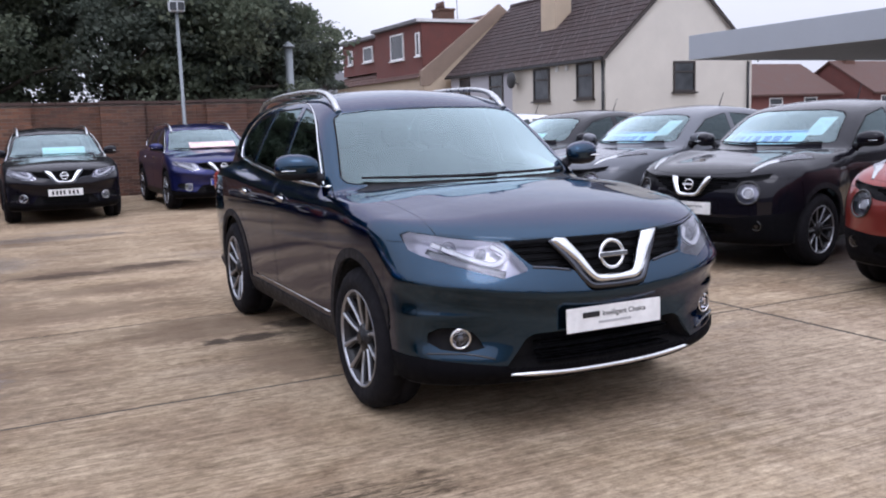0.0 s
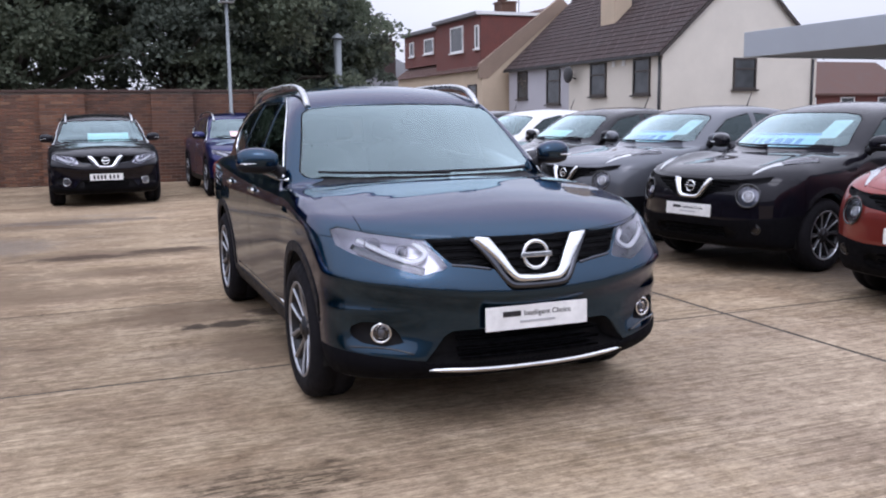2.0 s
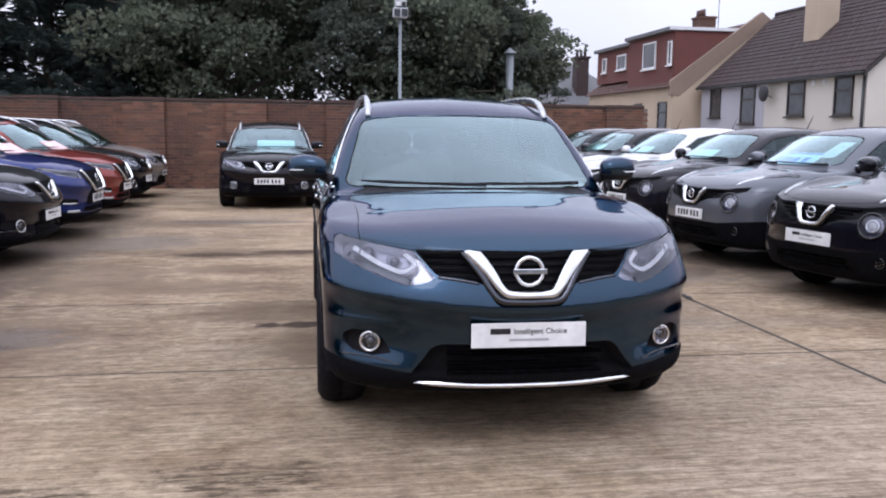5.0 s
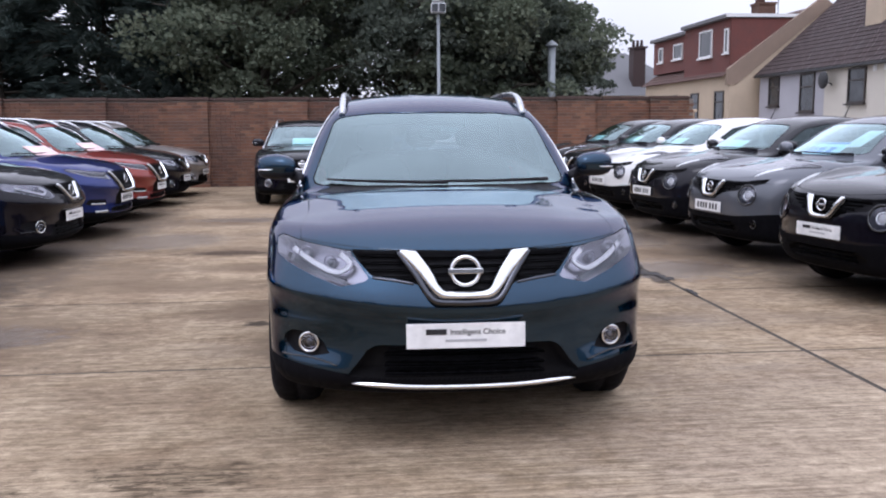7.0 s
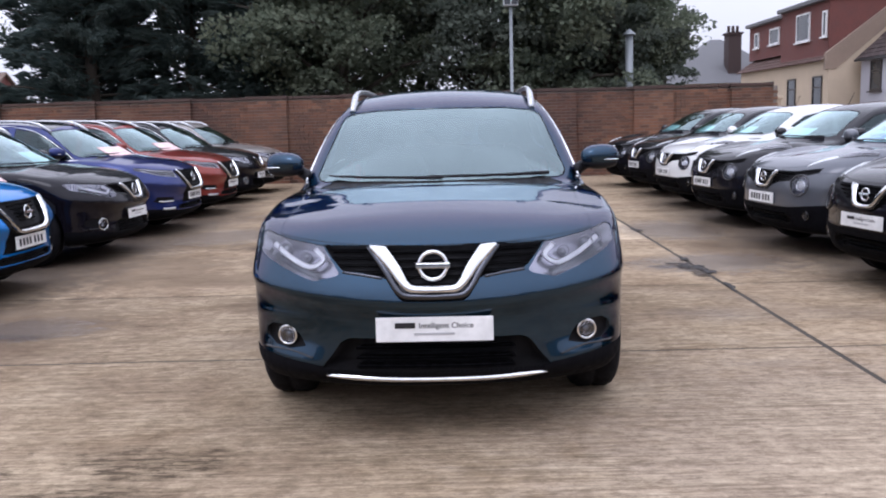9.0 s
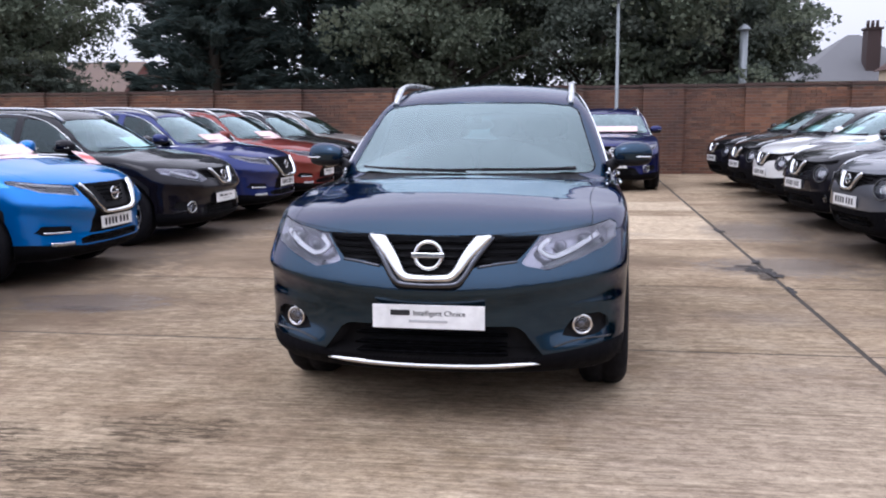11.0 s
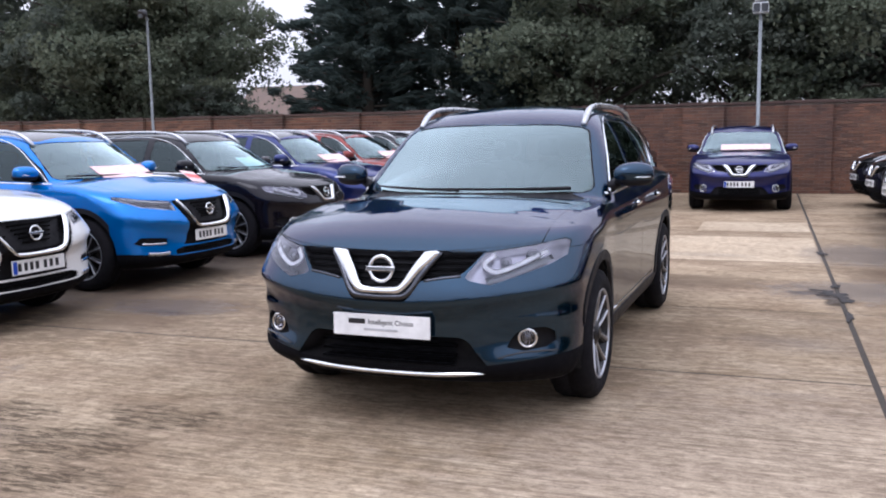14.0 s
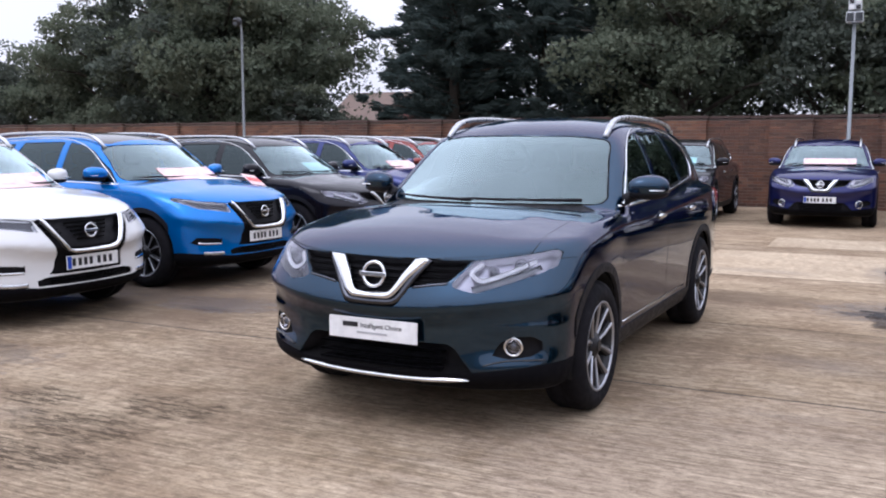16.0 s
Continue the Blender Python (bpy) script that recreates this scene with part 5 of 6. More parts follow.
def seat(parent, x, y, z, k=1.0):
    s = new("seat")
    s.empty_display_size = 0.05
    s.parent = parent
    s.matrix_basis = pose(x, y, z) @ Matrix.Scale(k, 4)
    bm = bmesh.new()
    ellipsoid(bm, (0, 0, 0), (0.26, 0.27, 0.09), 4)
    part("cushion", bm, C_SEAT, s)
    bm = bmesh.new()
    vs = ellipsoid(bm, (0, 0, 0), (0.25, 0.085, 0.34), 3.5)
    bmesh.ops.rotate(bm, cent=(0, 0, 0), matrix=Matrix.Rotation(radians(-14), 3, "X"), verts=vs)
    bmesh.ops.translate(bm, vec=(0, 0.30, 0.36), verts=vs)
    part("backrest", bm, C_SEAT, s)
    bm = bmesh.new()
    ellipsoid(bm, (0, 0.40, 0.80), (0.13, 0.055, 0.085), 3.5)
    tube(bm, [(-0.06, 0.39, 0.66), (-0.06, 0.40, 0.78)], 0.008, 6)
    tube(bm, [(0.06, 0.39, 0.66), (0.06, 0.40, 0.78)], 0.008, 6)
    part("headrest", bm, C_SEAT, s)

# ---- car shapes ----
def bumper_sculpt(ax, z):
    """How far the bumper is pressed in round the fog lamps (+) and swells below and above them (-)."""
    outer = np.clip((ax - 0.44) / 0.24, 0, 1)
    outer = outer * outer * (3 - 2 * outer)
    pocket = 0.018 * np.exp(-((z - 0.475) / 0.072) ** 2) * np.exp(-((ax - 0.70) / 0.17) ** 4)
    apron = -0.004 * np.exp(-((z - 0.352 - 0.03 * outer) / 0.034) ** 2) * outer
    brow = -0.010 * np.exp(-((z - 0.572) / 0.026) ** 2) * outer
    return pocket + apron + brow


def suv_shape(xs=1.0, zs=1.0, ymap=lambda y: y, graphics="suv"):
    """The tall family car; the smaller crossover takes the same lines with other proportions."""
    Y = lambda *p: [(ymap(a), b * zs) for a, b in p]
    F = lambda *p: [(a * xs, b * zs) for a, b in p]
    s = {
        "half": 0.935 * xs, "hub": (ymap(0.945), ymap(3.65)), "floor": 0.22 * zs, "hood_crown": 0.065, "crease": 0.004, "corner": 0.075, "bow": 0.24, "crown": 0.05,
        "nose": curve(*[(z * zs, y) for z, y in ((0.18, 0.28), (0.25, 0.15), (0.30, 0.075), (0.345, 0.052), (0.40, 0.057), (0.47, 0.064), (0.55, 0.058), (0.60, 0.030), (0.632, 0.006), (0.655, 0.0), (0.69, 0.008), (0.74, 0.026), (0.80, 0.050), (0.87, 0.084), (0.92, 0.118), (0.97, 0.185), (1.03, 0.33), (1.12, 0.7))]),
        "sweep": curve(*[(z * zs, y) for z, y in ((0.2, 0.66), (0.32, 0.60), (0.45, 0.57), (0.7, 0.60), (0.95, 0.78))]),
        "tail": curve(*[(z * zs, ymap(y)) for z, y in ((0.2, 4.5), (0.4, 4.62), (0.7, 4.64), (0.95, 4.58), (1.2, 4.5))]),
        "hood": curve(*Y((0, 0.90), (0.1, 0.955), (0.25, 0.995), (0.5, 1.04), (0.8, 1.075), (1.1, 1.10), (1.4, 1.10), (2.2, 1.10), (3, 1.13), (3.8, 1.17), (4.4, 1.16), (4.64, 1.1))),
        "plan": curve(*[(ymap(y), w * xs) for y, w in ((0, 0.87), (0.5, 0.905), (0.95, 0.915), (1.5, 0.90), (2.5, 0.90), (3.4, 0.91), (3.8, 0.915), (4.3, 0.89), (4.64, 0.83))]),
        "side": curve(*[(z * zs, w) for z, w in ((0.15, 0.86), (0.25, 0.93), (0.36, 0.980), (0.5, 0.987), (0.66, 0.994), (0.80, 1.0), (0.92, 0.999), (1.0, 0.99), (1.08, 0.975), (1.18, 0.935))]),
        "roof": curve(*Y((1.0, 1.02), (1.12, 1.10), (1.5, 1.32), (1.85, 1.51), (2.0, 1.575), (2.25, 1.632), (2.7, 1.665), (3.2, 1.66), (3.7, 1.63), (4.15, 1.575), (4.35, 1.49), (4.5, 1.3), (4.62, 1.08))),
        "cabin": curve(*[(z * zs, w * xs) for z, w in ((0.85, 0.87), (1.05, 0.852), (1.15, 0.82), (1.35, 0.745), (1.5, 0.672), (1.6, 0.60), (1.68, 0.48))]),
        "taper": curve(*[(ymap(y), w) for y, w in ((1.0, 1.0), (2.2, 1.0), (3.2, 0.985), (4.0, 0.93), (4.64, 0.86))]),
        "lo": (-1.0 * xs, -0.06, 0.14), "hi": (1.0 * xs, ymap(4.64) + 0.08, 1.74 * zs), "length": ymap(4.64),
        "wheel": (0.360, 0.246, 0.225, 0.795 * xs), "arch": 0.412, "hub_z": 0.360,
        "windscreen": F((-0.3, 1.112), (0.3, 1.110), (0.55, 1.102), (0.69, 1.098), (0.73, 1.108), (0.748, 1.138), (0.64, 1.455), (0.622, 1.482), (0.58, 1.504), (0.4, 1.523), (-0.3, 1.533)), "screen_y": (0.9, ymap(2.2)),
        "side_windows": (Y((1.60, 1.105), (1.78, 1.26), (2.06, 1.45), (2.22, 1.51), (2.46, 1.55), (2.47, 1.125)), Y((2.55, 1.13), (2.54, 1.555), (3.14, 1.545), (3.30, 1.18)), Y((3.40, 1.19), (3.26, 1.535), (3.62, 1.49), (3.90, 1.36), (3.92, 1.28), (3.8, 1.215))),
        "window_line": (Y((1.56, 1.09), (2.5, 1.112), (3.3, 1.165), (3.86, 1.205)), Y((1.615, 1.10), (1.845, 1.28), (2.13, 1.468), (2.43, 1.564), (2.8, 1.59), (3.2, 1.575), (3.62, 1.52), (3.92, 1.385), (3.95, 1.29), (3.86, 1.205))),
        "doors": (Y((1.40, 0.36), (1.36, 0.75), (1.44, 1.02), (1.55, 1.09), (2.50, 1.11), (2.50, 0.36)), Y((2.52, 0.36), (2.52, 1.11), (3.34, 1.165), (3.50, 1.0), (3.36, 0.83), (3.18, 0.62), (3.08, 0.36))),
        "handles": (ymap(2.30), ymap(3.22), 0.985 * zs), "mirror": ((0.965 if graphics == "suv" else 0.92) * xs, ymap(1.68 if graphics == "suv" else 1.80), 1.195 * zs),
        "hood_edge": lambda x: (0.896 + 0.042 * (x / 0.8) ** 2) * zs,
        "hood_poly": [(a * xs, ymap(b)) for a, b in ((-0.3, -0.3), (0.72, -0.3), (0.735, 0.45), (0.722, 0.62), (0.72, 0.8), (0.735, 1.0), (0.752, 1.18), (0.762, 1.36), (0.74, 1.405), (0.60, 1.285), (0.42, 1.185), (0.2, 1.12), (-0.3, 1.095))],
        "sill": 0.37 * zs, "lip": 0.345 * zs, "bumper_y": 0.57,
        "plate_z": 0.535 * zs, "emblem_z": 0.812 * zs, "rails": (ymap(2.02), ymap(3.95), 0.578 * xs), "wiper": F((0.62, 1.105), (-0.05, 1.112)),
        "zs": zs, "xs": xs, "ymap": ymap, "spokes": "hero" if graphics == "suv" else "twin", "roof_panel": {"new": (1.98, 0.10)}.get(graphics),
    }
    s["headlight"] = F((0.495, 0.900), (0.60, 0.914), (0.70, 0.926), (0.815, 0.945), (0.845, 0.930), (0.850, 0.864), (0.79, 0.830), (0.67, 0.786), (0.54, 0.744), (0.432, 0.768), (0.413, 0.786))
    s["guide"] = F((0.765, 0.898), (0.645, 0.838), (0.56, 0.812), (0.502, 0.848), (0.545, 0.890))
    s["grille"] = F((-0.3, 0.90), (0.507, 0.904), (0.407, 0.797), (0.31, 0.787), (0.235, 0.772), (0.19, 0.752), (0.165, 0.69), (0.13, 0.664), (-0.3, 0.658))
    s["vee"] = (F((0.248, 0.893), (0.176, 0.811), (0.124, 0.738), (0.105, 0.722), (0.060, 0.716), (0.0, 0.714)), 0.034, 0.016)
    s["band"] = (F((0.281, 0.893), (0.211, 0.798), (0.152, 0.708), (0.13, 0.692), (0.06, 0.686), (0.0, 0.684)), 0.018, 0.015)
    s["wing_line"] = F((0.402, 0.790), (0.31, 0.779), (0.225, 0.765))
    s["smile"] = 0.12
    s["lower"] = F((-0.3, 0.487), (0.39, 0.487), (0.43, 0.465), (0.47, 0.41), (0.525, 0.345), (0.49, 0.333), (-0.3, 0.322))
    s["fog_bezel"] = F((0.602, 0.436), (0.615, 0.470), (0.645, 0.508), (0.70, 0.528), (0.77, 0.528), (0.81, 0.50), (0.812, 0.458), (0.77, 0.430), (0.68, 0.418))
    s["fog"] = (0.69 * xs, 0.478 * zs)
    s["slats"] = "suv"
    if graphics == "suv":
        s["sculpt"] = bumper_sculpt
        s["skid"] = F((-0.50, 0.318), (-0.3, 0.303), (0, 0.297), (0.3, 0.303), (0.50, 0.318))
    if graphics != "suv":
        s["hood"] = curve(*Y((0, 0.90), (0.1, 0.955), (0.25, 1.0), (0.5, 1.055), (0.8, 1.10), (1.1, 1.13), (1.4, 1.135), (2.2, 1.13), (3, 1.15), (3.8, 1.18), (4.4, 1.16), (4.64, 1.1)))
        s["windscreen"] = F((-0.3, 1.140), (0.3, 1.138), (0.55, 1.128), (0.69, 1.122), (0.73, 1.132), (0.744, 1.160), (0.64, 1.455), (0.622, 1.482), (0.58, 1.504), (0.4, 1.523), (-0.3, 1.533))
        s["wiper"] = F((0.62, 1.132), (-0.05, 1.140))
    if graphics == "new":
        s["vee"] = (F((0.395, 0.905), (0.340, 0.80), (0.272, 0.69), (0.240, 0.655), (0.195, 0.640), (0.0, 0.636)), 0.019, 0.010)
        s["grille"] = F((-0.3, 0.905), (0.465, 0.908), (0.445, 0.845), (0.375, 0.71), (0.335, 0.60), (0.345, 0.50), (0.375, 0.448), (-0.3, 0.44))
        s["headlight"] = F((0.465, 0.905), (0.64, 0.925), (0.84, 0.972), (0.862, 0.935), (0.76, 0.852), (0.60, 0.822), (0.455, 0.800))
        s["guide"] = F((0.835, 0.924), (0.75, 0.862), (0.60, 0.834), (0.476, 0.815), (0.478, 0.868))
        s["guide_top"] = F((0.485, 0.896), (0.64, 0.914), (0.81, 0.953))
        del s["band"], s["wing_line"]
        s["fog_bezel"] = F((0.56, 0.47), (0.56, 0.535), (0.79, 0.555), (0.84, 0.50), (0.78, 0.47))
        s["lower"] = F((-0.3, 0.43), (0.40, 0.43), (0.50, 0.40), (0.46, 0.36), (-0.3, 0.345))
        s["fog_bars"] = (F((0.57, 0.482), (0.68, 0.484), (0.78, 0.49)), F((0.55, 0.38), (0.64, 0.378), (0.74, 0.385)))
        s["fog"] = None
        s["emblem_z"], s["plate_z"] = 0.79 * zs, 0.535 * zs
    if graphics == "old":
        s["fog"] = (0.63 * xs, 0.455 * zs)
        s["fog_r"] = 0.06
    return s


def small_shape():
    """The short, high-shouldered crossover with round lamps."""
    return {
        "half": 0.885, "hub": (0.84, 3.37), "floor": 0.22, "hood_crown": 0.055, "corner": 0.09, "bow": 0.22, "crown": 0.05, "flare": 0.035, "wing": 0.060,
        "nose": curve((0.18, 0.24), (0.28, 0.10), (0.4, 0.035), (0.52, 0.0), (0.64, 0.0), (0.74, 0.015), (0.82, 0.045), (0.89, 0.095), (0.94, 0.17), (1.0, 0.36), (1.08, 0.7)),
        "sweep": curve((0.2, 0.40), (0.5, 0.52), (0.75, 0.55), (0.95, 0.62)),
        "tail": curve((0.2, 4.0), (0.4, 4.11), (0.7, 4.13), (0.95, 4.06), (1.2, 3.95)),
        "hood": curve((0, 0.85), (0.1, 0.905), (0.25, 0.95), (0.5, 0.985), (0.8, 1.02), (1.1, 1.06), (1.5, 1.08), (2.2, 1.09), (3, 1.14), (3.6, 1.16), (4.13, 1.1)),
        "plan": curve((0, 0.80), (0.4, 0.845), (0.84, 0.855), (1.5, 0.845), (2.4, 0.845), (3.37, 0.86), (3.8, 0.83), (4.13, 0.77)),
        "side": curve((0.15, 0.90), (0.25, 0.94), (0.4, 0.965), (0.6, 0.99), (0.75, 1.0), (0.88, 0.995), (0.98, 0.97), (1.1, 0.93), (1.2, 0.88)),
        "roof": curve((0.95, 0.99), (1.08, 1.07), (1.45, 1.28), (1.75, 1.425), (1.95, 1.485), (2.2, 1.52), (2.6, 1.54), (3.0, 1.515), (3.4, 1.45), (3.75, 1.34), (3.98, 1.15), (4.08, 1.0)),
        "cabin": curve((0.85, 0.83), (1.05, 0.80), (1.2, 0.75), (1.35, 0.685), (1.46, 0.62), (1.55, 0.50)),
        "taper": curve((1.0, 1.0), (2.2, 1.0), (3.0, 0.96), (3.6, 0.88), (4.13, 0.78)),
        "lo": (-0.98, -0.06, 0.14), "hi": (0.98, 4.22, 1.62), "length": 4.13,
        "wheel": (0.335, 0.222, 0.215, 0.755), "arch": 0.385, "hub_z": 0.335,
        "windscreen": [(-0.3, 1.10), (0.60, 1.105), (0.645, 1.13), (0.56, 1.37), (0.50, 1.41), (0.35, 1.432), (-0.3, 1.442)], "screen_y": (0.9, 2.1),
        "side_windows": ([(1.52, 1.085), (1.70, 1.22), (1.95, 1.365), (2.36, 1.44), (2.37, 1.11)], [(2.45, 1.12), (2.44, 1.44), (2.9, 1.40), (3.22, 1.29), (3.30, 1.22)]),
        "window_line": None,
        "doors": ([(1.30, 0.38), (1.27, 0.75), (1.36, 1.0), (1.48, 1.07), (2.40, 1.095), (2.40, 0.38)], [(2.42, 0.38), (2.42, 1.095), (3.30, 1.19), (3.22, 0.9), (3.05, 0.7), (2.9, 0.38)]),
        "handles": (2.22, None, 0.96), "mirror": (0.93, 1.56, 1.135),
        "hood_edge": lambda x: 0.862 + 0.05 * (x / 0.7) ** 2,
        "hood_poly": [(-0.3, -0.3), (0.50, -0.3), (0.52, 0.4), (0.62, 0.75), (0.66, 1.02), (0.60, 1.12), (-0.3, 1.05)],
        "sill": 0.42, "lip": 0.49, "bumper_y": 0.50,
        "plate_z": 0.565, "emblem_z": 0.775, "rails": None, "wiper": [(0.56, 1.09), (-0.05, 1.10)],
        "zs": 0.93, "xs": 0.96, "ymap": lambda y: y * 0.9, "spokes": "multi",
        "headlight": None,
        "round": (0.575, 0.715, 0.105),
        "top_lamp": [(0.60, 0.43), (0.66, 0.42), (0.735, 0.56), (0.795, 0.80), (0.75, 0.83), (0.68, 0.72), (0.625, 0.57)],
        "grille": [(-0.3, 0.845), (0.48, 0.85), (0.72, 0.885), (0.70, 0.835), (0.44, 0.75), (0.30, 0.735), (0.20, 0.70), (0.13, 0.65), (-0.3, 0.645)],
        "vee": ([(0.185, 0.842), (0.155, 0.785), (0.112, 0.712), (0.088, 0.694), (0.05, 0.688), (0.0, 0.686)], 0.028, 0.014),
        "lower": [(-0.3, 0.43), (0.40, 0.43), (0.48, 0.37), (0.42, 0.31), (-0.3, 0.30)],
        "fog_bezel": None, "fog": (0.64, 0.42), "slats": "small",
    }


def facing(p, n):
    """A pose at p whose -y side looks along n."""
    y = -Vector(n).normalized()
    x = y.cross(Vector((0, 0, 1))).normalized()
    z = x.cross(y)
    m = Matrix((x, y, z)).transposed().to_4x4()
    m.translation = p
    return m


def build_car(s, name, label, coat, h, group=""):
    """One car with all its parts, nose at the origin, pointing along -y."""
    t = thing(name, label, "car", group)
    sh = Shell(suv_field(s), s["lo"], s["hi"], h)
    hf, hr = s["hub"]
    zs, xs, ym = s["zs"], s["xs"], s["ymap"]

    def arch(p, r):
        return np.minimum(np.hypot(p[:, 1] - hf, p[:, 2] - s["hub_z"]), np.hypot(p[:, 1] - hr, p[:, 2] - s["hub_z"])) - r
    wide = lambda c: np.abs(c[:, 0]) > 0.5
    sh.panel("cut", lambda p: arch(p, s["arch"]), lambda c: np.abs(c[:, 0]) > 0.56, gap=0)
    sh.panel("underbody", lambda p: p[:, 2] - s["floor"] - 0.03, lambda c: c[:, 2] < 0.5, gap=0)
    y0, y1 = s["screen_y"]
    sh.panel("windscreen", front_poly(s["windscreen"]), lambda c: (c[:, 1] > y0) & (c[:, 1] < y1) & (c[:, 2] > 1.0), gap=0.009)
    sh.panel("rear_window", front_poly([(-0.3, 1.2 * zs), (0.5, 1.22 * zs), (0.44, 1.46 * zs), (-0.3, 1.5 * zs)]), lambda c: c[:, 1] > 3.6, gap=0.012)
    for k, w in enumerate(s["side_windows"]):
        sh.panel("side_window_%d" % k, side_poly(w), lambda c: (np.abs(c[:, 0]) > 0.35) & (c[:, 2] > 1.0), gap=0.010)
    nose = lambda c: (c[:, 1] < 0.95) & (c[:, 2] > 0.2)
    if s["headlight"]:
        sh.panel("headlight", front_poly(s["headlight"]), nose, gap=0.005)
    if "round" in s:
        cx, cz, cr = s["round"]
        sh.panel("round_lamp", lambda p: np.hypot(np.abs(p[:, 0]) - cx, p[:, 2] - cz) - cr, nose, gap=0.010)
        sh.panel("top_lamp", top_poly(s["top_lamp"]), lambda c: (c[:, 2] > 0.85) & (c[:, 1] < 1.0), gap=0.004)
    sh.panel("grille", front_poly(s["grille"]), nose, gap=0)
    sh.panel("lower", front_poly(s["lower"]), nose, gap=0)
    if s["fog_bezel"]:
        sh.panel("fog_bezel", front_poly(s["fog_bezel"]), nose, gap=0)
    hp = top_poly(s["hood_poly"])
    sh.panel("hood", lambda p: np.maximum(hp(p), s["hood_edge"](p[:, 0]) - p[:, 2]), lambda c: (c[:, 2] > 0.8 * zs) & (c[:, 1] < 1.5), gap=0.005)
    sh.panel("cowl", top_poly([(-0.3, ym(1.0)), (0.5 * xs, ym(1.06)), (0.735 * xs, ym(1.16)), (0.76 * xs, ym(1.36)), (0.70 * xs, ym(1.42)), (-0.3, ym(1.3))]), lambda c: (c[:, 2] > 0.95 * zs) & (c[:, 2] < 1.13 * zs), gap=0)
    sh.panel("cladding", lambda p: np.minimum(arch(p, s["arch"] + 0.05), p[:, 2] - s["sill"]), lambda c: wide(c) & (c[:, 1] > 0.55), gap=0)
    sh.panel("lip", lambda p: p[:, 2] - s["lip"] - 0.045 * np.clip((np.abs(p[:, 0]) - 0.45) / 0.4, 0, 1), lambda c: c[:, 1] < 0.8, gap=0)
    sh.panel("bumper", lambda p: np.maximum(p[:, 1] - s["bumper_y"] - 0.10 * (0.8 - p[:, 2]), p[:, 2] - 0.90 * zs), lambda c: c[:, 1] < 0.9, gap=0.004)
    for k, d in enumerate(s["doors"]):
        sh.panel("door_%d" % k, side_poly(d), wide, gap=0.005)
    rp = s.get("roof_panel")
    if rp:
        sh.panel("roof_panel", top_poly([(-0.3, ym(rp[0])), ((0.40 + sum(rp[1:])) * xs, ym(rp[0] + 0.02 + 0.4 * sum(rp[1:]))), ((0.46 + sum(rp[1:])) * xs, ym(rp[0] + 0.08 + 0.4 * sum(rp[1:]))), ((0.46 + sum(rp[1:])) * xs, ym(3.7)), (-0.3, ym(3.75))]), lambda c: c[:, 2] > 1.4 * zs, gap=0.006)
    left, right = (lambda c: c[:, 0] < 0), (lambda c: c[:, 0] > 0)

    def emit(part_name, lab, mat, split=False, parent=t, text="", **kw):
        made = []
        if lab not in sh.names:
            return made
        for w in ((left, right) if split else (None,)):
            me = sh.mesh(part_name, lab, mat, where=w, **kw)
            if me:
                made.append(part(part_name, me, None, parent, text))
        return made
    emit("body", "body", coat, skirt=0.012)
    emit("panel_gap", "gap", C_GAP, sink=0.008)
    emit("hood", "hood", coat, skirt=0.012)
    emit("front_bumper", "bumper", coat, skirt=0.012)
    doors = emit("front_door", "door_0", coat, True, skirt=0.012) + emit("rear_door", "door_1", coat, True, skirt=0.012)
    emit("cowl", "cowl", C_BLACK, "round" in s, sink=0.006, text="black plastic scuttle panel")
    emit("underbody", "underbody", C_BLACK)
    emit("wheel_arch_trim", "cladding", C_BLACK, True, skirt=0.02, sink=-0.006)
    emit("lower_lip", "lip", C_LIP, skirt=0.02, sink=-0.004)
    emit("roof_panel", "roof_panel", C_GLOSS, sink=0.002, skirt=0.01, text="black glass roof panel")
    emit("windscreen", "windscreen", G_SCREEN, sink=0.004)
    emit("rear_window", "rear_window", G_SIDE, sink=0.004)
    for k in range(len(s["side_windows"])):
        emit("side_window", "side_window_%d" % k, G_SIDE, True, sink=0.004)
    grille = emit("upper_grille", "grille", C_VOID, sink=0.035, skirt=-0.035)[0]
    deep = 0.11 if s["spokes"] == "hero" else 0.05
    emit("lower_grille", "lower", C_VOID, sink=deep, skirt=-deep)
    pts, w0, w1 = s["vee"]
    path = arc_pts([(-a, b) for a, b in pts] + [(a, b) for a, b in reversed(pts[:-1])], 61)
    half = [w1 + (w0 - w1) * (abs(k - 30) / 30) ** 1.2 for k in range(61)]
    part("chrome_vee", ribbon(sh, "front", path, half, 0.002, 0.026, level=14, profile=((-1, 0), (-0.88, 0.28), (0.66, 1.0), (1, 0.15))), C_CHROME, t, "bright chrome V-shaped grille bar")
    if "band" in s:
        pts, b0, b1 = s["band"]
        outer = arc_pts([(-a, b) for a, b in pts] + [(a, b) for a, b in reversed(pts[:-1])], 61)
        wide_b = [b1 + (b0 - b1) * (abs(k - 30) / 30) for k in range(61)]
        part("vee_surround", ribbon(sh, "front", outer, wide_b, 0.000, 0.012, level=14), C_DARKCHROME, t, "smoked chrome surround of the grille bar")
        for sg in (-1, 1):
            part("grille_trim", ribbon(sh, "front", [(sg * a, b) for a, b in arc_pts(s["wing_line"], 12)], 0.007, 0.001, 0.004), C_DARKCHROME, t)
    part("vee_shadow_lip", ribbon(sh, "front", [(a, b - 0.006) for a, b in path], [w * 1.25 for w in half], -0.012, 0.004), C_GLOSS, t)
    emit("fog_bezel", "fog_bezel", C_VOID, True, sink=0.025, skirt=-0.025)
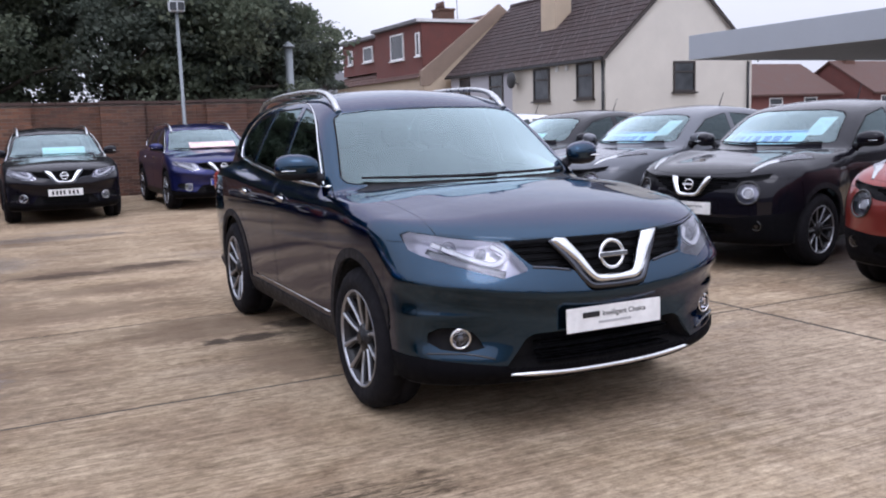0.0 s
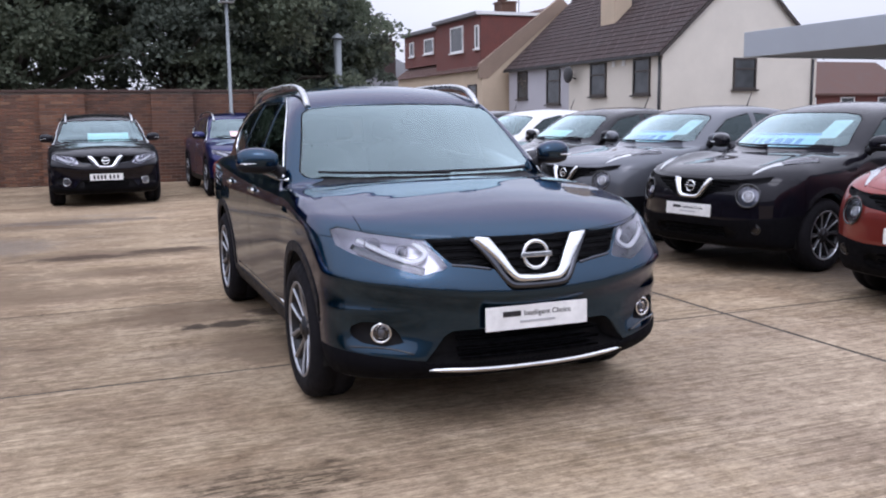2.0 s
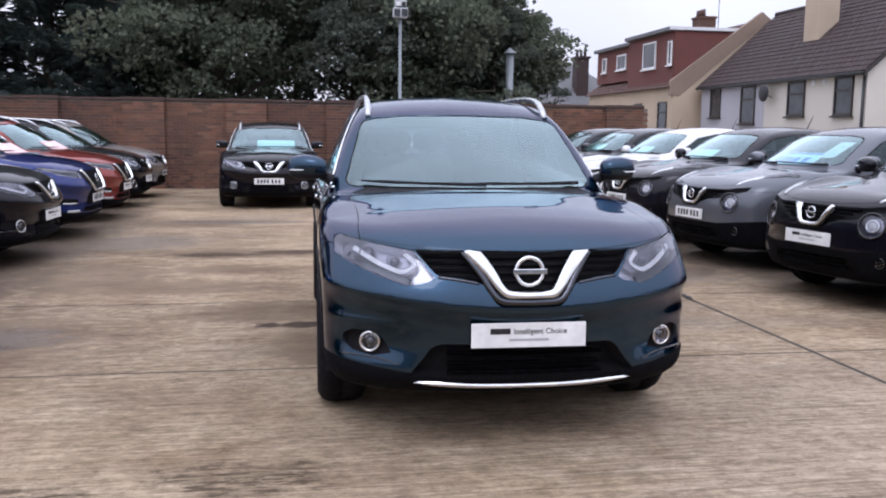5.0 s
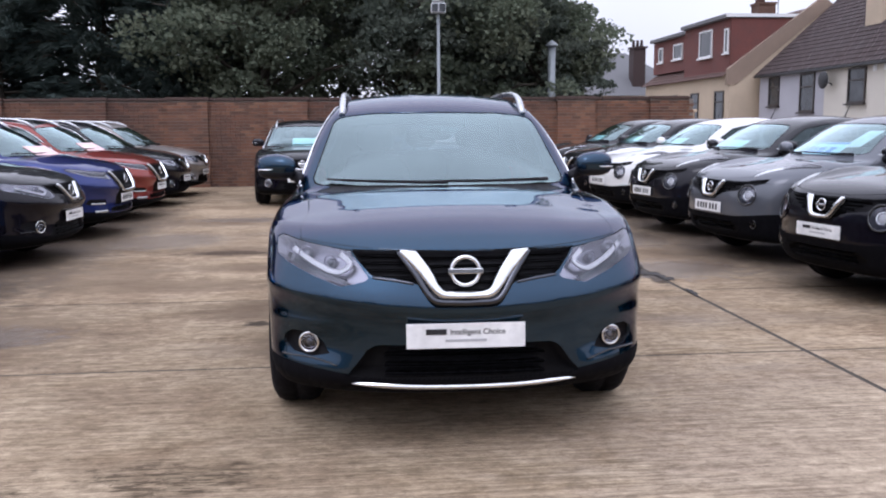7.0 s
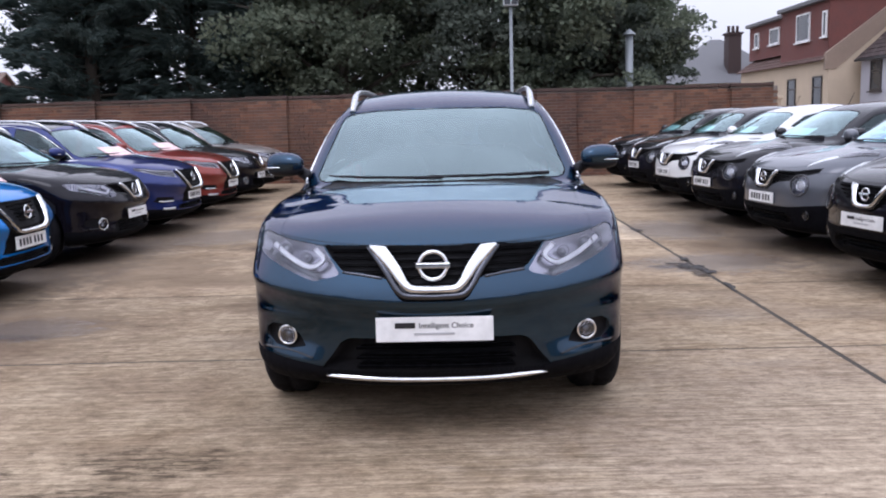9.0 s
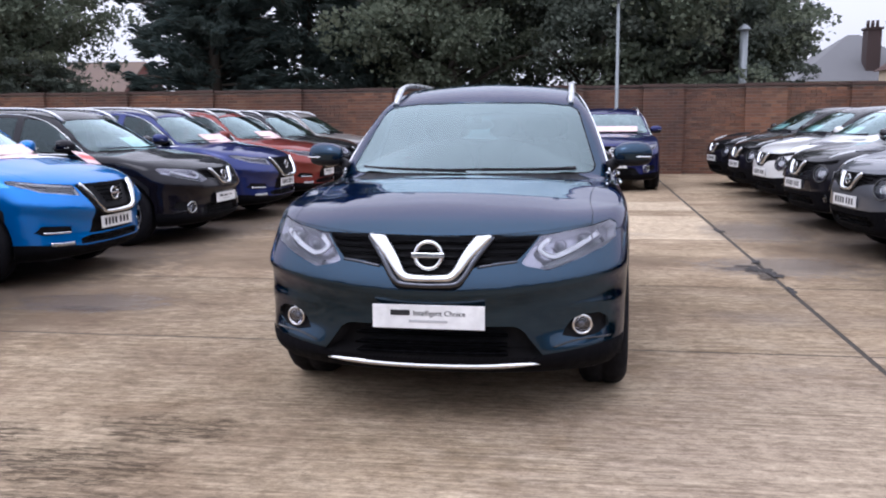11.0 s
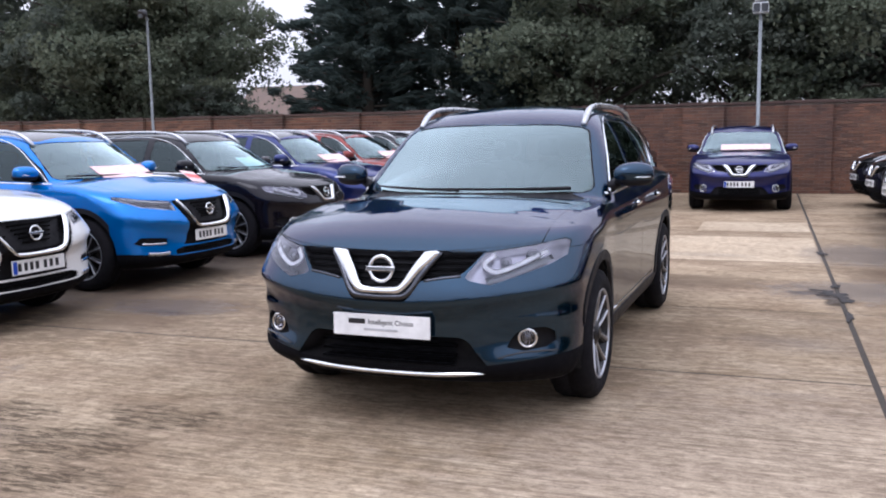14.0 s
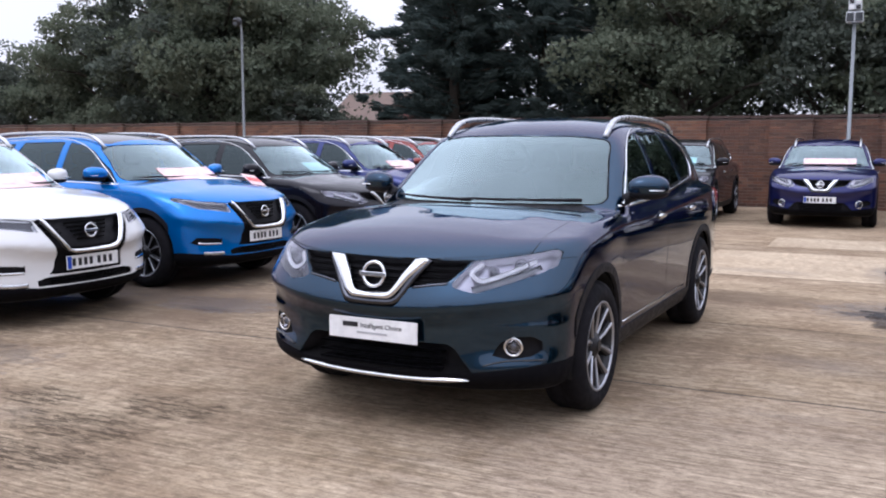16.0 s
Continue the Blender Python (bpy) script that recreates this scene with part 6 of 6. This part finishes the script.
    if s["headlight"]:
        for lens in emit("headlight", "headlight", G_LENS, True, sink=0.001, text="clear headlamp with a bright reflector"):
            sg = 1 if sum(v.co.x for v in lens.data.vertices) > 0 else -1
            me = sh.mesh("reflector", "headlight", C_LAMPDK if "fog_bars" in s else C_LAMP, sink=0.055, skirt=-0.05, where=(right if sg > 0 else left))
            part("reflector", me, None, lens)
            pts = [(sg * a, b) for a, b in arc_pts(s["guide"], 22)]
            bm = ribbon(sh, "front", pts, 0.011, -0.022, 0.008)
            part("light_guide", bm, C_LAMPW, lens)
            if "guide_top" in s:
                part("lamp_edge", ribbon(sh, "front", [(sg * a, b) for a, b in arc_pts(s["guide_top"], 14)], 0.006, -0.012, 0.004), C_SATIN, lens)
            if "wing_line" in s:
                low = [(sg * a * xs, b * zs) for a, b in arc_pts([(0.79, 0.868), (0.70, 0.83), (0.60, 0.795), (0.52, 0.772)], 14)]
                part("lamp_bezel", ribbon(sh, "front", low, 0.013, -0.035, 0.006), C_PROJ, lens)
            for px, pz, r in ((0.60, 0.862, 0.022), (0.715, 0.885, 0.030)):
                p = sh.on_front(sg * px * xs, pz * zs, -0.045)
                bm = bmesh.new()
                bmesh.ops.create_uvsphere(bm, u_segments=16, v_segments=10, radius=r * zs)
                for f in bm.faces:
                    f.smooth = True
                o = part("projector", bm, C_PROJ, lens, "round projector lens")
                o.matrix_basis = Matrix.Translation(p)
                bm = ring_disc(bmesh.new(), r * zs + 0.004, 0.004, 20)
                o = part("projector_ring", bm, C_LAMP, lens)
                o.matrix_basis = facing(sh.on_front(sg * px * xs, pz * zs, -0.03), Vector((sg * 0.25, -1, 0.0)))
    if "round" in s:
        cx, cz, cr = s["round"]
        for lens in emit("headlight", "round_lamp", G_LENS, True, sink=0.0, text="round clear headlamp"):
            sg = 1 if sum(v.co.x for v in lens.data.vertices) > 0 else -1
            part("reflector", sh.mesh("reflector", "round_lamp", C_LAMP, sink=0.05, skirt=-0.045, where=(right if sg > 0 else left)), None, lens)
            p = sh.on_front(sg * cx, cz)
            o = part("lamp_ring", ring_disc(bmesh.new(), cr * 0.97, 0.008, 36), C_GLOSS, lens)
            o.matrix_basis = facing(p, sh.normal(p))
            o = part("projector_ring", ring_disc(bmesh.new(), 0.048, 0.010, 28), C_CHROME, lens)
            o.matrix_basis = facing(p - sh.normal(p) * 0.025, sh.normal(p))
            bm = bmesh.new()
            ellipsoid(bm, (0, 0.0, 0), (0.036, 0.014, 0.036), 2)
            o = part("projector", bm, C_LAMPW, lens, "pale lamp bowl")
            o.matrix_basis = facing(p - sh.normal(p) * 0.03, sh.normal(p))
        for lens in emit("upper_lamp", "top_lamp", G_LENS, True, sink=-0.004, text="slim upper lamp on the wing"):
            sg = 1 if sum(v.co.x for v in lens.data.vertices) > 0 else -1
            silver = [(sg * a, b) for a, b in arc_pts([(0.545, 0.20), (0.575, 0.30), (0.605, 0.40), (0.64, 0.47)], 14)]
            part("light_guide", ribbon(sh, "top", silver, [0.008 + 0.0022 * k for k in range(14)], 0.004, 0.003), C_SATIN, lens, "bright silver inner edge of the wing lamp")
            part("reflector", sh.mesh("reflector", "top_lamp", C_GLOSS, sink=0.012, skirt=-0.012, where=(right if sg > 0 else left)), None, lens)
    # grille bars
    if s["slats"] == "suv":
        for k in range(4):
            z = (0.885 - 0.030 * k) * zs
            for sg in (-1, 1):
                a, b = (0.255 - 0.022 * k + (0.08 if "fog_bars" in s else 0.03)) * xs, (0.47 - 0.016 * k) * xs
                part("grille_bar", ribbon(sh, "front", [(sg * x, z) for x in np.linspace(a, b, 6)], 0.005, -0.024, 0.004), C_VOID, grille)
        for k in range(5):
            z = (0.875 - 0.034 * k) * zs
            b = (0.215 - 0.02 * k) * xs
            part("grille_bar", ribbon(sh, "front", [(x, z) for x in np.linspace(-b, b, 7)], 0.004, -0.026, 0.003), C_VOID, grille)
    else:
        for k in range(5):
            z = 0.83 - 0.03 * k
            b = 0.46 - 0.065 * k
            part("grille_bar", ribbon(sh, "front", [(x, z) for x in np.linspace(-b, b, 9)], 0.004, -0.026, 0.003), C_VOID, grille)
    for z in (0.44, 0.395, 0.355):
        part("grille_bar", ribbon(sh, "front", [(x, z * zs) for x in np.linspace(-0.36 * xs, 0.36 * xs, 9)], 0.005, 0.015 - deep, 0.004), C_VOID, grille)
    if "skid" in s:
        pts = arc_pts(s["skid"], 30)
        half = [0.011 * min(1, 0.25 + 3 * min(i, 29 - i) / 29 * 2) for i in range(30)]
        part("skid_trim", ribbon(sh, "front", pts, half, 0.012, 0.004), C_CHROME, t, "bright chrome strip along the bumper")
    if "fog_bars" in s:
        for fb, mat, wd in zip(s["fog_bars"], (C_CHROME, C_SATIN), (0.009, 0.016)):
            for sg in (-1, 1):
                part("bumper_trim", ribbon(sh, "front", [(sg * a, b) for a, b in arc_pts(fb, 10)], wd, 0.004, 0.004), mat, t, "bright bumper trim bar")
    if s["fog"]:
        fx, fz = s["fog"]
        for sg in (-1, 1):
            p = sh.on_front(sg * fx, fz, 0.006 if "fog_r" in s else 0.004)
            n = (sh.normal(p) + Vector((0, -0.1 if "fog_r" in s else -1.2, 0))).normalized()
            fr_r = s.get("fog_r", 0.043)
            fr = part("fog_lamp", ring_disc(bmesh.new(), fr_r, 0.006, 30), C_CHROME if s["fog_bezel"] else C_GLOSS, t, "round fog lamp with a chrome ring" if s["fog_bezel"] else "round fog lamp with a black ring")
            fr.matrix_basis = facing(p, n)
            bm = bmesh.new()
            ellipsoid(bm, (0, 0.002, 0), (0.04, 0.012, 0.04), 2)
            part("lens", bm, G_LENS, fr)
            bm = bmesh.new()
            ellipsoid(bm, (0, 0.02, 0), (0.04, 0.006, 0.04), 2)
            part("reflector", bm, C_GLOSS, fr)
            bm = bmesh.new()
            ellipsoid(bm, (0, 0.010, 0), (0.016, 0.008, 0.016), 2)
            part("bulb_shield", bm, C_PROJ, fr)
            if s["fog_bezel"]:
                part("bezel_lip", ribbon(sh, "front", [(sg * a * xs, b * zs) for a, b in arc_pts([(0.565, 0.386), (0.62, 0.402), (0.70, 0.413), (0.82, 0.41)], 14)], 0.0045, 0.004, 0.004), C_GLOSS, t)
    # badge and plate
    p = sh.on_front(0, s["emblem_z"], 0.010)
    emblem(t, facing(p, (0, -1, 0.12)), 0.061 if zs > 0.97 else 0.054 if s["headlight"] else 0.047)
    p = sh.on_front(0, s["plate_z"], 0.0)
    sh.plate = facing(Vector((0, min(p.y, sh.on_front(0, s["plate_z"] + 0.055).y, sh.on_front(0, s["plate_z"] - 0.055).y) - 0.004, s["plate_z"])), (0, -1, 0.02))
    # wheels and their housings
    R, rim, wd, wx = s["wheel"]
    for y in (hf, hr):
        for sg in (-1, 1):
            wheel(t, (sg, sg * wx), y, R, R, rim, wd, s["spokes"])
            bm = bmesh.new()
            ring = []
            for k in range(15):
                a = math.pi * (-0.08 + 1.16 * k / 14)
                cy, cz = y + math.cos(a) * (s["arch"] - 0.002), s["hub_z"] + math.sin(a) * (s["arch"] - 0.002)
                ring.append((bm.verts.new((sg * 0.5, cy, cz)), bm.verts.new((sg * (s["plan"](y) * 0.965), cy, cz))))
            for a, b in zip(ring, ring[1:]):
                f = bm.faces.new((a[0], a[1], b[1], b[0]))
                f.smooth = True
            bm.faces.new([r[0] for r in ring])
            part("arch_liner", bm, C_GAP, t)
    # door handles, mirrors, window trim, rails
    for i, d in enumerate(doors):
        sg = -1 if i % 2 == 0 else 1
        hy = s["handles"][i // 2]
        if hy is None:
            continue
        p = sh.on_side(sg, hy, s["handles"][2], 0.014)
        bm = bmesh.new()
        ellipsoid(bm, (0, 0, 0), (0.013, 0.095, 0.014), 3)
        hd = part("handle", bm, C_CHROME if s["window_line"] else coat, d, "chrome door handle" if s["window_line"] else "")
        hd.matrix_basis = Matrix.Translation(p)
        bm = bmesh.new()
        ellipsoid(bm, (-sg * 0.012, 0, 0), (0.006, 0.06, 0.028), 2.5)
        part("handle_cup", bm, C_GLOSS, hd)
    mx, my, mz = s["mirror"]
    for sg in (-1, 1):
        bm = bmesh.new()
        vs = ellipsoid(bm, (0, 0, 0.012), (0.118, 0.085, 0.07), 2.6, 24, 14)
        for v in vs:
            v.co.y += 0.25 * (sg * v.co.x)
            if v.co.y > 0.035:
                v.co.y = 0.035 + (v.co.y - 0.035) * 0.25
            v.co.z *= 1 - 0.9 * max(0, -sg * v.co.x)
        m = part("mirror", bm, coat, t, "door mirror")
        m.matrix_basis = pose(sg * mx, my, mz)
        bm = bmesh.new()
        vs = ellipsoid(bm, (0, 0.004, -0.022), (0.112, 0.082, 0.045), 2.6, 20, 10)
        for v in vs:
            v.co.y += 0.25 * (sg * v.co.x)
        part("lower_shell", bm, C_BLACK, m)
        bm = bmesh.new()
        tube(bm, [(-sg * 0.07, 0.02, -0.03), (-sg * 0.13, 0.0, -0.06), (-sg * (mx - sh.on_side(sg, my - 0.02, mz - 0.1).x * sg + 0.03), -0.01, -0.085)], [0.03, 0.035, 0.045], 10)
        part("mirror_arm", bm, C_BLACK, m)
        bm = bmesh.new()
        ellipsoid(bm, (sg * 0.045, -0.062, -0.008), (0.062, 0.018, 0.006), 2)
        part("turn_lamp", bm, C_CHROME, m)
    if s["window_line"]:
        for sg in (-1, 1):
            part("window_trim", ribbon(sh, "side", arc_pts(s["window_line"][0], 24), 0.008, 0.003, 0.003, sg), C_CHROME, t, "chrome strip under the side windows")
            part("window_trim", ribbon(sh, "side", arc_pts(s["window_line"][1], 44), 0.0045, 0.002, 0.003, sg), C_CHROME, t, "chrome strip over the side windows")
    if s["spokes"] == "hero":
        for sg in (-1, 1):
            part("sill_trim", ribbon(sh, "side", [(y, 0.405) for y in np.linspace(1.44, 3.06, 16)], 0.004, 0.002, 0.002, sg), C_CHROME, t, "thin bright strip along the sill")
    if s["rails"]:
        a, b, rx = s["rails"]
        for sg in (-1, 1):
            bm = bmesh.new()
            pts, rad = [], []
            for k in range(25):
                u = k / 24
                y = a + (b - a) * u
                lift = 0.052 * (min(1, u / 0.10) * min(1, (1 - u) / 0.10)) ** 0.6 - 0.004
                p = sh.on_top(sg * rx * (1 - 0.04 * u), y)
                pts.append((p.x, p.y, p.z + lift))
                rad.append(0.017 if 2 < k < 22 else 0.021)
            tube(bm, pts, rad, 10)
            part("roof_rail", bm, C_SATIN, t, "satin silver roof rail")
    if "round" in s:
        p = sh.on_top(0.0, 3.05)
        bm = bmesh.new()
        tube(bm, [p - Vector((0, 0, 0.01)), p + Vector((0, 0.02, 0.03)), p + Vector((0, 0.10, 0.20))], [0.018, 0.008, 0.003], 8)
        part("aerial", bm, C_BLACK, t, "short black roof aerial")
    # wipers
    (xa, za), (xb, zb) = s["wiper"]
    for dx in (0.0, -0.60 * xs):
        bm = bmesh.new()
        pts = []
        for k in range(10):
            u = k / 9
            x, z = xa + dx + (xb - xa) * u, za + (zb - za) * u + 0.012
            p = sh.on_front(x, z, 0.016)
            pts.append(p)
        tube(bm, pts, [0.012, 0.011, 0.01, 0.009, 0.008, 0.008, 0.008, 0.008, 0.007, 0.006], 6)
        part("wiper", bm, C_BLACK, t)
    # cabin
    part("cabin_floor", boxes((-0.72 * xs, 0.72 * xs, ym(1.1), ym(4.0), 0.36, 0.40)), C_SEAT, t)
    bm = bmesh.new()
    ellipsoid(bm, (0, ym(1.38), 0.86 * zs), (0.74 * xs, 0.26, 0.20 * zs), 4, 30, 14)
    part("dashboard", bm, C_DASH, t)
    for x in (-0.36, 0.36):
        seat(t, x * xs, ym(2.25), 0.58 * zs, 0.96 * zs)
    for x in (-0.40, 0.0, 0.40):
        seat(t, x * xs, ym(3.1), 0.60 * zs, 0.93 * zs)
    bm = ring_disc(bmesh.new(), 0.18, 0.015, 28)
    st = part("steering_wheel", bm, C_DASH, t)
    st.matrix_basis = pose(0.36 * xs * (-1), ym(1.72), 0.93 * zs, -25)
    p = sh.on_front(0, 1.47 * zs, -0.05)
    bm = bmesh.new()
    ellipsoid(bm, (0, 0, 0), (0.10, 0.018, 0.03), 3)
    rv = part("rear_view_mirror", bm, C_DASH, t)
    rv.matrix_basis = pose(0, p.y + 0.03, p.z - 0.045)
    part("mirror_mount", boxes((-0.03, 0.03, -0.03, 0.0, 0.012, 0.05), bevel=0.008), C_DASH, rv)
    # tail lamps
    for sg in (-1, 1):
        p = sh.on_side(sg, s["length"] - 0.32, 1.0 * zs, 0.0)
        bm = bmesh.new()
        ellipsoid(bm, (0, 0, 0), (0.05, 0.15, 0.09), 2.6)
        o = part("tail_lamp", bm, C_TAIL, t)
        o.matrix_basis = Matrix.Translation(p - Vector((sg * 0.035, 0, 0)))
    t["coat"] = coat.name
    return t, sh


def repaint(car, old, coat):
    """Gives a copied car its own paint."""
    for o in car.children_recursive:
        if o.type == "MESH" and o.material_slots and o.material_slots[0].material == old:
            o.material_slots[0].link = "OBJECT"
            o.material_slots[0].material = coat
    return car


# ---- the cars ----
hero, hero_shell = build_car(suv_shape(), "family_suv", "dark teal blue family SUV with silver roof rails, clean and parked", P_BLUE, 0.022)
number_plate(hero, hero_shell.plate, 0.52, "dealer")
hero.matrix_world = pose(2.463, 3.185, 0, 0, 0, -0.9)

Q_MAP = lambda y: float(np.interp(y, (0, 0.945, 1.25, 2.3, 3.65, 4.64), (0, 0.90, 1.01, 2.02, 3.55, 4.38)))
new_q, new_shell = build_car(suv_shape(0.985, 0.958, Q_MAP, "new"), "crossover_car", "vivid blue crossover with a pink sales banner in its windscreen", P_VIVID, 0.045, "crossovers in the row")
old_q, old_shell = build_car(suv_shape(0.985, 0.945, Q_MAP, "old"), "crossover_car", "black crossover with chrome fog lamp rings", P_BLACK, 0.045, "crossovers in the row")
small, small_shell = build_car(small_shape(), "compact_crossover", "black compact crossover with round headlamps and a blue banner", P_BLACK, 0.045, "compact crossovers in the row")

new_q.matrix_world = pose(-1.11, 7.03, 0, 0, 0, 88.5)
old_q.matrix_world = pose(-1.07, 9.55, 0, 0, 0, 88)
small.matrix_world = pose(5.78, 6.43, 0, 0, 0, -90 + 11)


def banner(car, sh, zs, mat, bars, wide=0.86, high=0.15, x=0.0, label="sales banner card", z=1.16):
    """A bowed sales card stuck on a windscreen; its unreadable print becomes bars."""
    b = thing("sales_banner", label, "banner", "windscreen banners", at=car.matrix_world.copy())
    rise = high

    def sheet(x0, x1, z0, z1, sink):
        n = max(2, int((x1 - x0) / 0.06) + 1)
        vs, fs = [], []
        for k in range(n):
            xx = x0 + (x1 - x0) * k / (n - 1)
            vs += [sh.on_front(xx, z0, -sink), sh.on_front(xx, z1, -sink), sh.on_front(xx, z1, -sink - 0.003), sh.on_front(xx, z0, -sink - 0.003)]
        for k in range(n - 1):
            i = 4 * k
            for q in range(4):
                fs.append([i + q, i + 4 + q, i + 4 + (q + 1) % 4, i + (q + 1) % 4])
        fs += [[3, 2, 1, 0], [4 * n - 4, 4 * n - 3, 4 * n - 2, 4 * n - 1]]
        return vs, fs
    z0 = z * zs
    deep = -0.006 if mat is C_PINK else 0.012
    vs, fs = sheet(x - wide / 2, x + wide / 2, z0, z0 + rise, deep)
    part("card", mesh_from("card", vs, fs, mat), None, b)
    if mat is C_SKY:
        for za, zb in ((0.04, 0.13), (0.87, 0.96)):
            vs, fs = sheet(x - wide / 2 + 0.02, x + wide / 2 - 0.02, z0 + rise * za, z0 + rise * zb, deep - 0.003)
            part("border_bar", mesh_from("border_bar", vs, fs, bars), None, b)
    rnd = random.Random(int(car.matrix_world.translation.y * 10))
    xx = x - wide / 2 + 0.05
    while xx < x + wide / 2 - 0.12:
        w = rnd.uniform(0.04, 0.09)
        vs, fs = sheet(xx, xx + w, z0 + rise * 0.34, z0 + rise * 0.66, deep - 0.003)
        part("print_bar", mesh_from("print_bar", vs, fs, bars), None, b)
        xx += w + rnd.uniform(0.015, 0.05)
    return b


C_PRINTB = plain("blue_print", (0.06, 0.22, 0.62), 0.6)
C_PRINTR = plain("red_print", (0.70, 0.16, 0.15), 0.6)
CARS = [
    (new_q, new_shell, "bars", "pink"), (old_q, old_shell, "dealer", "mint"), (small, small_shell, "dealer", "blue"),
]
for src, sh, coat0, x, y, rz, coat, plate, card, label in (
    (new_q, new_shell, P_VIVID, -1.08, 4.68, 88.5, P_WHITE, "eu", "pink", "white crossover with a pink banner in its windscreen"),
    (new_q, new_shell, P_VIVID, -1.10, 11.95, 88, P_INDIGO, "bars", "pink", "indigo blue crossover with bright bumper trim bars"),
    (new_q, new_shell, P_VIVID, -1.12, 14.25, 88, P_RED, "dealer", "pink", "copper red crossover with bright bumper trim bars"),
    (old_q, old_shell, P_BLACK, -1.15, 16.6, 88, P_BLACK, "dealer", "", "black crossover parked near the brick wall"),
    (old_q, old_shell, P_BLACK, -1.18, 18.9, 88, P_SILVER, "bars", "", "bronze silver crossover at the end of the row by the wall"),
    (old_q, old_shell, P_BLACK, 1.02, 15.6, 0.5, P_BLACK, "bars", "mint", "black crossover facing the yard with a pale banner"),
    (old_q, old_shell, P_BLACK, 3.72, 16.1, 0.5, P_NAVY, "eu", "pink", "deep blue crossover facing the yard with a pink banner"),
    (small, small_shell, P_BLACK, 5.85, 4.02, -80, P_RED, "dealer", "", "copper red compact crossover with round headlamps"),
    (small, small_shell, P_BLACK, 5.78, 8.77, -82, P_GREY, "bars", "blue", "gunmetal grey compact crossover with a blue windscreen banner"),
    (small, small_shell, P_BLACK, 5.80, 11.1, -82, P_DGREY, "bars", "mint", "dark grey compact crossover with a pale windscreen banner"),
    (small, small_shell, P_BLACK, 5.82, 13.4, -82, P_WHITE, "bars", "mint", "white compact crossover with a pale windscreen banner"),
    (small, small_shell, P_BLACK, 5.80, 15.6, -82, P_BLACK, "bars", "mint", "black compact crossover with a pale windscreen banner"),
    (small, small_shell, P_BLACK, 5.72, 17.8, -82, P_DGREY, "bars", "mint", "dark compact crossover at the end of the row"),
):
    c = repaint(copy_thing(src, pose(x, y, 0, 0, 0, rz)), coat0, coat)
    tagged(c, label)
    CARS.append((c, sh, plate, card))
bpy.context.view_layer.update()
for c, sh, plate, card in CARS:
    number_plate(c, sh.plate, 0.52, plate)
    zs = 0.93
    if card == "pink":
        banner(c, sh, zs, C_PINK, C_CARDW, 0.88, 0.115, 0.08, "pink sales banner card on a windscreen", 1.165)
    elif card == "mint":
        banner(c, sh, zs, C_MINT, C_CARDW, 0.70, 0.14, 0.12 if sh is old_shell else -0.05, "pale sales banner card on a windscreen", 1.17)
    elif card == "blue":
        banner(c, sh, zs, C_CARDW, C_CARDW, 0.15, 0.17, 0.42, "white paper sheet behind a windscreen", 1.285)
        banner(c, sh, zs, C_SKY, C_PRINTB, 0.86, 0.16, -0.05, "pale blue sales banner card on a windscreen", 1.165)


def hood_card(car, sh, x0, x1, y0, y1, mat, label, lift=0.0):
    """A thin sales card lying on a bonnet, bent to its crown; lift stands its rear edge up."""
    b = thing("sales_card", label, "card", "cards on the bonnet", at=car.matrix_world.copy())
    vs, fs, n = [], [], 9
    for k in range(n):
        x = x0 + (x1 - x0) * k / (n - 1)
        for y, up in ((y0, 0.0), (y1, lift)):
            p = sh.on_top(x, y)
            vs += [(p.x, p.y, p.z + up + 0.004), (p.x, p.y, p.z + up + 0.008)]
    for k in range(n - 1):
        i = 4 * k
        fs += [[i, i + 4, i + 5, i + 1], [i + 1, i + 5, i + 7, i + 3], [i + 3, i + 7, i + 6, i + 2], [i + 2, i + 6, i + 4, i]]
    fs += [[0, 1, 3, 2], [i + 6, i + 7, i + 5, i + 4]]
    part("card", mesh_from("card", vs, fs, mat), None, b)
    return b


hood_card(new_q, new_shell, -0.05, 0.60, 0.86, 0.98, C_CARDW, "long white card lying on the blue car's bonnet")
red_card = hood_card(new_q, new_shell, 0.42, 0.66, 0.55, 0.72, C_PINK, "pink and red sales card lying on the blue car's bonnet", 0.09)
for k in range(4):
    a = 0.44 + 0.055 * k
    pa, pb = new_shell.on_top(a, 0.60), new_shell.on_top(a + 0.035, 0.67)
    vs = [(pa.x, 0.60, pa.z + 0.032 + 0.006), (pb.x, 0.60, pb.z + 0.032 + 0.006), (pb.x, 0.67, pb.z + 0.068 + 0.008), (pa.x, 0.67, pa.z + 0.068 + 0.008)]
    part("print_bar", mesh_from("print_bar", vs + [(x, y, z + 0.003) for x, y, z in vs], [(3, 2, 1, 0), (4, 5, 6, 7), (0, 1, 5, 4), (1, 2, 6, 5), (2, 3, 7, 6), (3, 0, 4, 7)], C_PRINTR), None, red_card)

# ---- single bricks of the wall's nearest open stretch ----
for x, y, z in single_bricks:
    b = part("brick", brick_mesh, None, wall)
    b.location = (x, y, z)
